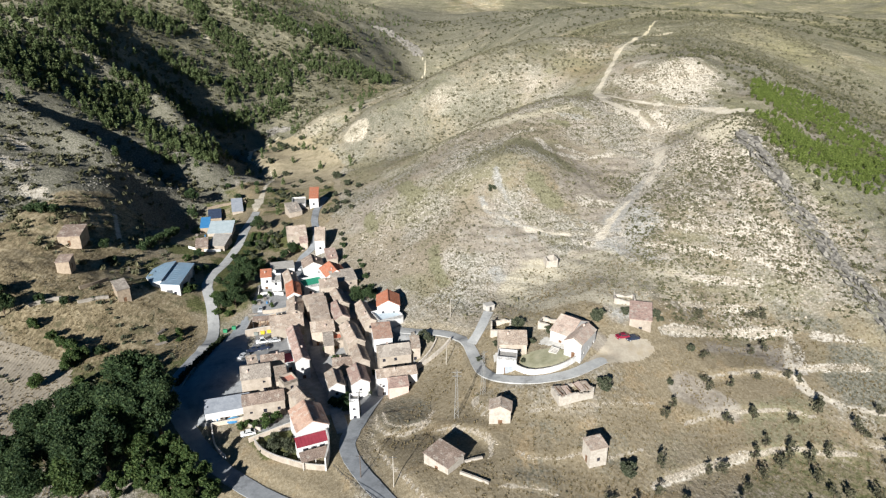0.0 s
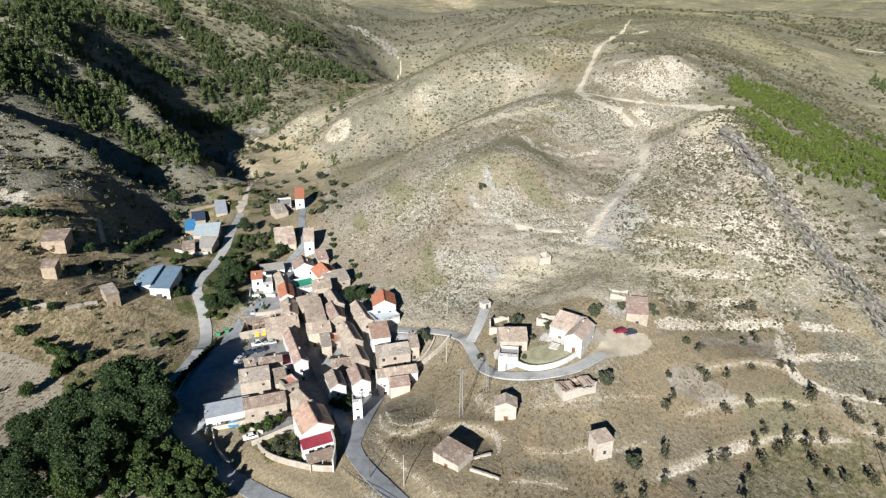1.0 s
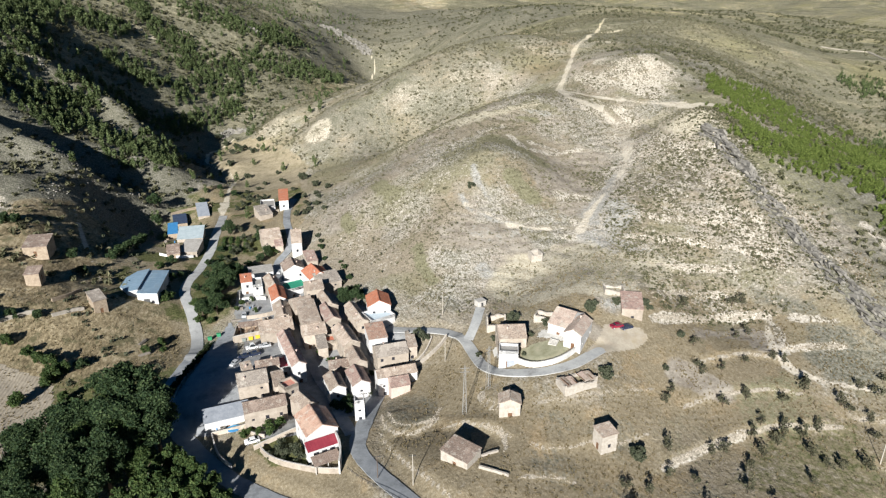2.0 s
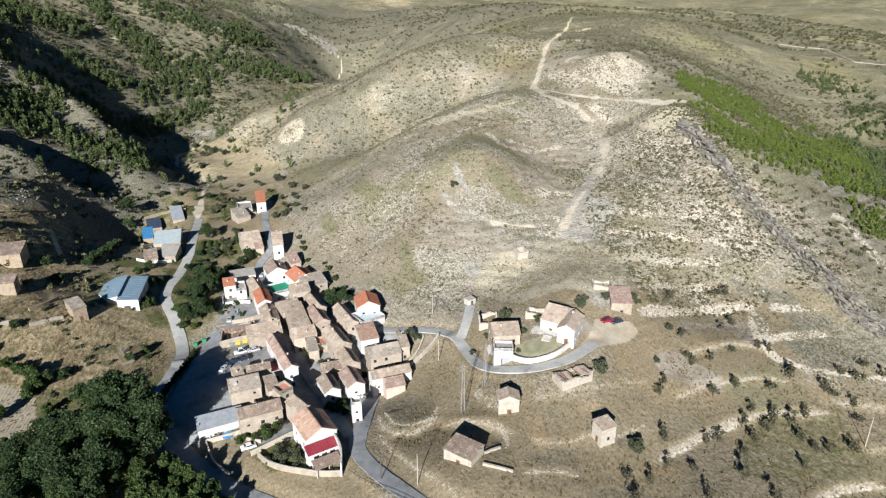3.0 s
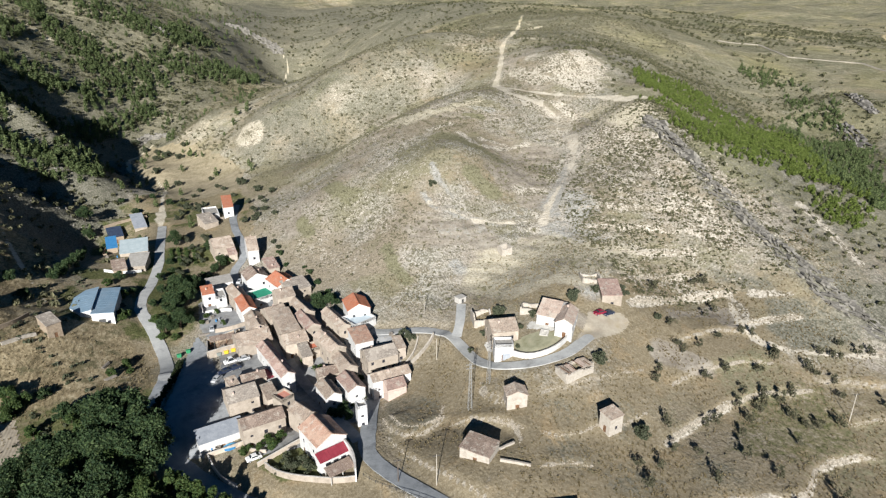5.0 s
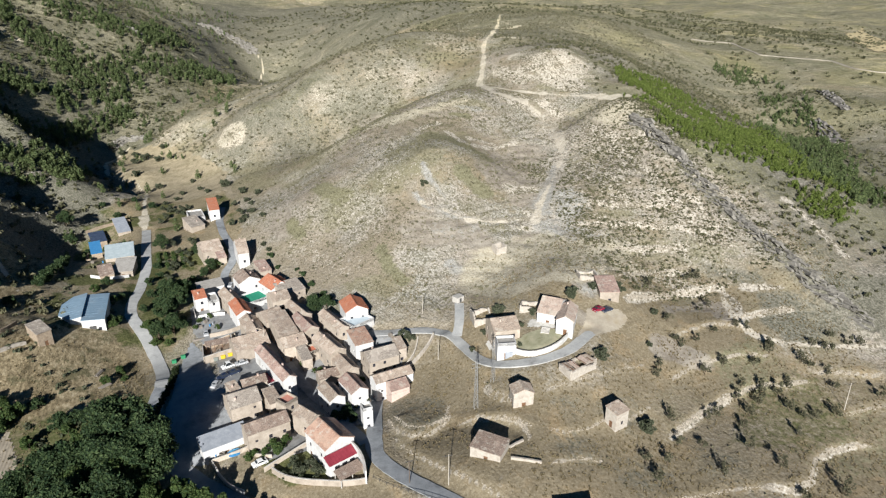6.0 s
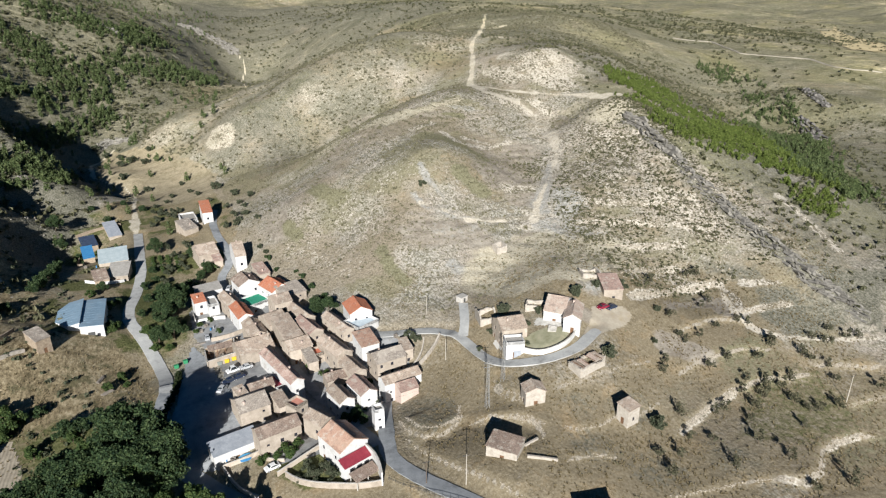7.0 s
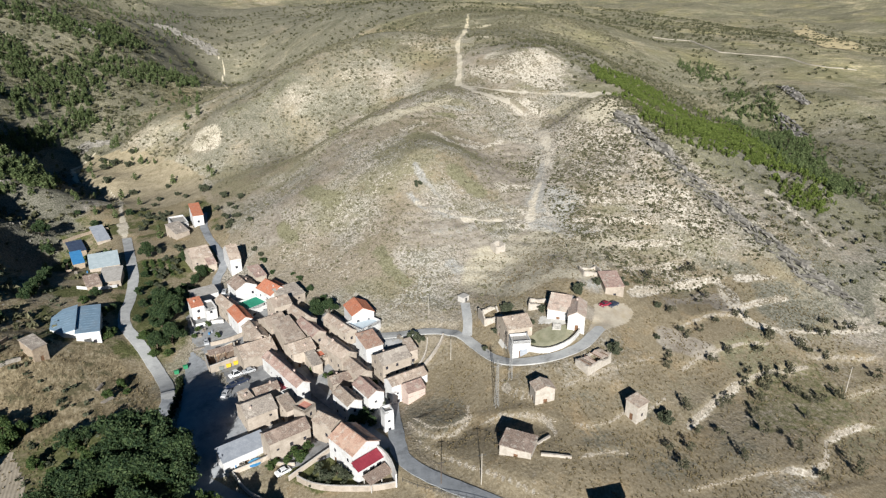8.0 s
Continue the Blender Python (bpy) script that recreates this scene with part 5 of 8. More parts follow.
house(-72.1, 300.3, 17, 9.0, 11.9, 11.1, 4.1, "x", "cream", "tan", "cream-rendered house with weathered tan tile roof in the village")
house(-67.8, 295.9, 13, 3.6, 12.5, 9.0, 4.2, "s", "cream", "pink", "cream-rendered house with faded pink tile roof in the village")
house(-71.4, 346.3, 8, 4.8, 12.5, 15.7, 8.1, "s", "white", "orange", "whitewashed house with bright orange tile roof in the village")
house(-80.5, 347.9, 11, 7.5, 13.5, 12.1, 5.6, "f", "white", "greyflat", "whitewashed house with grey cement roof in the village")
house(-80.7, 334.2, 27, 6.8, 10.3, 11.5, 6.5, "s", "cream", "greytan", "cream-rendered house with greyed tile roof in the village")
house(-49.5, 266.7, 18, 4.6, 8.3, 11.9, 6.9, "s", "cream", "pink", "cream-rendered house with faded pink tile roof in the village")
house(-117.8, 355.5, 18, 5.9, 14.8, 5.5, 2.0, "s", "cream", "metal", "cream-rendered hut with grey sheet roof by the track", name="hut", category="hut", group="", chimneys=0, windows=1)
house(-127.7, 346.0, 18, 6.7, 9.9, 3.9, 0.4, "s", "stone", "solar", "rubble stone hut with solar panels on its roof by the track", name="hut", category="hut", group="", chimneys=0, windows=1)
house(-122.8, 317.8, 14, 4.4, 10.2, 8.4, 2.8, "s", "stone", "blue", "rubble stone hut with blue sheet roof by the track", name="hut", category="hut", group="", chimneys=0, windows=1)
house(-110.5, 305.7, 8, 11.6, 11.2, 10.2, 6.9, "s", "cream", "lightmetal", "cream-rendered hut with pale blue sheet roof by the track", name="hut", category="hut", group="", chimneys=0, windows=1)
house(-106.2, 289.5, -3, 7.8, 10.1, 9.6, 6.1, "s", "cream", "greyflat", "cream-rendered hut with grey cement roof by the track", name="hut", category="hut", group="", chimneys=0, windows=1)
house(-112.6, 283.7, 16, 5.3, 8.2, 10.5, 7.2, "s", "stone", "brown", "rubble stone hut with old brown tile roof by the track", name="hut", category="hut", group="", chimneys=0, windows=1)
house(-121.9, 223.7, 39, 4.5, 6.9, 16.7, 11.3, "s", "stone", "greytan", "rubble stone barn with greyed tile roof in a field", name="barn", category="barn", group="", chimneys=0, windows=1)
house(-152.9, 252.3, 7, 8.7, 8.9, 27.9, 23.9, "s", "stone", "brown", "rubble stone barn with old brown tile roof in a field", name="barn", category="barn", group="", chimneys=0, windows=1)
house(-145.4, 231.0, 8, 4.9, 5.2, 24.6, 21.2, "s", "stone", "brown", "rubble stone barn with old brown tile roof in a field", name="barn", category="barn", group="", chimneys=0, windows=1)
house(61.0, 179.6, -15, 6.4, 8.6, 27.9, 23.2, "s", "cream", "pink", "cream-rendered hut with faded pink tile roof by the track", name="hut", category="hut", group="", chimneys=0, windows=1)
house(38.2, 173.3, -40, 6.4, 12.0, 27.0, 22.6, "x", "white", "pinktan", "whitewashed house with pale pink tile roof in the village")
house(39.9, 166.2, -34, 5.1, 10.9, 27.8, 22.7, "y", "white", "pinktan", "whitewashed house with pale pink tile roof in the village")
house(20.6, 171.2, -2, 8.2, 8.7, 24.4, 17.9, "x", "cream", "tan", "cream-rendered house with weathered tan tile roof in the village")
garage = house(18.6, 163.4, -11, 5.6, 4.6, 23.4, 17.9, "f", "white", "greyflat", "whitewashed house with grey cement roof in the village")
house(14.9, 141.9, -8, 5.5, 4.4, 20.6, 15.6, "y", "palestone", "tan", "pale rubble stone barn with weathered tan tile roof in a field", name="barn", category="barn", group="", chimneys=0, windows=1, rise=1.2)
house(37.0, 129.6, 18, 4.6, 3.8, 18.2, 13.3, "s", "palestone", "tan", "pale rubble stone barn with weathered tan tile roof in a field", name="barn", category="barn", group="", chimneys=0, windows=1, rise=0.7)
house(0.2, 126.6, -44, 8.0, 5.5, 17.3, 13.6, "s", "palestone", "brown", "pale rubble stone barn with old brown tile roof in a field", name="barn", category="barn", group="", chimneys=0, windows=1, rise=0.9)
house(-25.2, 156.0, 6, 2.7, 3.0, 13.8, 6.1, "f", "white", "greyflat", "whitewashed transformer tower with grey cement roof by the lane", name="transformer_tower", category="tower", group="", chimneys=0, windows=1, door=False)
house(10.4, 100.4, -15, 8.5, 3.0, 16.4, 12.4, "s", "palestone", "brown", "pale rubble stone barn with old brown tile roof in a field", name="barn", category="barn", group="", chimneys=0, windows=1)

# roller door on the garage's front
roller = part("garage_door", box_mesh(-0.4, 1.9, -2.38, -2.28, -0.1, 2.5), ROOF["metal"], garage, "grey roller door")
for k in range(6):
    part("slat", box_mesh(-0.35, 1.85, -2.41, -2.38, 0.1 + 0.38 * k, 0.4 + 0.38 * k), ROOF["metal"], roller)


# ---- yards, walls and the small buildings' additions ----
yard = mottled("grey_yard", (0.16, 0.165, 0.17), (0.27, 0.27, 0.265), 0.35, 0.9, 0.2, stain=(0.13, 0.12, 0.105), vary=0.05)
plot("pavement", [(-66, 268), (-78, 250), (-76, 232), (-68, 212), (-64, 186), (-60, 170), (-54, 152), (-40, 150), (-34, 158), (-26, 158), (-20, 172), (-10, 176), (-8, 190), (-16, 205), (-30, 225), (-42, 240), (-56, 262)], yard, "grey trodden yards between the village houses", 0.06)


def wall_run(name, line, tall, thick, mat, label, cap=True, category="wall"):
    """A free-standing wall along a polyline, its top following the ground in steps, with a coping."""
    root = tagged(new(name), label, category)
    root.location = (*line[0], ground_z(*line[0]))
    bm, bc = bmesh.new(), bmesh.new()
    pts = resample(line, 2.5)
    ox, oy, oz = root.location
    prev = None
    zs = [ground_z(*p) for p in pts]
    for i, p in enumerate(pts):
        q0, q1 = pts[max(i - 1, 0)], pts[min(i + 1, len(pts) - 1)]
        n = math.hypot(q1[0] - q0[0], q1[1] - q0[1]) or 1
        ex, ey = -(q1[1] - q0[1]) / n, (q1[0] - q0[0]) / n
        wob = 0.12 * noise.noise((p[0] * 0.4, p[1] * 0.4, 9))
        cur, top = [], []
        for s, z in ((-0.5, -0.6), (0.5, -0.6), (0.5, tall + wob), (-0.5, tall + wob)):
            cur.append(bm.verts.new((p[0] + ex * thick * s - ox, p[1] + ey * thick * s - oy, zs[i] + z - oz)))
        for s, z in ((-0.62, 0), (0.62, 0), (0.62, 0.09), (-0.62, 0.09)):
            top.append(bc.verts.new((p[0] + ex * thick * s - ox, p[1] + ey * thick * s - oy, zs[i] + tall + wob + z - oz)))
        if prev:
            for b_, a, c in ((bm, prev[0], cur), (bc, prev[1], top)):
                for k in range(4):
                    b_.faces.new([a[k], a[(k + 1) % 4], c[(k + 1) % 4], c[k]])
        if i in (0, len(pts) - 1):
            bm.faces.new(cur)
            bc.faces.new(top)
        prev = (cur, top)
    part("wall_body", bm, mat, root)
    if cap:
        part("coping", bc, CEMENT, root)
    else:
        bc.free()
    return root


wall_run("garden_wall", [(-51.8, 147), (-51.3, 143.6), (-45, 139.6), (-39.7, 136.8), (-34, 133.6), (-29.6, 132.8)], 1.7, 0.3, WALL["cream"], "long cream-rendered garden wall below the village")
wall_run("retaining_wall", [(-29.6, 132.6), (-28.4, 135.5), (-29.4, 140), (-31.2, 144)], 4.0, 0.35, WALL["white"], "tall whitewashed retaining wall above the sunken lane")
wall_run("garden_wall", [(-67.2, 157), (-65, 151), (-62.3, 145.6), (-59, 143.6)], 1.2, 0.3, WALL["white"], "low whitewashed wall at the bend of the road")
wall_run("garden_wall", [(-67, 157), (-60, 157.5), (-53, 159.6)], 1.3, 0.25, WALL["cream"], "cream wall of a small front yard")
wall_run("garden_wall", [(-53.8, 148), (-46, 151), (-41.5, 153)], 1.4, 0.25, WALL["cream"], "cream dividing wall between two gardens")
wall_run("garden_wall", [(20.9, 160.6), (21.4, 158.2), (25, 156.3), (30, 155.8), (35, 157.6), (39, 161.5), (43.6, 167.5)], 1.7, 0.3, WALL["white"], "curved white retaining wall round the hillside garden")
wall_run("stone_wall", [(-8.6, 178), (-4, 179.6), (1, 183), (2.5, 186)], 1.4, 0.5, WALL["palestone"], "rough stone wall beside the last houses", False)
wall_run("stone_wall", [(4, 122), (7.6, 120), (10.5, 118.6)], 0.7, 0.5, WALL["palestone"], "tumbled stone wall beside a field barn", False)
wall_run("stone_wall", [(5.2, 126), (9.5, 127.6)], 0.6, 0.5, WALL["palestone"], "short stone wall stub beside a barn", False)
wall_run("stone_wall", [(-70, 226), (-62, 224), (-56, 227)], 1.6, 0.3, WALL["cream"], "cream yard wall behind a long building", False)
wall_run("stone_wall", [(-72, 218), (-61, 220.5)], 1.8, 0.3, WALL["cream"], "cream yard wall of a farm enclosure", False)
wall_run("roadside_wall", [(-57.5, 158), (-57.5, 154), (-51.5, 152.4)], 1.0, 0.25, WALL["cream"], "low wall of a vegetable plot")

# red lean-to and tiled porch of the white house
lean = tagged(new("lean_to"), "dark red sheet lean-to against the white house", "lean-to")
lean.matrix_world = pose(-34.7, 140.9, ground_z(-34.7, 140.9), 0, 0, 24)
bm = bmesh.new()
flat_slope(bm, (-4.1, -1.6, 3.0), (4.1, -1.6, 3.0), (4.1, 1.3, 4.2), (-4.1, 1.3, 4.2), 9)
part("roof", bm, ROOF["redflat"], lean)
bm = bmesh.new()
add_box(bm, -4.0, 4.0, -1.45, -1.25, -1.2, 2.85)
add_box(bm, -4.0, -3.8, -1.25, 1.2, -1.2, 3.0)
add_box(bm, 3.8, 4.0, -1.25, 1.2, -1.2, 3.0)
part("wall", bm, WALL["white"], lean)
for k in range(3):
    part("window", box_mesh(-2.6 + k * 2.2, -1.2 + k * 2.2, -1.5, -1.42, 0.9, 2.2), GLASS, lean)
porch = tagged(new("porch"), "brown tiled porch roof inside the garden wall", "porch")
porch.matrix_world = pose(-33.2, 136.6, ground_z(-33.2, 136.6), 0, 0, 24)
bm = bmesh.new()
tile_slope(bm, (-3.6, -1.8, 2.1), (3.6, -1.8, 2.1), (3.6, 1.6, 2.8), (-3.6, 1.6, 2.8))
part("roof", bm, ROOF["brown"], porch)
for x in (-3.3, 0, 3.3):
    for y in (-1.5, 1.3):
        part("post", box_mesh(x - 0.1, x + 0.1, y - 0.1, y + 0.1, -0.6, 2.15 if y < 0 else 2.65), CEMENT, porch)


# ruined tower and roofless shells on the hill
def ruin(x, y, yaw, w, d, tall, label, seed):
    rnd = random.Random(seed)
    root = tagged(new("ruin"), label, "ruin")
    root.matrix_world = pose(x, y, ground_z(x, y), 0, 0, yaw)
    for k, (x0, y0, x1, y1) in enumerate(((-w / 2, -d / 2, w / 2, -d / 2), (w / 2, -d / 2, w / 2, d / 2), (w / 2, d / 2, -w / 2, d / 2), (-w / 2, d / 2, -w / 2, -d / 2))):
        bm = bmesh.new()
        n = max(4, int(math.dist((x0, y0), (x1, y1)) / 0.4))
        ox, oy = (0.0, 0.25) if not k % 2 else (0.25, 0.0)
        prev = None
        for i in range(n + 1):
            u = i / n
            h = tall * (0.62 + 0.5 * noise.noise((seed * 3.1 + k * 1.7, i * 0.11, 0.5))) * (1 if k % 2 else 0.85)
            h = min(h, tall) + rnd.uniform(-0.1, 0.1)
            px, py = x0 + (x1 - x0) * u, y0 + (y1 - y0) * u
            cur = [bm.verts.new(q) for q in ((px - ox, py - oy, -1.2), (px + ox, py + oy, -1.2), (px + ox, py + oy, h), (px - ox, py - oy, h - 0.08))]
            if prev:
                for j in range(4):
                    bm.faces.new([prev[j], prev[(j + 1) % 4], cur[(j + 1) % 4], cur[j]])
            if i in (0, n):
                bm.faces.new(cur)
            prev = cur
        bmesh.ops.recalc_face_normals(bm, faces=bm.faces)
        part("wall", bm, WALL["palestone"], root)
    return root


ruin(40.6, 226.9, 10, 4.0, 4.0, 4.6, "pale ruined stone tower on the hillside", 3)
ruin(18.5, 184.5, -5, 6.0, 6.5, 3.0, "roofless white ruin beside a bush", 5)
ruin(58, 188, -10, 6.0, 4.5, 2.2, "low walls of a ruined pen", 8)
ruin(33, 178.5, -30, 6.0, 3.5, 2.6, "ruined stone outbuilding behind the hillside house", 11)
tank = tagged(new("water_tank"), "small grey concrete water tank at a ramp's top", "tank")
tank.matrix_world = pose(15.8, 201.6, ground_z(15.8, 201.6), 0, 0, 25)
part("body", box_mesh(-1.6, 1.6, -1.3, 1.3, -0.8, 1.9, 0.05), CEMENT, tank)
part("lid", box_mesh(-1.75, 1.75, -1.45, 1.45, 1.9, 2.05, 0.03), CEMENT, tank)
part("hatch", box_mesh(-0.4, 0.4, -1.36, -1.28, 0.0, 1.5), IRON, tank)

# ploughed field beyond the grove
furrow, ft, fb = material("ploughed_soil", 0.95, 0.1)
fw = ft.nodes.new("ShaderNodeTexWave")
fw.inputs["Scale"].default_value = 0.35
fw.inputs["Distortion"].default_value = 2.5
fw.inputs["Detail"].default_value = 3
ftc = ft.nodes.new("ShaderNodeTexCoord")
ft.links.new(ftc.outputs["Object"], fw.inputs["Vector"])
fn = noise_tex(ft, 0.4, 6, 0.75)
ft.links.new(mix(ft, 0.72, ramp(ft, fw.outputs["Fac"], [(0.2, (0.25, 0.215, 0.165)), (0.8, (0.31, 0.27, 0.21))]), ramp(ft, fn, [(0.3, (0.20, 0.17, 0.13)), (0.7, (0.42, 0.37, 0.29))])), fb.inputs["Base Color"])
bump(ft, fb, fw.outputs["Fac"], 0.35, 0.15)
plot("ploughed_field", [(-158, 140), (-121, 138), (-117, 152), (-117, 172), (-124, 188), (-142, 192), (-165, 190)], furrow, "pale ploughed field beyond the grove", 0.08, 0.8)
plot("ploughed_field", [(-86, 112), (-70, 112), (-66, 119), (-72, 124), (-84, 121)], furrow, "small ploughed plot below the grove", 0.1)

# open walled yard beside the square, with an earth floor and a lean-to
red_earth = mottled("reddish_yard_earth", (0.20, 0.145, 0.105), (0.31, 0.24, 0.18), 0.4, stain=(0.16, 0.115, 0.085), relief=0.6)
plot("yard_floor", [(-70.3, 206.6), (-61.5, 208), (-62.6, 218.6), (-71.6, 217.2)], red_earth, "reddish trodden earth of a walled yard", 0.16)
wall_run("yard_wall", [(-70.6, 206.2), (-66, 206.9), (-61.4, 207.7)], 2.9, 0.3, WALL["cream"], "cream yard wall behind the containers")
wall_run("yard_wall", [(-61.4, 208.0), (-62.4, 218.8)], 2.6, 0.3, WALL["cream"], "cream side wall of an open yard")
wall_run("yard_wall", [(-62.8, 218.9), (-71.9, 217.4)], 2.8, 0.3, WALL["stone"], "rubble back wall of an open yard")
wall_run("yard_wall", [(-72.0, 217.0), (-70.9, 206.5)], 2.6, 0.3, WALL["cream"], "cream wall of an open yard facing the square")
shelter = tagged(new("yard_shelter"), "brown tiled shelter inside an open yard", "shelter")
shelter.matrix_world = pose(-66.8, 216.6, ground_z(-66.8, 216.6), 0, 0, 9)
bm = bmesh.new()
tile_slope(bm, (-4.2, -1.5, 2.2), (4.2, -1.5, 2.2), (4.2, 1.4, 2.9), (-4.2, 1.4, 2.9))
part("roof", bm, ROOF["brown"], shelter)
for x in (-4.0, -1.3, 1.3, 4.0):
    part("post", box_mesh(x - 0.1, x + 0.1, -1.3, -1.1, -0.4, 2.2), WOOD, shelter)

# hillside garden: lawn, paving, steps, pergola
dry_lawn = mottled("dry_lawn", (0.20, 0.195, 0.12), (0.31, 0.30, 0.21), 0.5, stain=(0.33, 0.30, 0.21), relief=0.5)
paving = mottled("pale_paving", (0.40, 0.385, 0.35), (0.52, 0.505, 0.47), 0.8, stain=(0.33, 0.31, 0.27))
plot("lawn", [(22.6, 166), (22.4, 160.4), (26, 158.4), (30.6, 158), (34.4, 160), (37.6, 164), (34, 165.6), (29, 167.6)], dry_lawn, "dry patchy garden lawn behind the curved wall", 0.1)
plot("garden_paving", [(34.6, 165.8), (38, 164.4), (42, 168.2), (41, 170), (37, 169), (30.5, 173), (28.5, 170)], paving, "pale paving round the hillside house", 0.13)
steps = tagged(new("garden_steps"), "pale concrete garden steps to the hillside house", "steps")
steps.matrix_world = pose(32.6, 165.6, ground_z(32.6, 165.6), 0, 0, -35)
for k in range(5):
    part("step", box_mesh(-1.3, 1.3, -1.6 + 0.45 * k, -1.15 + 0.45 * k, -0.4, 0.17 * (k + 1)), CEMENT, steps)
pergola = tagged(new("pergola"), "white pergola on a paved house terrace", "pergola")
pergola.matrix_world = pose(38.6, 168.0, ground_z(38.6, 168.0), 0, 0, -30)
for x in (-2.2, 2.2):
    for y in (-1.2, 1.2):
        part("post", box_mesh(x - 0.09, x + 0.09, y - 0.09, y + 0.09, -0.3, 2.4), WALL["white"], pergola)
for k in range(7):
    part("beam", box_mesh(-2.3 + 0.75 * k, -2.2 + 0.75 * k, -1.5, 1.5, 2.4, 2.52), WALL["white"], pergola)
plot("terrace_floor", [(21.6, 168.4), (15.6, 166.6), (15.2, 171.6), (21, 173.4)], paving, "pale terrace floor before a farmhouse", 0.15)
wall_run("stone_wall", [(-135.7, 220.4), (-132.3, 224.4), (-130.7, 232.0)], 1.2, 0.6, WALL["stone"], "dark tumbled dry-stone wall above the field", False)
wall_run("stone_wall", [(-146.4, 206.6), (-142.9, 210.6), (-138.3, 213.1)], 1.3, 0.6, WALL["palestone"], "broken dry-stone wall at the field edge", False)
wall_run("stone_wall", [(-133, 213.2), (-128.6, 217.7), (-125.2, 220.1)], 1.1, 0.6, WALL["palestone"], "low broken dry-stone wall by the barns", False)
wall_run("kerb", [(-81.8, 212), (-80.4, 196), (-82.2, 181.6), (-82.6, 172.5)], 0.25, 0.3, CEMENT, "low concrete kerb between lane and square", False, "kerb")
wall_run("terrace_wall", [(-56.2, 157.0), (-51, 158.4), (-46.5, 160.4)], 1.1, 0.25, WALL["white"], "white wall of a vegetable garden")
wall_run("yard_wall", [(-74.5, 240.5), (-69, 241.8), (-64.8, 239.2)], 1.4, 0.2, WALL["white"], "whitewashed front yard wall")
wall_run("yard_wall", [(-75.5, 241), (-76.4, 246)], 1.4, 0.2, WALL["white"], "whitewashed side wall of a front yard")
wall_run("yard_wall", [(-10.6, 178.6), (-4.5, 181.4), (-2.2, 188.5)], 1.1, 0.4, WALL["palestone"], "rough garden wall beside the last houses", False)
wall_run("yard_wall", [(-84, 340.5), (-78, 339), (-73.5, 340.2)], 1.3, 0.25, WALL["cream"], "cream yard wall of an upper house", False)
wall_run("pen_wall", [(-118, 281), (-110, 278.6), (-104, 283)], 1.2, 0.25, WALL["white"], "whitewashed wall of a small pen")
wall_run("pen_wall", [(-134, 352), (-126, 357), (-114.5, 362)], 1.5, 0.3, WALL["stone"], "stone wall of an animal pen", False)
wall_run("pen_wall", [(-131, 338), (-131.5, 328), (-127, 322)], 1.4, 0.3, WALL["stone"], "rough stone wall of an animal pen", False)

# barn with a fallen roof below the hillside lane
fallen = ruin(34.5, 147.7, 19, 10.0, 4.6, 2.7, "stone barn with a collapsed roof below the lane", 21)
for k in range(5):
    bm = bmesh.new()
    x0 = -4.6 + 1.9 * k
    if k != 2:
        flat_slope(bm, (x0, -2.2, 1.5 + 0.2 * (k % 2)), (x0 + 1.7, -2.2, 1.4 + 0.15 * k), (x0 + 1.75, 1.9 - 0.7 * (k % 3), 2.0 + 0.1 * k), (x0 - 0.05, 2.0 - 0.5 * (k % 2), 2.1))
        part("roof_slab", bm, ROOF["pinktan" if k % 2 else "tan"], fallen)
for k in range(4):
    bm = bmesh.new()
    add_box(bm, -4.2 + 2.6 * k, -4.05 + 2.6 * k, -2.2, 2.2, 1.9, 2.05)
    part("beam", bm, WOOD, fallen)


# ---- trees and shrubs ----
def leaf_material(name, dark, mid_, light):
    m, t, b = material(name, 0.7, 0.25)
    g = t.nodes.new("ShaderNodeNewGeometry")
    n = noise_tex(t, 0.35, 3, 0.6)
    f = maths(t, "ADD", maths(t, "MULTIPLY", g.outputs["Random Per Island"], 0.6), maths(t, "MULTIPLY", n, 0.4))
    c = ramp(t, f, [(0.2, dark), (0.5, mid_), (0.8, light)])
    t.links.new(c, b.inputs["Base Color"])
    glow = t.nodes.new("ShaderNodeBsdfTranslucent")
    t.links.new(c, glow.inputs["Color"])
    both = node(t, "ShaderNodeMixShader", Fac=0.35)
    t.links.new(b.outputs[0], both.inputs[1])
    t.links.new(glow.outputs[0], both.inputs[2])
    t.links.new(both.outputs[0], t.nodes["Material Output"].inputs["Surface"])
    return m


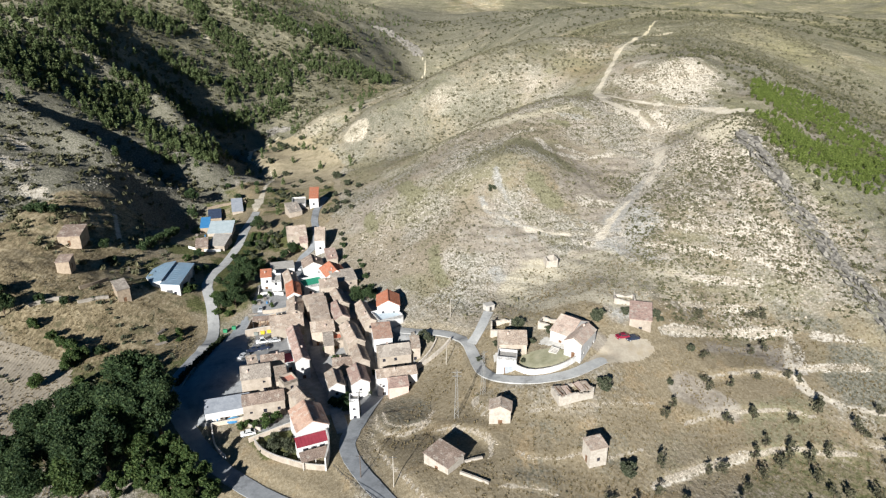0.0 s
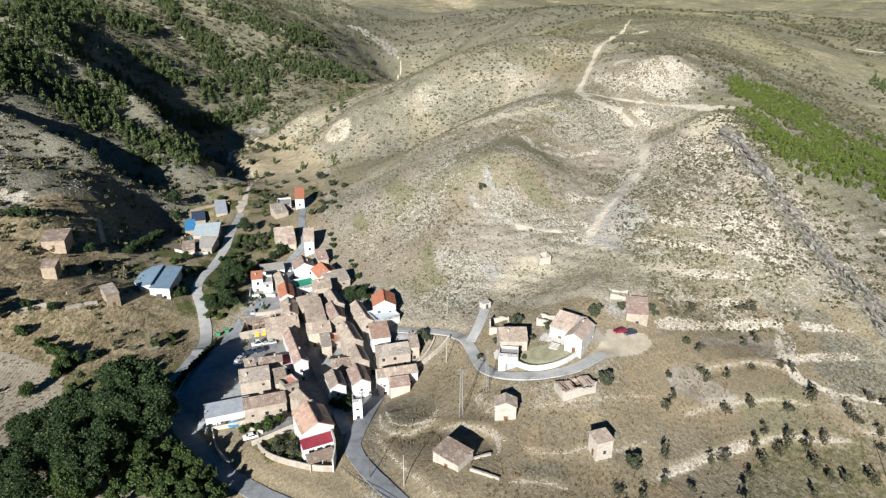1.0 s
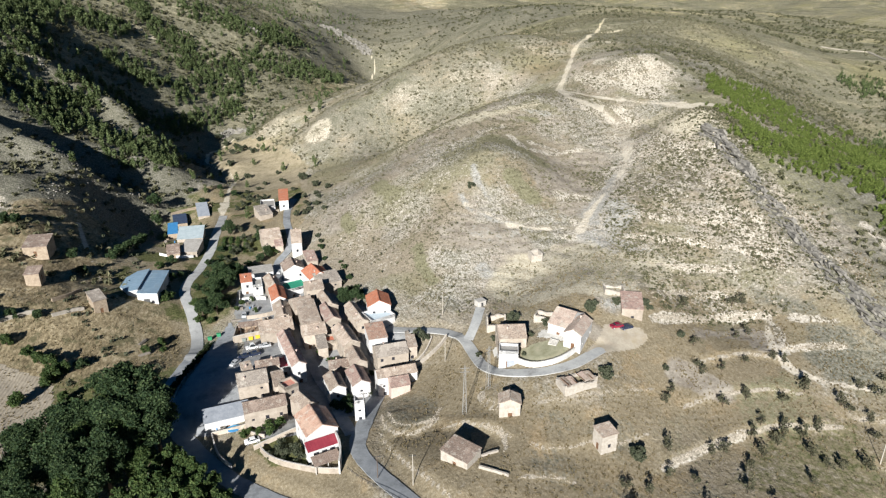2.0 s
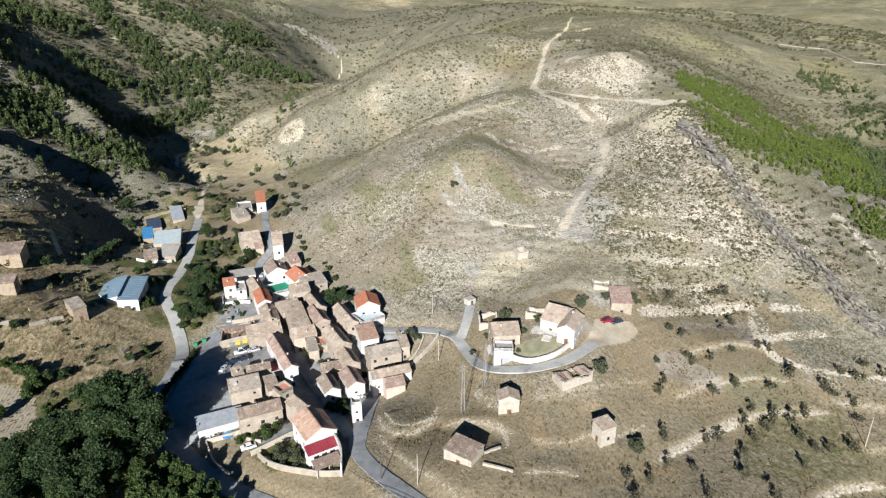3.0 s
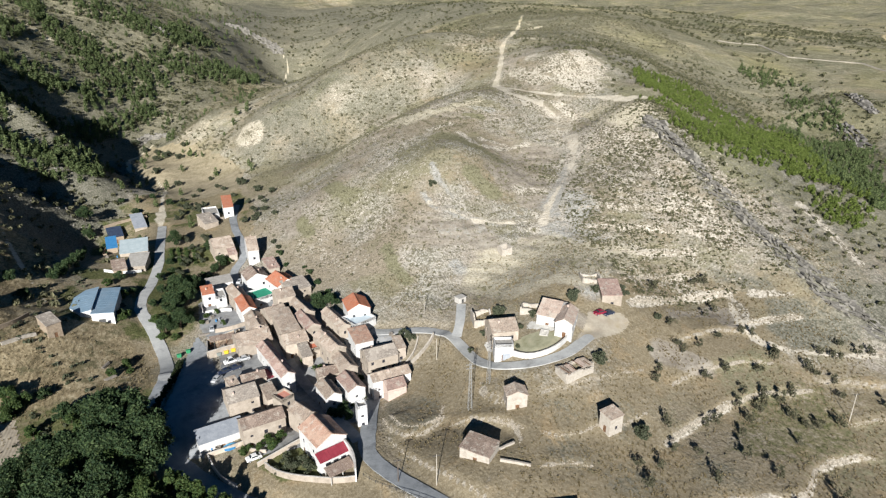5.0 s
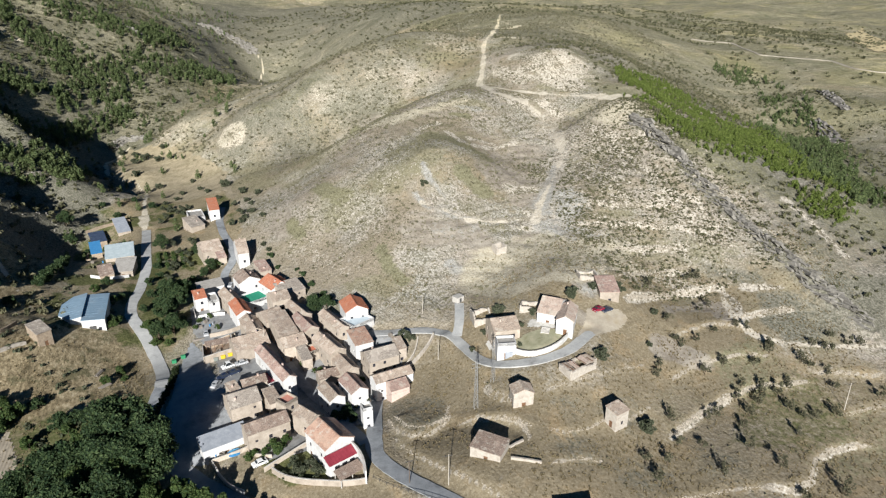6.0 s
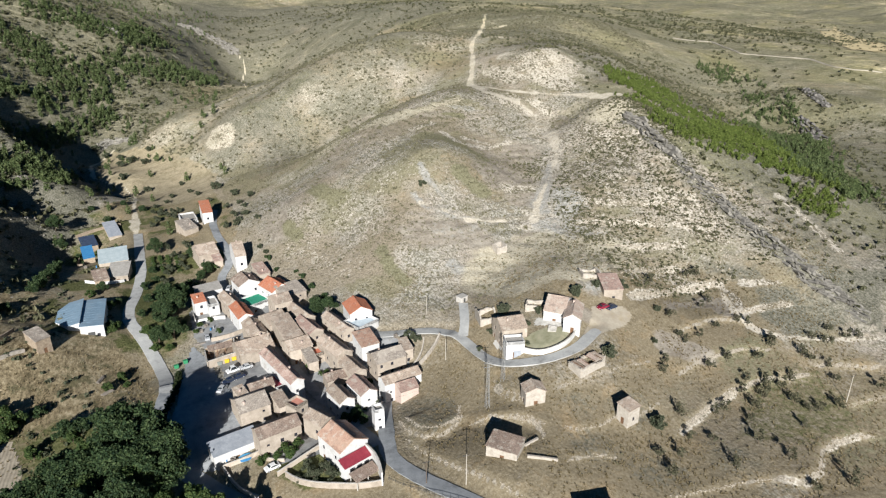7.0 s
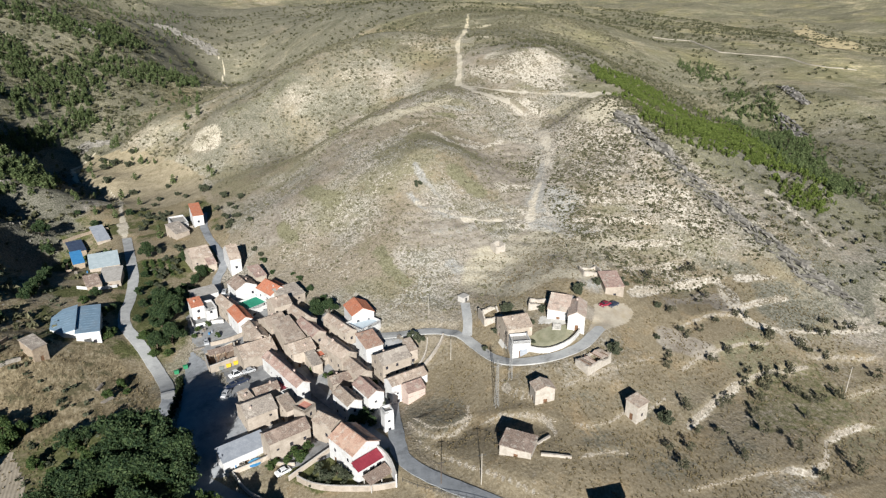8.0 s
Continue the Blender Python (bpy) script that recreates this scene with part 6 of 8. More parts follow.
LEAF = {
    "broad": leaf_material("broad_leaf", (0.017, 0.037, 0.017), (0.042, 0.074, 0.029), (0.092, 0.130, 0.052)),
    "fresh": leaf_material("fresh_leaf", (0.029, 0.056, 0.018), (0.058, 0.096, 0.028), (0.112, 0.150, 0.048)),
    "olive": leaf_material("olive_leaf", (0.041, 0.053, 0.029), (0.078, 0.090, 0.053), (0.139, 0.148, 0.098)),
    "dark": leaf_material("dark_leaf", (0.015, 0.025, 0.010), (0.029, 0.045, 0.016), (0.057, 0.074, 0.029)),
    "pine": leaf_material("pine_needle", (0.048, 0.070, 0.027), (0.096, 0.130, 0.050), (0.155, 0.188, 0.078)),
    "young": leaf_material("young_pine_needle", (0.066, 0.094, 0.018), (0.122, 0.165, 0.036), (0.185, 0.228, 0.06)),
    "scrub": leaf_material("grey_scrub", (0.12, 0.114, 0.068), (0.185, 0.174, 0.108), (0.27, 0.252, 0.168)),
    "heath": leaf_material("dark_heath", (0.061, 0.064, 0.033), (0.112, 0.112, 0.061), (0.195, 0.185, 0.107)),
    "bare": leaf_material("sparse_almond_leaf", (0.055, 0.056, 0.034), (0.095, 0.095, 0.058), (0.15, 0.145, 0.09)),
    "straw": leaf_material("dry_grass_blade", (0.139, 0.111, 0.057), (0.230, 0.184, 0.102), (0.312, 0.262, 0.156)),
}
BARK = mottled("bark", (0.07, 0.05, 0.035), (0.14, 0.11, 0.08), 1.5, relief=0.8)


def leaves(rng, centres, radii, count, size, flat=1.0, loose=0.0):
    """Small folded leaf clumps on the skins of overlapping lobes: verts and quads. loose: share that strays from the skins."""
    centres, radii = np.asarray(centres, float), np.asarray(radii, float)
    pick = rng.choice(len(centres), count, p=radii ** 2 / (radii ** 2).sum())
    v = rng.normal(size=(count, 3))
    v /= np.linalg.norm(v, axis=1, keepdims=True)
    stray = rng.uniform(0, 1, count) < loose
    p = centres[pick] + v * (radii[pick] * np.where(stray, rng.uniform(0.4, 1.4, count), rng.uniform(0.72, 1.06, count)))[:, None] * np.array([1, 1, flat])
    nrm = v + rng.normal(size=(count, 3)) * (0.55 + 0.5 * (loose > 0))
    nrm /= np.linalg.norm(nrm, axis=1, keepdims=True)
    a = np.cross(nrm, rng.normal(size=(count, 3)))
    a /= np.linalg.norm(a, axis=1, keepdims=True)
    b_ = np.cross(nrm, a)
    s = (size * rng.uniform(0.5, 1.5, count))[:, None]
    verts = np.stack([p - a * s * 0.6, p - b_ * s * 0.35 + nrm * s * 0.22, p + a * s * 0.6, p + b_ * s * 0.35 + nrm * s * 0.22], 1).reshape(-1, 3)
    return verts, np.arange(count * 4).reshape(-1, 4)


def limb(bm, a, b_, r0, r1, sides=6):
    a, b_ = Vector(a), Vector(b_)
    d = (b_ - a).normalized()
    u = d.orthogonal().normalized()
    w = d.cross(u)
    rings = []
    for p, r in ((a, r0), (a.lerp(b_, 0.5) + u * r0 * 0.4, (r0 + r1) / 2), (b_, r1)):
        rings.append([bm.verts.new(p + (u * math.cos(6.2832 * i / sides) + w * math.sin(6.2832 * i / sides)) * r) for i in range(sides)])
    for q0, q1 in zip(rings, rings[1:]):
        for i in range(sides):
            bm.faces.new([q0[i], q0[(i + 1) % sides], q1[(i + 1) % sides], q1[i]])
    bm.faces.new(rings[-1])


def tree(name, label, leaf, tall, wide, bole, count, size, seed, narrow=1.0, category="tree"):
    """A tapered trunk with limbs and a lumpy crown of small leaf clumps, on the origin."""
    rng = np.random.default_rng(seed)
    root = tagged(new(name), label, category)
    lobes, radii = [], []
    n = 46 if tall > 12 else 24 if tall > 5 else 13
    lop = rng.uniform(0.65, 1.25, 7)      # how far each side of the crown reaches out
    for i in range(n):
        a, u = rng.uniform(0, 6.283), rng.uniform(0, 1) ** 0.85
        zz = bole + (tall - bole) * (0.12 + 0.80 * u)
        reach = np.interp(a, np.arange(8) * 0.8976, np.append(lop, lop[0]))
        out = wide * 0.85 * math.sin(math.pi * (0.14 + 0.72 * u)) ** 0.8 * rng.uniform(0.35, 1.0) * narrow * reach
        lobes.append((math.cos(a) * out, math.sin(a) * out, zz + rng.normal(0, 0.03) * tall))
        radii.append(min(wide * rng.uniform(0.16, 0.36), (tall - bole) * 0.28))
    bm = bmesh.new()
    r = max(0.06, tall * 0.018)
    limb(bm, (0, 0, -0.6), (0.1 * wide * 0.2, 0, bole + 0.25 * (tall - bole)), r * 1.4, r * 0.7, 8)
    for c in lobes[:6]:
        limb(bm, (0, 0, bole * rng.uniform(0.6, 1.0)), tuple(0.85 * v if k < 2 else v for k, v in enumerate(c)), r * 0.55, r * 0.15, 5)
    part("trunk", bm, BARK, root)
    v, q = leaves(rng, lobes, radii, int(count * 1.25), size, 0.85, 0.3)
    me = mesh_from("crown", v, q, False)
    me.materials.append(LEAF[leaf])
    part("crown", me, None, root)
    return root


def plant(proto, spots, group="", sink=0.1):
    """Copies of a tree at (x, y, scale); the first spot takes the tree itself."""
    for i, (x, y, s) in enumerate(spots):
        m_ = pose(x, y, ground_z(x, y) - sink, 0, 0, (x * 37 + y * 91) % 360) @ Matrix.Diagonal((s, s, s * (0.9 + 0.2 * ((x * 7 + y) % 1)), 1))
        if i == 0:
            proto.matrix_world = m_
            if group:
                tagged(proto, group=group)
        else:
            c = copy_thing(proto, m_)
            c.scale = (s, s, s * (0.9 + 0.2 * ((x * 7 + y) % 1)))


GROVE = "tall trees beside the square"
plant(tree("broadleaf_tree", "tall dark green broadleaf tree casting shade on the square", "broad", 21, 6.0, 5, 11500, 0.5, 1), [(-101, 150, 1.15), (-83, 149, 1.15), (-88, 138, 1.05), (-80, 153, 1.15), (-88, 159, 1.35), (-110, 146, 1.0), (-92, 133, 1.0), (-87, 153, 0.95)], GROVE)
plant(tree("broadleaf_tree", "tall spreading green broadleaf tree in a grove", "broad", 20, 6.6, 4, 12500, 0.5, 2), [(-91, 151, 1.2), (-99, 139, 1.1), (-103, 126, 0.95), (-108, 133, 0.95), (-71, 131, 0.42)], GROVE)
plant(tree("broadleaf_tree", "mid-green broadleaf tree at the edge of a grove", "fresh", 15, 5.2, 3, 8500, 0.46, 3), [(-95, 145, 1.3), (-86, 145, 1.35), (-82, 143, 0.9), (-62, 125, 0.55), (-94, 130, 1.1), (-104, 156, 0.9), (-75, 140, 0.45)], GROVE)
plant(tree("broadleaf_tree", "young bright green tree at the foot of the grove", "fresh", 9, 3.6, 1.2, 2600, 0.55, 40), [(-77.4, 133.9, 0.75), (-70.6, 135.5, 0.84), (-92.4, 132.9, 1.11), (-106.1, 133.9, 0.8), (-83, 131.6, 0.89), (-67.8, 137.8, 0.98), (-74, 143.4, 1.15), (-68.9, 138.5, 1.0925), (-62.9, 133.1, 1.035), (-77.1, 135.3, 1.265), (-69.7, 130.3, 1.15), (-57.7, 128, 0.92), (-64.1, 128.2, 0.9775)], GROVE)
plant(tree("poplar_tree", "slender dark green poplar beside a ploughed field", "dark", 17, 3.0, 2, 2600, 0.6, 4, 0.8), [(-114, 147, 1.0), (-117, 141, 0.8)])
plant(tree("bush", "bright green leafy bush by the grove", "fresh", 4.2, 2.8, 0.4, 900, 0.5, 5, category="bush"),
      [(-60, 124, 1.0), (-54, 122, 0.9), (-68, 122, 1.1), (-47, 117, 1.0), (-110, 172, 1.2), (-104, 176, 1.1), (-96, 178, 1.2), (-92, 172, 1.1), (-100, 166, 1.3), (-116, 178, 1.1), (-107, 182, 0.9), (-90, 164, 1.1), (-97, 158, 1.3), (-107, 160, 1.3), (-124, 186, 1.0), (-129, 177, 1.2)], "bushes round the grove")
plant(tree("walnut_tree", "dense dark green tree beside the valley lane", "broad", 8.5, 4.2, 1.6, 4200, 0.4, 6), [(-81.7, 250, 1.15), (-85.9, 257, 1.1), (-81.0, 263, 0.95), (-86, 243, 1.1), (-82.5, 233, 1.0), (-87.5, 231, 0.9), (-93.4, 310.8, 0.8), (-71.4, 287, 0.75), (-32.7, 223.5, 0.78), (-28.2, 222.6, 0.72), (-74, 282, 0.62), (-77.9, 304, 0.6)], "valley trees")
plant(tree("shrub", "bright green shrub on the valley floor", "fresh", 3.6, 2.6, 0.4, 800, 0.45, 7, category="bush"), [(-88.6, 234, 1.1), (-92.2, 238.4, 1.0), (-86.3, 236.5, 1.0), (-89, 229, 0.8), (-122, 333.7, 0.9), (-103.5, 238.5, 0.9), (-102, 241.5, 0.8), (-105.9, 257, 0.9), (-114, 268, 0.9), (-68.4, 290, 0.9), (-84, 228, 0.7)], "valley shrubs")
plant(tree("olive_tree", "small grey-green olive tree in a dry plot", "olive", 3.4, 2.0, 0.9, 700, 0.4, 8),
      [(-99.8, 377, 1.0), (-96.2, 373.5, 1.0), (-92.5, 369.4, 1.0), (-89.7, 371.8, 1.1), (-86.8, 374, 1.0), (-97.2, 363, 1.1), (-84, 342.5, 1.2), (-99, 355.4, 1.0), (-61, 354.3, 1.0), (-57.8, 335.6, 1.2), (-62.2, 324, 1.0), (-57.8, 322.8, 1.0), (-88, 289, 1.0), (-88.6, 280.6, 1.0), (-86.7, 291.8, 1.1), (-89.5, 274.6, 1.0), (-82.8, 297, 0.9), (-80.5, 293, 0.9), (-85.8, 305, 1.0), (-82, 302, 1.1), (-89.3, 313, 1.2), (-80.6, 313, 1.1)], "olive trees on the valley floor")
plant(tree("round_bush", "rounded green bush on the dry hillside", "olive", 3.0, 2.3, 0.3, 800, 0.4, 9, category="bush"),
      [(24.1, 183.5, 1.05), (47.2, 178.5, 1.1), (57.0, 181, 0.8), (32.5, 174.5, 0.8), (44.4, 150.6, 1.15), (45.4, 126.4, 1.15), (66.6, 182, 0.75), (67, 179.6, 0.6), (11, 171.4, 0.5), (74.6, 170.6, 0.6), (-5.9, 191.5, 1.0), (-4.6, 189, 0.75), (20.5, 266, 0.9), (63.6, 156.7, 0.5)], "hillside bushes")
plant(tree("round_bush", "dark green bush at the foot of the hill", "broad", 2.6, 1.8, 0.3, 600, 0.4, 10, category="bush"), [(-34, 253, 0.9), (-31.7, 243, 0.85), (-28.5, 233, 0.85), (-45.6, 277.7, 1.0), (-43.5, 266.7, 0.7), (-26.5, 229, 0.7), (-36, 259, 0.6)], "bushes behind the houses")
plant(tree("garden_shrub", "leafy green garden shrub behind a wall", "fresh", 2.8, 2.0, 0.3, 700, 0.38, 12, category="bush"),
      [(-49.5, 152.9, 1.2), (-73.6, 237.4, 0.8), (-70.4, 238.8, 0.7), (-75, 233.6, 0.7), (-67.4, 229.5, 0.7), (-34.4, 189.5, 0.6), (-36.6, 189.2, 0.6), (-47.3, 155.7, 1.1), (-51.2, 155.5, 1.0), (-53, 154.2, 0.9), (-57.9, 154, 0.8), (-56, 155.4, 0.7), (-39.8, 193.4, 0.8), (-37.6, 193.2, 0.7)], "garden shrubs")
plant(tree("garden_shrub", "grey-green garden shrub in a walled plot", "olive", 2.8, 2.1, 0.3, 700, 0.38, 13, category="bush"), [(-44.7, 142.3, 1.1), (-42.5, 143.4, 1.0), (-40.4, 140.2, 1.0), (-46.3, 146, 0.9), (-48.6, 143.6, 0.6), (-27.2, 169.6, 0.8), (-22.8, 170.6, 0.6)], "garden shrubs")
plant(tree("meadow_bush", "green bush on the dry meadow", "olive", 3.6, 3.2, 0.2, 900, 0.55, 14, category="bush"),
      [(-124.7, 458.6, 1.1), (-107.8, 433, 0.9), (-66.8, 396.5, 1.1), (-57, 372, 1.0), (-70.5, 378, 0.6), (-87.6, 434, 0.6), (-92, 408.6, 0.6), (-94, 396, 0.6), (-100, 389, 0.6), (-77, 398.5, 0.6), (-122, 498.5, 1.2), (-112.7, 486.6, 1.0), (-129.5, 493, 1.0), (-132.8, 524, 1.0), (-51.8, 332.8, 0.6), (-47, 319, 0.6), (-56, 327, 0.6), (-111, 507, 0.9), (-154.8, 559, 1.2), (-145, 544, 1.1), (-82, 410.6, 0.6)], "meadow bushes")
plant(tree("hedge_bush", "dark clipped hedge bush along the road", "dark", 1.5, 1.3, 0.15, 420, 0.3, 15, category="bush"), [(-80.6 - 0.12 * k + 1.2 * math.sin(k * 0.25), 210 - 1.9 * k, 0.9 + 0.25 * ((k * 0.618) % 1)) for k in range(19)], "hedge between road and square")
plant(tree("bush", "dense green bush on the valley floor", "broad", 3.0, 2.2, 0.3, 700, 0.42, 16, category="bush"), [(-94, 292, 1.0), (-92, 284, 0.9), (-95.5, 276, 1.0), (-91, 270, 0.8), (-93.5, 264, 1.0), (-90, 256, 1.1), (-94.6, 250, 0.9), (-76, 274, 1.1), (-79, 279, 1.0), (-74, 268, 0.9), (-82, 272, 0.9), (-84, 243, 1.0), (-80, 240, 0.9), (-87, 246, 1.1), (-108, 246, 1.0), (-104, 262, 0.9), (-118, 322, 1.0), (-112, 330, 0.9), (-131, 338, 1.1), (-126, 326, 1.0), (-106, 384, 1.2), (-116, 392, 1.0), (-122, 372, 1.3), (-130, 380, 1.1)], "valley bushes")
plant(tree("bush", "large green bush in dry golden grass", "fresh", 4.0, 3.0, 0.3, 1100, 0.5, 31, category="bush"), [(-125.7, 192.7, 1.2), (-130.3, 194.5, 1.0), (-123.8, 188.3, 1.1), (-134.2, 196.9, 0.8), (-121.7, 191.6, 1.0), (-141.5, 199.1, 0.9), (-98, 212.8, 0.7), (-101.1, 206.5, 0.7), (-96, 209, 0.5)], "bushes in the dry field")
plant(tree("bush", "dark tangled bush in the dry field", "broad", 3.4, 2.8, 0.3, 1000, 0.45, 32, category="bush"), [(-109.7, 185.8, 1.2), (-105.6, 187.2, 1.1), (-100.2, 188.2, 1.2), (-95.1, 185.2, 1.0), (-100.2, 177.5, 1.2), (-117.7, 195.3, 0.9), (-136.8, 211.8, 0.8), (-143.9, 209.1, 0.9), (-171.8, 265.9, 1.3), (-177, 267.1, 1.2), (-167.9, 267.5, 1.1), (-132.5, 269, 1.2), (-131.9, 275, 1.2), (-131.3, 283.5, 1.2), (-131, 292.8, 1.2), (-131.2, 300.2, 1.1), (-143.8, 258.1, 1.1), (-137.7, 250.1, 1.0)], "bushes in the dry field")
plant(tree("fig_tree", "dark rounded tree above the ploughed field", "broad", 7.5, 4.0, 1.5, 2200, 0.5, 33), [(-151.5, 201, 1.1), (-157, 206, 1.0), (-103.9, 240.5, 0.5), (-110.6, 273.3, 0.6), (-142.3, 353.6, 1.0), (-139, 344, 0.8)], "trees west of the lane")
plant(tree("ivy_bush", "dark green bush in a shaded pit below the houses", "broad", 3.0, 2.2, 0.3, 800, 0.4, 34, category="bush"), [(-31.6, 163.5, 1.0), (-29.2, 164.6, 1.0), (-28.4, 161.5, 0.9), (-29.8, 167.2, 0.9), (-33.4, 165, 0.8), (-22.1, 180.9, 0.6)], "bushes in the pit")
plant(tree("vine_row_bush", "low green crop plant in a valley plot", "fresh", 1.6, 1.1, 0.2, 320, 0.3, 35, category="bush"), [(-95 + 3.3 * r + 0.35 * k, 306 - 2.6 * k, 0.85 + 0.3 * ((k * 0.618 + r * 0.37) % 1)) for r in range(4) for k in range(6)], "crop rows by the lane")
plant(tree("hedge_bush", "green bush at the foot of the hill behind houses", "olive", 2.6, 2.0, 0.3, 650, 0.38, 36, category="bush"), [(-48.2, 360.3, 1.2), (-52.4, 347, 1.0), (-54.4, 354.9, 1.1), (-56, 329, 0.9), (-53.3, 334.2, 0.9), (-96.4, 377.6, 1.1), (-88.4, 365.6, 1.0), (-46.2, 283.3, 0.8), (-48.5, 290.4, 0.8), (-34.4, 240.1, 0.9), (-31.3, 233.5, 0.9), (-28.2, 229.3, 0.8), (-38.8, 247.9, 0.8), (24, 169.5, 0.7), (26.8, 171, 0.7), (42.6, 170.5, 0.7), (44.4, 172.8, 0.7), (23, 163, 0.5), (36.4, 165.8, 0.4), (16.5, 176, 0.7)], "bushes at the hill foot")
ALMONDS = [(62.2, 148.6), (59.4, 144.9), (74, 157.9), (81, 156.5), (74.6, 155.4), (89.9, 159.7), (101.1, 157.8), (99.1, 160.3), (75.9, 144.4), (83.3, 145.9), (101.1, 146.8), (92.5, 143.3), (102.9, 149.7), (117.8, 147.1), (121, 143.9), (78.8, 133.9), (84.3, 130.6), (90.8, 125.9), (91.7, 132), (109, 142), (92.7, 121.7), (85.5, 116.7), (72.8, 122.8), (78.2, 127.1), (114.1, 136.2), (96.3, 121.5), (102.8, 121.1), (65.2, 128.4), (69.1, 129.3), (56.2, 118.6)]
ALMONDS += [(50.4, 120.6), (53.2, 129), (38.2, 116.9), (43.4, 115.1), (54.6, 108.5), (37, 109.8), (70.6, 106.3), (97.5, 134.5), (110.4, 139.7), (82.6, 136.5), (87.9, 134.4), (76.9, 166.8), (93.2, 171.7), (98.2, 174.4), (100.2, 188.5), (103.6, 188.1), (81.9, 186), (126.3, 148.6), (129.7, 144.4), (133.9, 143.8), (111.7, 130.7), (121.7, 124.2), (81.5, 97.2), (68.9, 97.3), (67.3, 114.4)]
for k, label in ((0, "small dark sparse almond tree on a terrace"), (1, "thin half-bare almond tree in dry grass"), (2, "small leaning almond tree on stony ground")):
    plant(tree("almond_tree", label, "bare", 3.3 - 0.3 * k, 1.5, 0.9, 190, 0.3, 20 + k), [(x, y, 1.0 + 0.5 * ((x * 3.7 + y * 1.3) % 1)) for x, y in ALMONDS[k::3]], "almond trees on the terraces")


# ---- what nobody could count: scrub, woods, stones, grass ----
def scattered(name, protos, spots, scales, mat, label, category, squash=1.0, lean=0.0, seed=0, smooth=False):
    """Many small copies of a few shapes joined into one mesh, standing on the land."""
    rng = np.random.default_rng(seed)
    spots = np.asarray(spots)
    z = lie(spots[:, 0], spots[:, 1])
    kinds = rng.integers(0, len(protos), len(spots))
    V, Q, base = [], [], 0
    for k, (pv, pq) in enumerate(protos):
        sel = np.where(kinds == k)[0]
        n = len(sel)
        a = rng.uniform(0, 6.283, n)
        ca, sa = np.cos(a)[:, None], np.sin(a)[:, None]
        s = np.asarray(scales)[sel][:, None]
        x = (pv[:, 0] * ca - pv[:, 1] * sa) * s + spots[sel, 0][:, None]
        y = (pv[:, 0] * sa + pv[:, 1] * ca) * s + spots[sel, 1][:, None]
        h = pv[:, 2] * s * squash * rng.uniform(0.8, 1.25, (n, 1)) + z[sel][:, None]
        V.append(np.stack([x, y, h], -1).reshape(-1, 3))
        Q.append((pq[None] + (np.arange(n) * len(pv))[:, None, None] + base).reshape(-1, pq.shape[1]))
        base += n * len(pv)
    me = mesh_from(name, np.concatenate(V), np.concatenate(Q), smooth)
    me.materials.append(mat)
    return tagged(new(name, me), label, category, kind="stuff")


def shrub_shape(seed, count=12, size=0.62, flat=0.7):
    rng = np.random.default_rng(seed)
    lob = [(rng.uniform(-0.35, 0.35), rng.uniform(-0.35, 0.35), 0.35 + rng.uniform(0, 0.2)) for _ in range(4)]
    return leaves(rng, lob, [0.42] * 4, count, size, flat)


def pine_shape(seed, count=66):
    """Unit-high conifer: needle clumps in whorls that thin to a ragged point, and a trunk."""
    rng = np.random.default_rng(seed)
    lob = [(rng.uniform(-0.06, 0.06), rng.uniform(-0.06, 0.06), 0.22 + 0.11 * k) for k in range(7)]
    v, q = leaves(rng, lob, [0.21, 0.22, 0.19, 0.155, 0.12, 0.085, 0.05], count, 0.15, 0.75, 0.2)
    tv = np.array([(0.02 * math.cos(k * 2.09), 0.02 * math.sin(k * 2.09), zz) for zz in (-0.05, 0.5) for k in range(3)])
    tq = np.array([[0, 1, 4, 3], [1, 2, 5, 4], [2, 0, 3, 5]]) + count * 4
    return np.concatenate([v, tv]), np.concatenate([q, tq])


def stone_shape(seed, slab=0.6):
    rng = np.random.default_rng(seed)
    bm = bmesh.new()
    bmesh.ops.create_icosphere(bm, subdivisions=1, radius=0.5)
    for v in bm.verts:
        v.co *= rng.uniform(0.7, 1.25)
        v.co.z *= slab
    v = np.array([tuple(p.co) for p in bm.verts])
    f = np.array([[q.index for q in p.verts] for p in bm.faces])
    bm.free()
    return v, f


def sow(n, x0, x1, y0, y1, weight, seed):
    """Random places in a rectangle, thinned by a weight from 0 to 1."""
    rng = np.random.default_rng(seed)
    x, y = rng.uniform(x0, x1, n), rng.uniform(y0, y1, n)
    keep = rng.uniform(0, 1, n) < weight(x, y)
    return np.stack([x[keep], y[keep]], 1)


def clear_of_roads(x, y, gap=1.0):
    ok = np.ones(x.shape)
    for line, w in ROADS.values():
        ok *= along(x, y, line)[0] > w / 2 + gap
    for line, w in ((TRACK_HILL, 3.5), (TRACK_SIDE, 2.5), (TRACK_BASE, 1.6), (TRACK_UPPER, 2)):
        ok *= along(x, y, line)[0] > w
    return ok


def built(x, y):
    """1 where houses and yards stand."""
    v = edge_of(x, y, [(-70, 270), (-84, 235), (-84, 200), (-70, 155), (-58, 140), (-24, 128), (-6, 160), (-4, 196), (-10, 218), (-30, 240), (-44, 275), (-58, 300)], 1.5)
    return np.maximum(v, edge_of(x, y, [(12, 165), (24, 152), (40, 154), (66, 166), (68, 184), (50, 178), (12, 180)], 1.5))


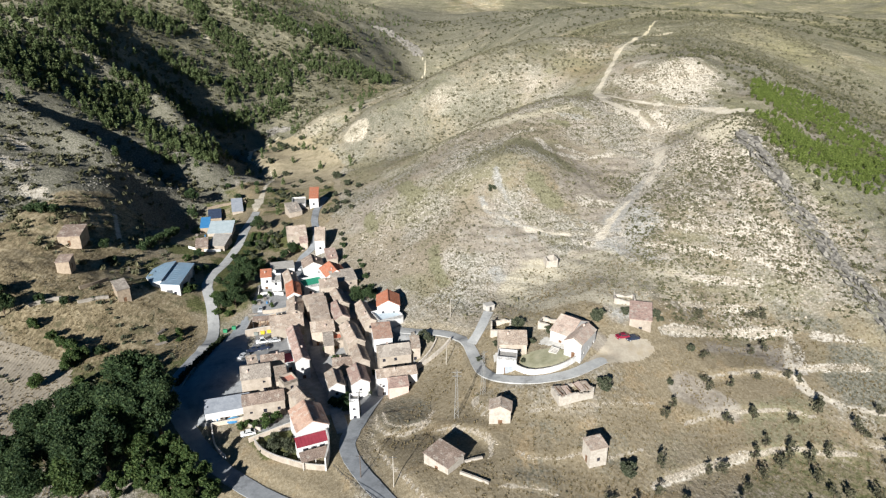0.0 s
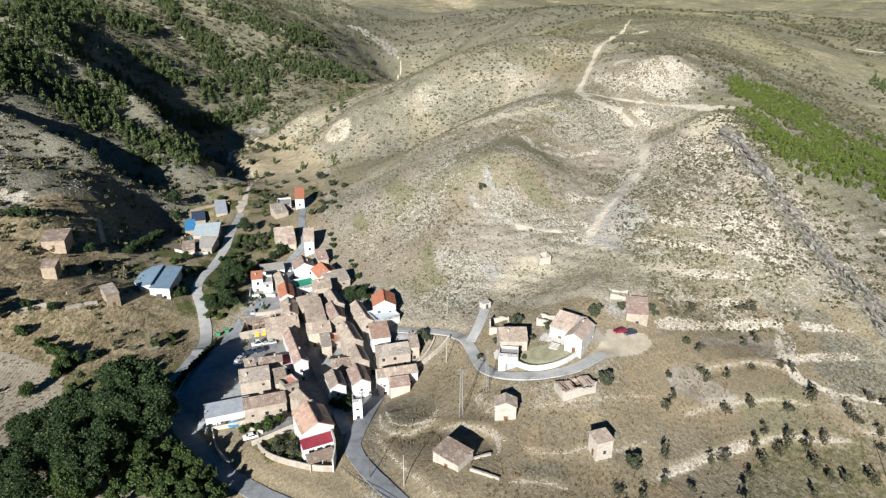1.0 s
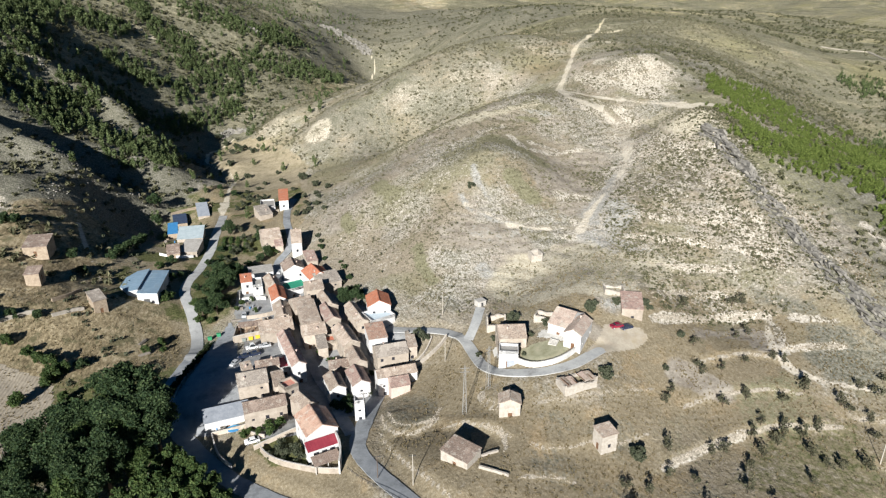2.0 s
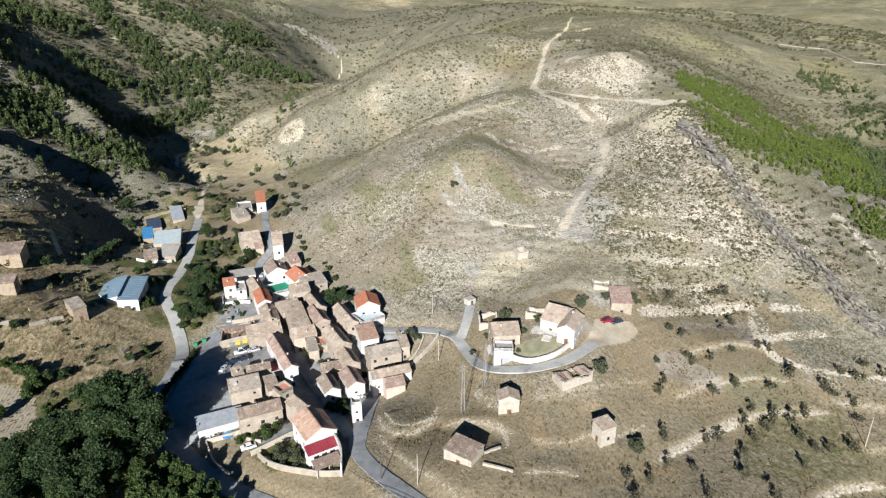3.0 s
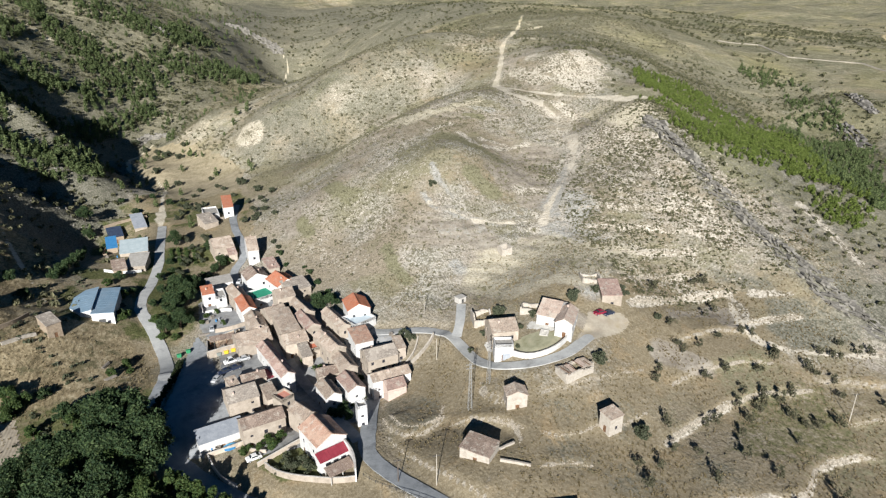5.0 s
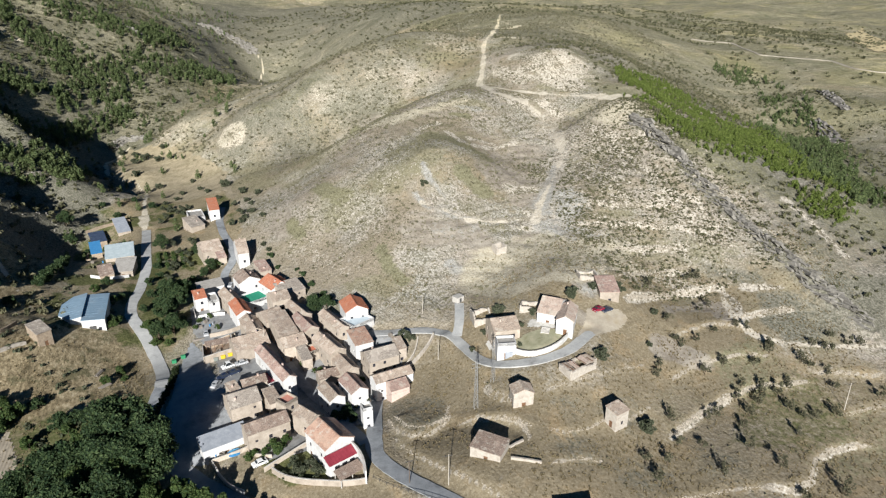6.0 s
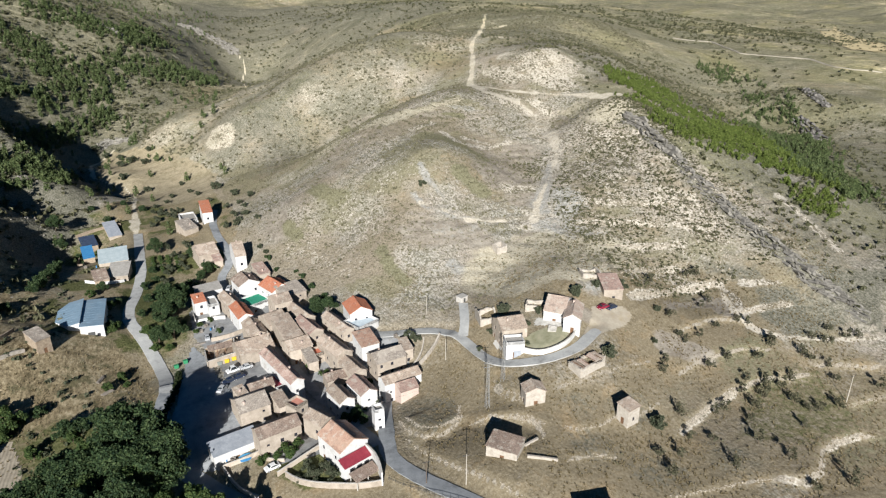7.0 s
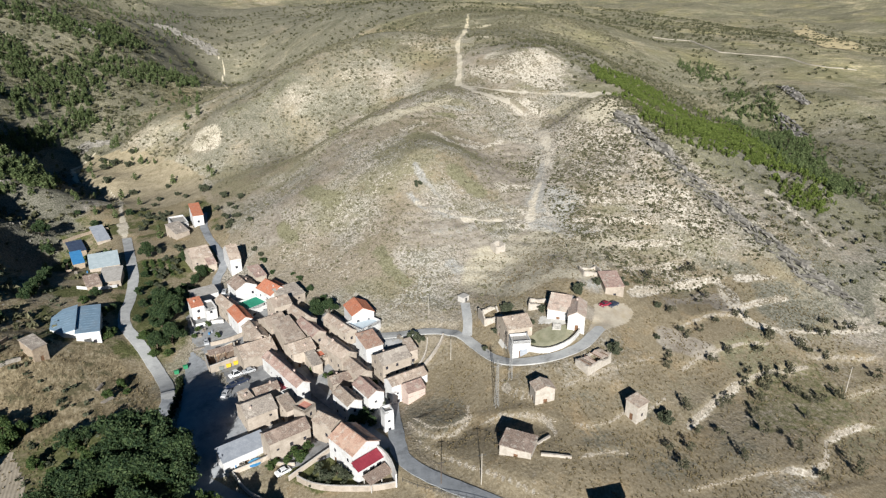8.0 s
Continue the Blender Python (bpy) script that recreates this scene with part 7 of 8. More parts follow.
def hill_weight(x, y):
    z = height(x, y)
    return soft((z - 15) / 3) * soft((y - 196 + 0.12 * x) / 6) * (1 - built(x, y)) * np.clip(0.55 + 2.2 * fbm(x, y, 22, 81, 4), 0.06, 1) * clear_of_roads(x, y) * soft((x + 60 - (y - 260) * -0.2) / 6)


SHRUBS = [shrub_shape(s) for s in (1, 2, 3, 4)]
rng0 = np.random.default_rng(5)
p = sow(42000, -70, 140, 195, 420, hill_weight, 1)
scattered("hill_scrub", SHRUBS, p, rng0.uniform(0.22, 0.62, len(p)) * (1 + 1.1 * (rng0.uniform(0, 1, len(p)) < 0.05)), LEAF["scrub"], "low grey-green scrub dotted over the dry hill", "shrubs")
p = sow(20000, -120, 330, 420, 760, lambda x, y: np.clip(0.55 + 2 * fbm(x, y, 40, 83, 4), 0.05, 1) * clear_of_roads(x, y) * (1 - edge_of(x, y, MEADOW, 3)) * (np.hypot(x + 62, (y - 460) * 0.6) > 11), 2)
scattered("hill_scrub", SHRUBS, p, rng0.uniform(0.6, 1.6, len(p)), LEAF["scrub"], "sparse scrub on the far hill slopes", "shrubs")
p = sow(7500, 72, 146, 180, 300, lambda x, y: np.clip(0.6 + 2.5 * fbm(x, y, 12, 85, 3), 0, 1) * clear_of_roads(x, y) * soft((x - 66 - (y - 240) * 0.2) / 5), 3)
scattered("slope_scrub", SHRUBS, p, rng0.uniform(0.35, 0.95, len(p)), LEAF["heath"], "dark low scrub on the pale stony slope", "shrubs")
p = sow(9000, 142, 420, 120, 520, lambda x, y: np.clip(0.5 + 2.4 * fbm(x, y, 30, 87, 4), 0.03, 1), 4)
scattered("east_scrub", SHRUBS, p, rng0.uniform(0.7, 2.0, len(p)), LEAF["heath"], "scattered dark scrub behind the rocky crest", "shrubs")
p = sow(15000, -420, -112, 240, 900, lambda x, y: np.clip(0.6 + 2.2 * fbm(x, y, 30, 89, 4), 0.1, 1) * soft((-x - 125 + 0.08 * np.clip(y - 400, 0, 900)) / 8) * soft((height(x, y) - 9) / 3) * (1 - edge_of(x, y, MEADOW, 3)), 5)
scattered("mountain_scrub", SHRUBS, p, rng0.uniform(0.9, 2.6, len(p)), LEAF["heath"], "dark scrub covering the shaded mountainside", "shrubs")
p = sow(3600, -165, -84, 150, 300, lambda x, y: np.clip(-0.1 + 2.0 * fbm(x, y, 16, 91, 4), 0.0, 1) * clear_of_roads(x, y, 2) * (1 - built(x, y)), 6)
scattered("valley_scrub", SHRUBS, p, rng0.uniform(0.5, 1.5, len(p)), LEAF["olive"], "tufts of scrub in dry grass beside the lane", "shrubs")
p = sow(2600, 5, 150, 95, 200, lambda x, y: np.clip(-0.02 + 1.6 * fbm(x, y, 10, 93, 4), 0, 1) * clear_of_roads(x, y) * (1 - built(x, y)), 7)
scattered("field_scrub", SHRUBS, p, rng0.uniform(0.2, 0.55, len(p)), LEAF["scrub"], "small weeds and scrub in the dry fields", "shrubs")

p = sow(12000, -330, 900, 640, 1300, lambda x, y: np.clip(0.45 + 2.2 * fbm(x, y, 60, 111, 4), 0.05, 1) * soft((x + 330 - 0.1 * y) / 30), 17)
scattered("far_scrub", SHRUBS, p, rng0.uniform(1.2, 3.2, len(p)), LEAF["heath"], "dark dots of scrub on the distant hills", "shrubs")
p = sow(4500, 380, 1300, 300, 1300, lambda x, y: np.clip(0.35 + 2.4 * fbm(x, y, 50, 113, 4), 0.02, 1), 18)
scattered("far_scrub", SHRUBS, p, rng0.uniform(1.4, 4.0, len(p)), LEAF["heath"], "dark dots of scrub on the distant plain", "shrubs")

PINES = [pine_shape(s) for s in (1, 2, 3)]


def woods(x, y):
    """Thick and thin of the pine woods on the western mountain."""
    v = np.zeros(x.shape)
    for line, r in WOODS:
        v = np.maximum(v, soft((r * (1.3 + 1.8 * fbm(x, y, 24, 95, 4)) - along(x, y, line)[0]) / (0.2 * r)))
    return np.maximum(v * np.clip(0.85 + 1.5 * fbm(x, y, 14, 97, 3), 0.1, 1), 0.018 + 0.0 * x)


p = sow(46000, -480, -60, 330, 1300, lambda x, y: woods(x, y) * (np.hypot(x + 62, (y - 460) * 0.6) > 12), 8)
scattered("pine_wood", PINES, p, rng0.uniform(4, 8, len(p)), LEAF["pine"], "dark green pine wood on the mountainside", "trees", 1.0)
p = sow(11000, 130, 290, 180, 400, lambda x, y: edge_of(x, y, PLANTATION, 3) * np.clip(0.62 + 4.6 * fbm(x, y, 16, 99, 4), 0.02, 1), 9)
scattered("young_pines", PINES, p, rng0.uniform(2.2, 4.4, len(p)), LEAF["young"], "bright yellow-green young pine plantation", "trees", 0.85)
p = sow(7500, 200, 412, 212, 545, lambda x, y: edge_of(x, y, PINES_EAST, 6) * np.clip(0.6 + 2.5 * fbm(x, y, 26, 101, 3), 0, 1), 10)
scattered("pine_wood", PINES, p, rng0.uniform(3, 5.5, len(p)), LEAF["pine"], "green pines in a gully beyond the crest", "trees")

# stones along the terrace banks, rubble on the pale slopes, slabs on the crest
STONES = [stone_shape(s) for s in (1, 2, 3, 4)]
limestone = mottled("limestone", (0.29, 0.25, 0.195), (0.45, 0.40, 0.33), 0.8, stain=(0.28, 0.24, 0.185), relief=0.8)
grey_rock = mottled("grey_rock", (0.15, 0.14, 0.12), (0.29, 0.272, 0.238), 0.35, stain=(0.10, 0.092, 0.078), relief=0.9)
spots = []
for line, h in BANKS:
    for q in resample(line, 0.55):
        for _ in range(4):
            spots.append((q[0] + rng0.normal(0, 0.24), q[1] + rng0.normal(0, 0.24)))
spots = np.array(spots)
spots = spots[rng0.uniform(0, 1, len(spots)) < np.clip(0.7 + 2 * fbm(spots[:, 0], spots[:, 1], 6, 103, 3), 0.1, 1)]
scattered("terrace_stones", STONES, spots, rng0.uniform(0.15, 0.48, len(spots)), limestone, "pale tumbled stones of old terrace banks", "stones")
p = sow(9000, 60, 146, 180, 345, lambda x, y: np.clip(0.35 + 2 * fbm(x, y, 10, 105, 4), 0, 1) * soft((x - 80 - (y - 240) * 0.25) / 6), 12)
scattered("rubble", STONES, p, rng0.uniform(0.3, 1.0, len(p)), limestone, "pale limestone rubble on the eroded slope", "stones")
p = sow(4200, -250, -142, 230, 420, lambda x, y: soft((fbm(x, y, 20, 107, 4) - 0.08) / 0.02) * (1 - edge_of(x, y, WEST_SLOPE, 5)), 13)
scattered("outcrop_rocks", STONES, p, rng0.uniform(0.4, 1.4, len(p)), grey_rock, "grey broken rock outcrops on the mountainside", "rocks")

sv = np.array([(-1, -0.5, -0.5), (1, -0.5, -0.5), (1, 0.5, -0.5), (-1, 0.5, -0.5), (-0.8, -0.4, 0.5), (0.85, -0.45, 0.45), (0.9, 0.35, 0.5), (-0.9, 0.4, 0.4)])
sq = np.array([[0, 3, 2, 1], [4, 5, 6, 7], [0, 1, 5, 4], [1, 2, 6, 5], [2, 3, 7, 6], [3, 0, 4, 7]])


def rock_band(name, line, half, big, label, seed, step=1.1, mat=grey_rock):
    """A band of broken tilted slabs along a line: rows of jointed blocks, gaps and fallen pieces."""
    rng = np.random.default_rng(seed)
    pts = resample(line, step)
    V, Q = [], []
    rows_ = max(3, int(half * 2 / (0.75 * big)))
    for i, q in enumerate(pts):
        q1, q0 = pts[min(i + 1, len(pts) - 1)], pts[max(i - 1, 0)]
        turn = math.atan2(q1[1] - q0[1], q1[0] - q0[0])
        wide_here = 0.65 + 0.5 * noise.noise((i * 0.09, seed * 1.7, 0.3))
        for k in range(rows_):
            share = (k + 0.5) / rows_ * 2 - 1
            if rng.uniform() < 0.12 + 0.35 * abs(share) - 0.3 * noise.noise((i * 0.13, k * 2.1, seed)):
                continue
            off = share * half * wide_here + rng.normal(0, 0.25)
            x, y = q[0] - math.sin(turn) * off, q[1] + math.cos(turn) * off
            size = Matrix.Diagonal((big * rng.uniform(0.35, 1.1), big * rng.uniform(0.2, 0.45), big * rng.uniform(0.35, 0.9) * (1.25 - 0.5 * abs(share)), 1))
            mm = Matrix.Translation((x, y, ground_z(x, y) + 0.1)) @ Matrix.Rotation(turn + rng.normal(0, 0.22), 4, "Z") @ Matrix.Rotation(rng.normal(0.7, 0.25), 4, "X") @ Matrix.Rotation(rng.normal(0, 0.15), 4, "Y") @ size
            Q.append(sq + 8 * len(V))
            V.append([tuple(mm @ Vector(tuple(v + rng.normal(0, 0.12, 3)))) for v in sv])
    me = mesh_from(name, np.array(V).reshape(-1, 3), np.concatenate(Q), False)
    me.materials.append(mat)
    return tagged(new(name, me), label, "rocks", kind="stuff")


crest_rock = mottled("crest_rock", (0.115, 0.108, 0.096), (0.25, 0.235, 0.207), 0.35, stain=(0.085, 0.078, 0.068), relief=0.9)
rock_band("crest_rocks", CREST, 5.0, 2.3, "tilted grey rock slabs along the ridge crest", 1, 1.3, crest_rock)
rock_band("crest_rocks", CREST[:4], 4.0, 3.6, "large jutting grey slabs at the head of the crest", 2, 2.0, crest_rock)
dark_rock = mottled("dark_rock", (0.10, 0.095, 0.088), (0.22, 0.205, 0.185), 0.3, stain=(0.08, 0.075, 0.065), relief=0.9)
rock_band("outcrop_rocks", [(368, 407), (366, 395), (353, 369)], 9.0, 5.0, "dark jagged rock outcrop beyond the pines", 3, 3.0, dark_rock)
rock_band("outcrop_rocks", [(412, 445), (402, 426), (397, 406)], 7.0, 5.0, "dark broken rock outcrop on the far slope", 4, 3.0, dark_rock)
rock_band("outcrop_rocks", [(277, 347), (268, 325), (224, 273)], 6.0, 2.6, "grey rock ribs among the pines", 5, 2.0)
rock_band("outcrop_rocks", [(-154, 562), (-147, 576), (-131, 570)], 7.0, 2.6, "grey rock outcrop above the meadow", 6, 2.0)
rock_band("outcrop_rocks", [(-103, 1095), (-76, 1054), (-52, 1030), (-36, 991)], 18.0, 4.5, "grey rocky stream bed in the upper valley", 7, 4.0)
rock_band("outcrop_rocks", [(-171, 785), (-149, 783)], 6.0, 4.0, "grey rock ledge on the wooded mountain", 8, 3.0)

tuft_v, tuft_q = [], []
for k in range(5):
    a = k * 1.257
    c_, s_ = math.cos(a), math.sin(a)
    tuft_v += [(0.1 * c_ - 0.2 * s_, 0.1 * s_ + 0.2 * c_, 0), (0.1 * c_ + 0.2 * s_, 0.1 * s_ - 0.2 * c_, 0), (0.45 * c_ + 0.1 * s_, 0.45 * s_ - 0.1 * c_, 0.6), (0.42 * c_ - 0.12 * s_, 0.42 * s_ + 0.12 * c_, 0.55)]
    tuft_q.append([4 * k + j for j in range(4)])
p = sow(42000, -165, 150, 95, 225, lambda x, y: np.clip(0.42 + 2.4 * fbm(x, y, 12, 109, 4), 0, 1) * clear_of_roads(x, y, 0.5) * (1 - built(x, y)) * np.where((x > -86) & (x < -22), 0, 1), 14)
scattered("dry_grass", [(np.array(tuft_v), np.array(tuft_q))], p, rng0.uniform(0.25, 0.7, len(p)), LEAF["straw"], "tufts of dry golden grass in the fields", "grass")


# ---- vehicles, poles, bins and other small things ----
def paint(name, c, rough=0.3):
    return mottled(name, tuple(v * 0.85 for v in c), c, 1.5, rough, 0.5, relief=0.0, vary=0.05)


RUBBER = paint("rubber", (0.03, 0.03, 0.03), 0.9)
CARGLASS = paint("car_glass", (0.03, 0.035, 0.04), 0.1)
CHROME = paint("alloy", (0.45, 0.45, 0.46), 0.35)


def car(x, y, yaw, colour, label, seed=0, tall=1.48):
    root = tagged(new("car"), label, "car", "parked cars")
    root.matrix_world = pose(x, y, ground_z(x, y) + 0.1, 0, 0, yaw)
    body = [(-2.05, 0.35), (-2.1, 0.7), (-1.95, 0.95), (-1.1, 1.02), (-0.55, tall), (0.75, tall), (1.55, 1.02), (1.95, 0.95), (2.1, 0.6), (2.05, 0.35)]
    bm = bmesh.new()
    rings = []
    for s, inset in ((-0.86, 0.0), (-0.8, 1.0), (0.8, 1.0), (0.86, 0.0)):
        ring = []
        for px, pz in body:
            w = s * (0.8 if pz > 1.2 else 1.0)
            ring.append(bm.verts.new((px * (0.97 if inset == 0 else 1), w, pz - (0.0 if inset else 0.03))))
        rings.append(ring)
    for a, b_ in zip(rings, rings[1:]):
        for i in range(len(body)):
            bm.faces.new([a[i], a[(i + 1) % len(body)], b_[(i + 1) % len(body)], b_[i]])
    bm.faces.new(rings[0])
    bm.faces.new(rings[-1])
    part("body", bm, colour, root)
    for x0, z0, x1, z1 in ((-1.06, 1.06, -0.6, tall - 0.05), (1.5, 1.06, 0.82, tall - 0.05)):
        bm = bmesh.new()
        off = 0.03 if x0 > 0 else -0.03
        vs = [bm.verts.new((px + off, w, pz + 0.02)) for px, pz, w in ((x0, z0, -0.72), (x0, z0, 0.72), (x1, z1, 0.58), (x1, z1, -0.58))]
        bm.faces.new(vs)
        ex = bmesh.ops.extrude_face_region(bm, geom=bm.faces[:])
        bmesh.ops.translate(bm, vec=(-off * 1.5, 0, -0.03), verts=[v for v in ex["geom"] if isinstance(v, bmesh.types.BMVert)])
        part("windscreen", bm, CARGLASS, root)
    for s in (-1, 1):
        bm = bmesh.new()
        vs = [bm.verts.new((px, s * w, pz)) for px, pz, w in ((-0.95, 1.05, 0.875), (1.35, 1.05, 0.875), (0.72, tall - 0.08, 0.73), (-0.5, tall - 0.08, 0.73))]
        bm.faces.new(vs)
        ex = bmesh.ops.extrude_face_region(bm, geom=bm.faces[:])
        bmesh.ops.translate(bm, vec=(0, -s * 0.04, 0), verts=[v for v in ex["geom"] if isinstance(v, bmesh.types.BMVert)])
        part("side_window", bm, CARGLASS, root)
        for px in (-1.3, 1.3):
            bm = bmesh.new()
            bmesh.ops.create_cone(bm, cap_ends=True, segments=14, radius1=0.32, radius2=0.32, depth=0.22, matrix=Matrix.Translation((px, s * 0.8, 0.28)) @ Matrix.Rotation(radians(90), 4, "X"))
            wheel = part("wheel", bm, RUBBER, root)
            bm = bmesh.new()
            bmesh.ops.create_cone(bm, cap_ends=True, segments=10, radius1=0.19, radius2=0.17, depth=0.05, matrix=Matrix.Translation((px, s * 0.92, 0.28)) @ Matrix.Rotation(radians(90), 4, "X"))
            part("rim", bm, CHROME, wheel)
        part("headlight", box_mesh(-2.12, -2.05, s * 0.6 - 0.16, s * 0.6 + 0.16, 0.68, 0.82, 0.02), CHROME, root)
        part("tail_light", box_mesh(2.03, 2.1, s * 0.62 - 0.12, s * 0.62 + 0.12, 0.66, 0.84, 0.02), ROOF["redflat"], root)
    return root


RED, WHITE, NAVY, SILVER = paint("red_paint", (0.22, 0.015, 0.035)), paint("white_paint", (0.75, 0.75, 0.74)), paint("navy_paint", (0.02, 0.03, 0.06)), paint("silver_paint", (0.42, 0.43, 0.44))
car(53.6, 171.2, 10, RED, "red car parked on pale gravel by the house")
car(56.6, 171.0, 16, NAVY, "dark blue car parked on pale gravel")
car(-54.8, 151.3, 20, WHITE, "white car parked in a walled garden")
car(-66.6, 189.0, 60, SILVER, "silver car parked at the shaded square")
car(-64.4, 193.2, 35, NAVY, "dark car parked beside a house in shade")
car(-61.5, 194.8, 25, NAVY, "dark car parked at the edge of the square")
car(-58.9, 200.2, 15, SILVER, "silver car parked by a low wall")
car(-62.9, 266.8, 70, SILVER, "silver car parked in the narrow upper street")
car(-53.4, 225.4, 100, WHITE, "white car parked between two houses")


def tube(bm, a, b_, r0, r1, sides=8):
    limb(bm, a, b_, r0, r1, sides)


POLE = mottled("pale_concrete_pole", (0.30, 0.275, 0.235), (0.42, 0.385, 0.33), 1.0)
DARKWOOD = mottled("tarred_wood", (0.07, 0.055, 0.045), (0.13, 0.10, 0.08), 1.0)


def utility_pole(x, y, tall, mat, label, arms=1):
    root = tagged(new("utility_pole"), label, "pole", "utility poles")
    root.location = (x, y, ground_z(x, y))
    bm = bmesh.new()
    tube(bm, (0, 0, -1), (0, 0, tall), 0.14, 0.08)
    part("shaft", bm, mat, root)
    for k in range(arms):
        arm = part("crossarm", box_mesh(-0.9, 0.9, -0.05, 0.05, tall - 0.5 - k * 0.6, tall - 0.38 - k * 0.6), IRON, root)
        for s in (-0.8, 0, 0.8):
            bm = bmesh.new()
            tube(bm, (s, 0, tall - 0.38 - k * 0.6), (s, 0, tall - 0.18 - k * 0.6), 0.05, 0.03, 6)
            part("insulator", bm, GLASS, arm)
    return root


utility_pole(107.5, 122.9, 9.2, POLE, "pale concrete pole in the almond field", 1)
utility_pole(-11.6, 122.2, 9.0, POLE, "pale concrete pole beside the climbing lane", 1)
STEEL = mottled("galvanised_steel", (0.20, 0.20, 0.195), (0.30, 0.30, 0.29), 1.0, 0.5, 0.4)
pylon = tagged(new("lattice_pylon"), "slim galvanised lattice pylon in the dry field", "pylon", "utility poles")
pylon.location = (3.6, 146.8, ground_z(3.6, 146.8))
for sx, sy in ((-1, -1), (1, -1), (1, 1), (-1, 1)):
    bm = bmesh.new()
    tube(bm, (sx * 0.62, sy * 0.62, -0.8), (sx * 0.2, sy * 0.2, 17.5), 0.06, 0.045, 5)
    part("leg", bm, STEEL, pylon)
for k in range(11):
    z0, z1 = 1.5 * k, 1.5 * k + 1.5
    a, b_ = 0.6 - 0.42 * z0 / 17.5, 0.6 - 0.42 * z1 / 17.5
    for sx, sy, tx, ty in ((-1, -1, 1, -1), (1, -1, 1, 1), (1, 1, -1, 1), (-1, 1, -1, -1)):
        bm = bmesh.new()
        tube(bm, (sx * a, sy * a, z0), (tx * b_, ty * b_, z1), 0.03, 0.03, 4)
        part("brace", bm, STEEL, pylon)
for z in (15.2, 16.6):
    arm = part("crossarm", box_mesh(-1.5, 1.5, -0.06, 0.06, z, z + 0.12), STEEL, pylon)
    for s in (-1.4, 0, 1.4):
        bm = bmesh.new()
        tube(bm, (s, 0, z + 0.1), (s, 0, z + 0.4), 0.06, 0.04, 6)
        part("insulator", bm, GLASS, arm)
second = copy_thing(pylon, pose(11.1, 153.7, ground_z(11.1, 153.7), 0, 0, 40))
second.scale = (0.78, 0.78, 0.78)
pylon.scale = (0.85, 0.85, 0.85)
tagged(second, "shorter lattice pylon beside the hillside lane")
utility_pole(1.0, 175.4, 7.5, POLE, "slim pole in dry grass above the lane", 0)
utility_pole(-51.0, 206.5, 8.5, POLE, "slim concrete pole at a house corner", 0)
utility_pole(-68.5, 208.5, 6.0, IRON, "dark street lamp post at the square", 0)
utility_pole(-20.0, 127.0, 7.0, DARKWOOD, "dark wooden pole beside the asphalt lane", 1)
utility_pole(-23.8, 157.0, 8.0, DARKWOOD, "dark pole beside the transformer tower", 1)
utility_pole(2.5, 200.5, 7.0, POLE, "slim pole on the hill foot", 0)


def cable(p, q, sag, label):
    c = bpy.data.curves.new("cable", "CURVE")
    c.dimensions = "3D"
    c.bevel_depth = 0.018
    s = c.splines.new("POLY")
    s.points.add(11)
    for i in range(12):
        u = i / 11
        v = Vector(p).lerp(Vector(q), u)
        s.points[i].co = (v.x, v.y, v.z - sag * 4 * u * (1 - u), 1)
    c.materials.append(IRON)
    return tagged(new("power_cable", c), label, "cable", "power cables")


def pole_top(x, y, tall):
    return (x, y, ground_z(x, y) + tall - 0.2)


cable(pole_top(3.6, 146.8, 14.1), pole_top(11.1, 153.7, 13.1), 0.5, "thin dark power cable between two poles")
cable(pole_top(3.6, 146.8, 14.1), pole_top(-11.6, 122.2, 9.0), 0.8, "thin dark power cable over the dry field")
cable(pole_top(-23.8, 157.0, 8.0), pole_top(3.6, 146.8, 14.1), 0.8, "thin dark power cable from the transformer tower")
cable(pole_top(-20.0, 127.0, 7.0), pole_top(-11.6, 122.2, 9.0), 0.4, "thin dark power cable across the lane")


def bin_(x, y, yaw, mat, label):
    root = tagged(new("waste_container"), label, "container", "recycling containers")
    root.matrix_world = pose(x, y, ground_z(x, y) + 0.14, 0, 0, yaw)
    bm = box_mesh(-0.75, 0.75, -0.5, 0.5, 0.12, 1.2, 0.06)
    for v in bm.verts:
        if v.co.z < 0.5:
            v.co.x *= 0.88
            v.co.y *= 0.88
    part("body", bm, mat, root)
    part("lid", box_mesh(-0.8, 0.8, -0.55, 0.55, 1.2, 1.38, 0.06), mat, root)
    for s in (-0.6, 0.6):
        part("wheel", box_mesh(s - 0.06, s + 0.06, -0.35, 0.35, 0.0, 0.14, 0.02), RUBBER, root)
    return root


GREEN, YELLOW = paint("green_plastic", (0.03, 0.22, 0.10), 0.5), paint("yellow_plastic", (0.62, 0.42, 0.03), 0.5)
bin_(-81.5, 215.4, 10, GREEN, "green waste container beside the lane")
bin_(-78.6, 216.8, 10, GREEN, "bright green recycling container by the square")
bin_(-67.2, 206.6, 10, paint("grey_plastic", (0.2, 0.22, 0.2), 0.5), "grey waste container against a cream wall")
bin_(-64.9, 206.9, 10, YELLOW, "yellow recycling container against a cream wall")
bin_(-62.6, 207.4, 10, YELLOW, "yellow recycling container beside another")

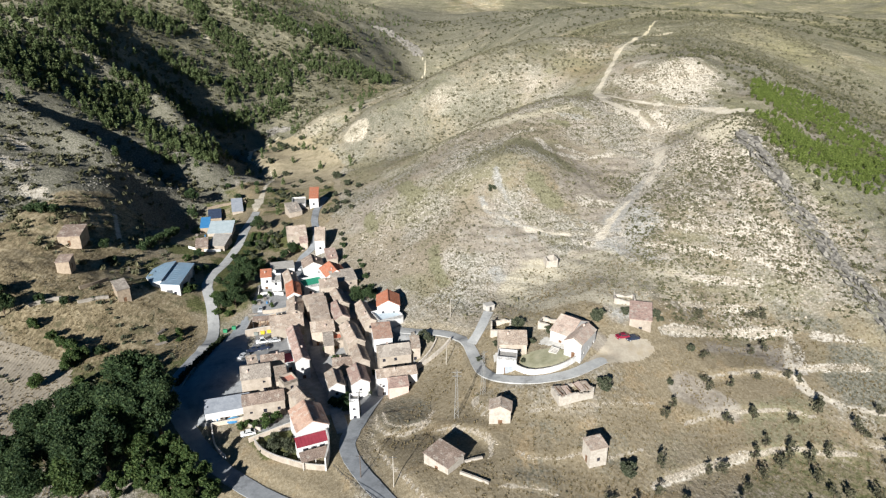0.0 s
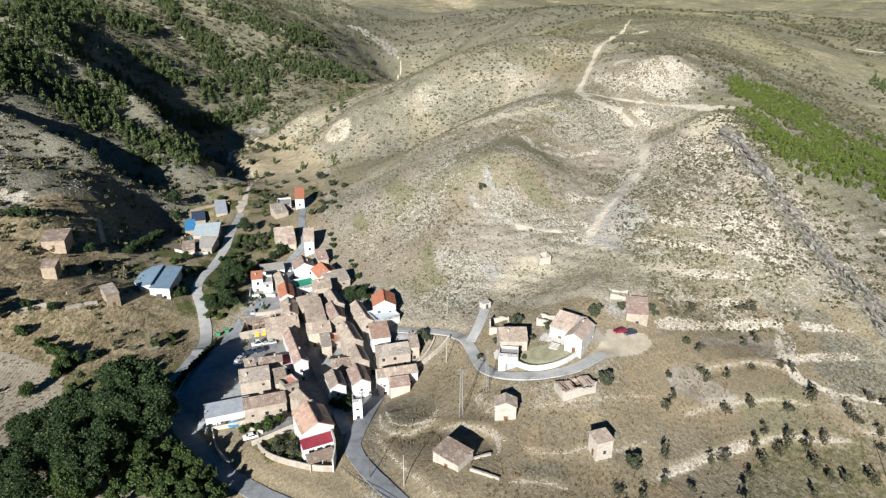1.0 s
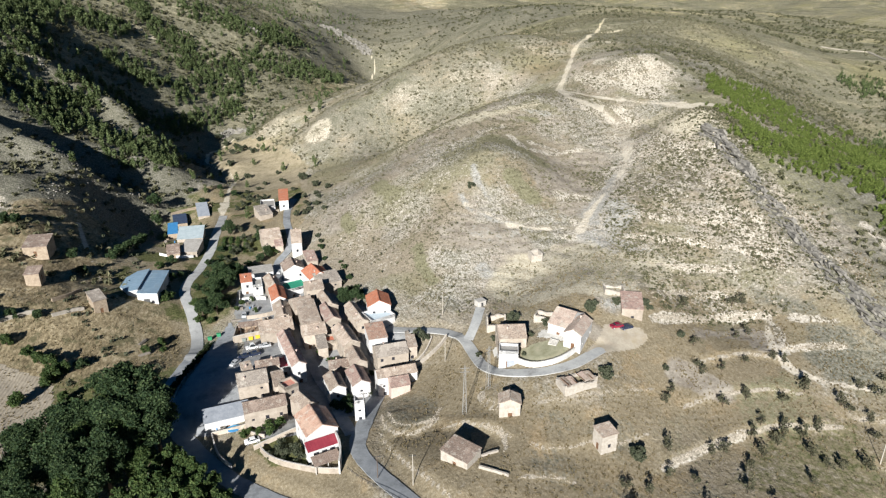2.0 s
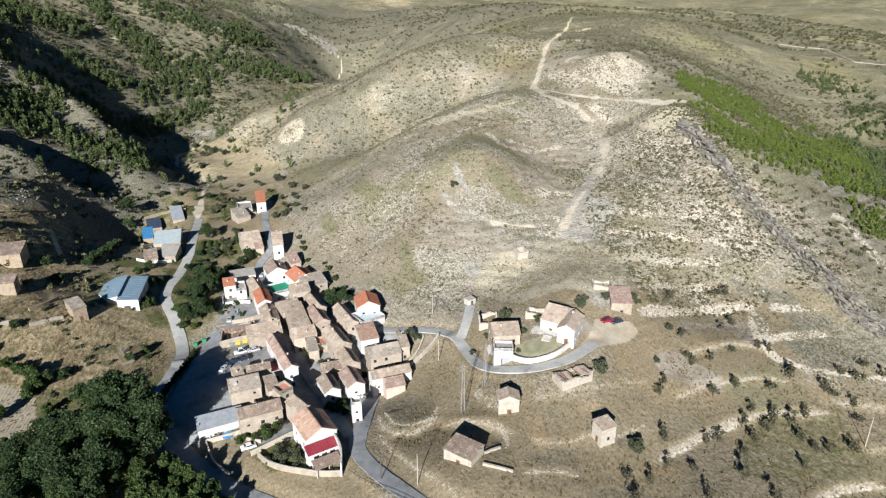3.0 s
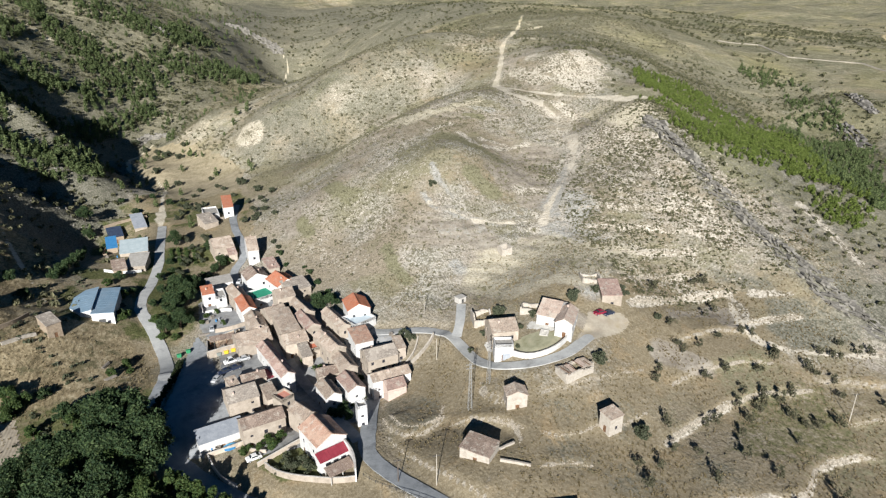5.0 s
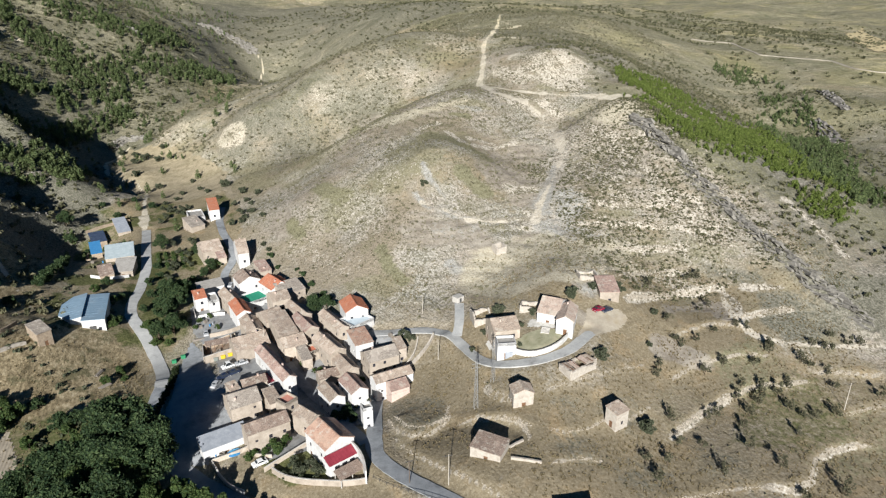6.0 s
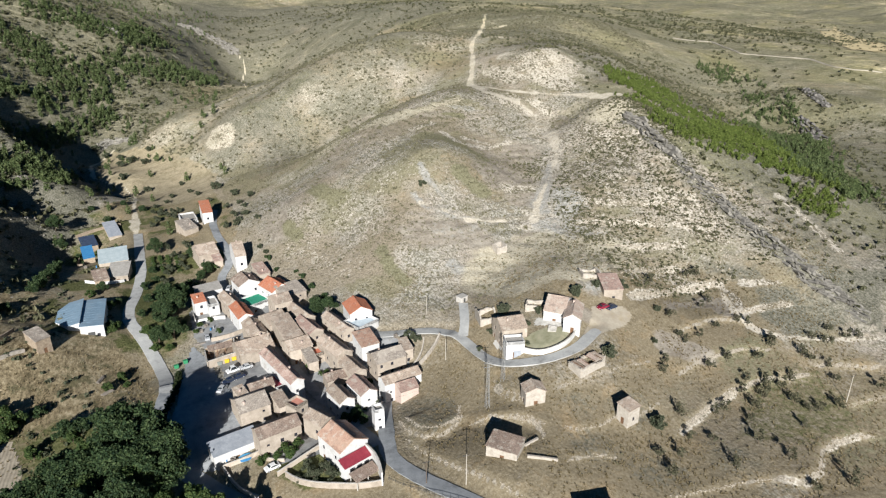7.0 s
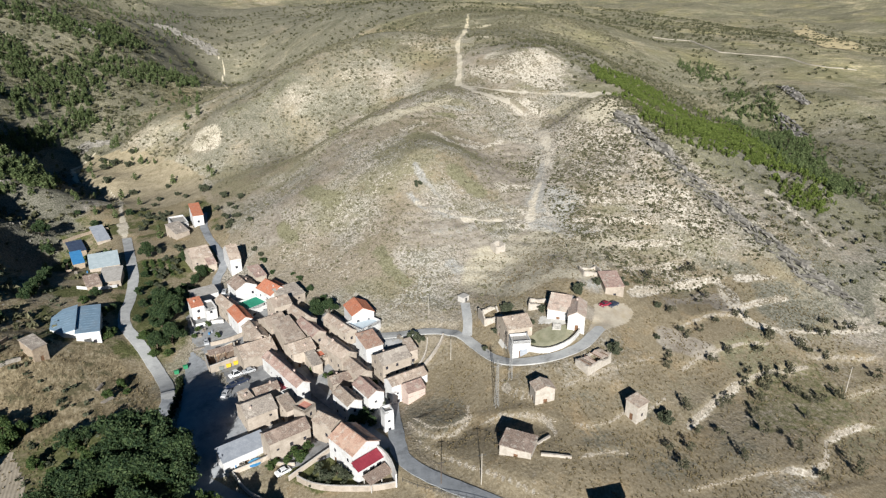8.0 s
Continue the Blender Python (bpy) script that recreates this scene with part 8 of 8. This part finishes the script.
# railing over the lower lane
rail = tagged(new("railing"), "grey metal railing beside the asphalt lane", "railing")
line = resample([(-27.8, 133.5), (-24, 127.5), (-18, 120.5), (-11, 113), (-5, 106)], 2.2)
rail.location = (*line[0], ground_z(*line[0]))
for p, q in zip(line, line[1:]):
    za, zb = ground_z(*p), ground_z(*q)
    o = rail.location
    bm = bmesh.new()
    tube(bm, (p[0] - o.x, p[1] - o.y, za - 0.3 - o.z), (p[0] - o.x, p[1] - o.y, za + 1.0 - o.z), 0.05, 0.05, 6)
    part("post", bm, IRON, rail)
    for h in (0.55, 0.98):
        bm = bmesh.new()
        tube(bm, (p[0] - o.x, p[1] - o.y, za + h - o.z), (q[0] - o.x, q[1] - o.y, zb + h - o.z), 0.04, 0.04, 6)
        part("rail", bm, IRON, rail)

# blue plastic pool in the front yard
pool = tagged(new("paddling_pool"), "blue plastic pool in a front yard", "pool")
pool.matrix_world = pose(-61.2, 158.4, ground_z(-61.2, 158.4) + 0.06, 0, 0, 18)
bm = bmesh.new()
bmesh.ops.create_cone(bm, cap_ends=True, segments=20, radius1=1.5, radius2=1.6, depth=0.6, matrix=Matrix.Translation((0, 0, 0.3)) @ Matrix.Diagonal((1.3, 0.8, 1, 1)))
part("shell", bm, ROOF["blue"], pool)
bm = bmesh.new()
bmesh.ops.create_cone(bm, cap_ends=True, segments=20, radius1=1.45, radius2=1.45, depth=0.04, matrix=Matrix.Translation((0, 0, 0.615)) @ Matrix.Diagonal((1.3, 0.8, 1, 1)))
part("water", bm, paint("pool_water", (0.05, 0.30, 0.55), 0.08), pool)


# clutter of the yards: crates, timber, sacks, drums, water butts
def crate(x, y, yaw, label):
    root = tagged(new("crate"), label, "crate", "crates in the yards")
    root.matrix_world = pose(x, y, ground_z(x, y) + 0.08, 0, 0, yaw)
    for k in range(4):
        z = 0.05 + 0.24 * k
        for x0, x1, y0, y1 in ((-0.6, 0.6, -0.52, -0.48), (-0.6, 0.6, 0.48, 0.52), (-0.62, -0.58, -0.48, 0.48), (0.58, 0.62, -0.48, 0.48)):
            part("board", box_mesh(x0, x1, y0, y1, z, z + 0.18), GREYWOOD, root)
    part("floor", box_mesh(-0.58, 0.58, -0.48, 0.48, 0, 0.05), WOOD, root)


def drum(x, y, mat, label):
    root = tagged(new("drum"), label, "drum", "drums in the yards")
    root.location = (x, y, ground_z(x, y) + 0.06)
    for k in range(3):
        bm = bmesh.new()
        bmesh.ops.create_cone(bm, cap_ends=True, segments=16, radius1=0.3, radius2=0.3, depth=0.27, matrix=Matrix.Translation((0, 0, 0.15 + 0.3 * k)))
        part("body" if k == 1 else "section", bm, mat, root)
    for z in (0.3, 0.6):
        bm = bmesh.new()
        bmesh.ops.create_cone(bm, cap_ends=True, segments=16, radius1=0.32, radius2=0.32, depth=0.03, matrix=Matrix.Translation((0, 0, z)))
        part("hoop", bm, IRON, root)


def timber(x, y, yaw, label, seed):
    rnd = random.Random(seed)
    root = tagged(new("timber_stack"), label, "timber", "timber stacks")
    root.matrix_world = pose(x, y, ground_z(x, y) + 0.05, 0, 0, yaw)
    for row in range(3):
        for k in range(5 - row):
            dx = rnd.uniform(-0.3, 0.3)
            part("beam", box_mesh(-1.8 + dx, 1.8 + dx, -0.6 + 0.25 * k + 0.12 * row, -0.38 + 0.25 * k + 0.12 * row, 0.2 * row, 0.2 * row + 0.18), GREYWOOD, root)


for x, y, a in ((-73.5, 234, 12), (-71.8, 236.8, 40), (-58.6, 203.2, 8), (-66.5, 213, 25), (-121, 300, 15), (-115, 322, 5), (-10.2, 194.6, 20), (-64.5, 158.9, 30)):
    crate(x, y, a, "weathered wooden crate in a yard")
for x, y in ((-70.2, 233.6), (-69.2, 234.4), (-57.2, 204.2), (-116.5, 299), (-108.6, 316), (-42.6, 197.5), (-66.2, 159.2)):
    drum(x, y, ROOF["blue"] if (x * 7) % 2 < 1 else ROOF["metal"], "metal drum standing in a yard")
for k, (x, y, a) in enumerate(((-67.5, 211, 80), (-118, 330, 30), (-101.5, 205.5, 40), (-104.2, 212.6, 70), (-7.2, 189, 60), (-74, 226.5, 10))):
    timber(x, y, a, "stack of grey weathered timber beams", k)
car(-63.2, 199.6, 20, paint("white_van_paint", (0.7, 0.7, 0.69)), "white van parked beside a low wall", tall=2.1)
car(-71.4, 228.6, 95, SILVER, "grey car parked in a front yard")

# farm barn with two blue sheet roofs, one end cut off at a slant
barn = tagged(new("barn"), "whitewashed farm barn with blue sheet metal roofs", "barn")
barn.matrix_world = pose(-113.7, 246.1, 6.8, 0, 0, 5)
for name, label, ring, wall_z, roof_z in (
        ("west_bay", "hipped bay", [(-7.8, -2.5), (-3.4, -9.0), (0.4, -9.0), (0.4, 11.0), (-4.4, 11.0), (-7.8, 6.5)], 4.6, lambda x: 4.9 + (x + 7.8) * 0.17),
        ("east_bay", "gabled bay", [(0.4, -11.0), (7.8, -11.0), (7.8, 11.0), (0.4, 11.0)], 4.9, lambda x: 5.6 - (x - 0.4) * 0.09)):
    bm = bmesh.new()
    low = [bm.verts.new((x, y, -1.6)) for x, y in ring]
    high = [bm.verts.new((x, y, roof_z(x) - 0.08)) for x, y in ring]
    for i in range(len(ring)):
        j = (i + 1) % len(ring)
        bm.faces.new([low[i], low[j], high[j], high[i]])
    bm.faces.new(high)
    bay = part(name, bm, WALL["white"], barn, "whitewashed " + label)
    bm = bmesh.new()
    cx, cy = sum(q[0] for q in ring) / len(ring), sum(q[1] for q in ring) / len(ring)
    out = [(cx + (x - cx) * 1.03, cy + (y - cy) * 1.03) for x, y in ring]
    a = [bm.verts.new((x, y, roof_z(x))) for x, y in out]
    b_ = [bm.verts.new((x, y, roof_z(x) + 0.12)) for x, y in out]
    bm.faces.new(a[::-1])
    bm.faces.new(b_)
    for i in range(len(out)):
        j = (i + 1) % len(out)
        bm.faces.new([a[i], a[j], b_[j], b_[i]])
    part("roof", bm, ROOF["bluemetal"], bay, "blue sheet metal roof")
    x0, x1 = min(q[0] for q in ring), max(q[0] for q in ring)
    for k in range(9):
        y = -8.4 + 2.0 * k
        bm = bmesh.new()
        xa = x0 + (3.0 if name == "west_bay" and (y < -2.5 or y > 6.5) else 0.2)
        limb(bm, (xa, y, roof_z(xa) + 0.13), (x1 - 0.2, y, roof_z(x1 - 0.2) + 0.12), 0.03, 0.03, 4)
        part("seam", bm, ROOF["bluemetal"], bay)
# no hole in the wall: a dark panel gives the doorway its shade
part("barn_door", box_mesh(2.6, 4.8, -11.08, -10.98, -0.2, 2.8), IRON, barn, "dark panel for the shade inside an open doorway")
part("barn_door", box_mesh(5.4, 6.4, -11.08, -10.98, 0.8, 2.0), GLASS, barn, "dark window")
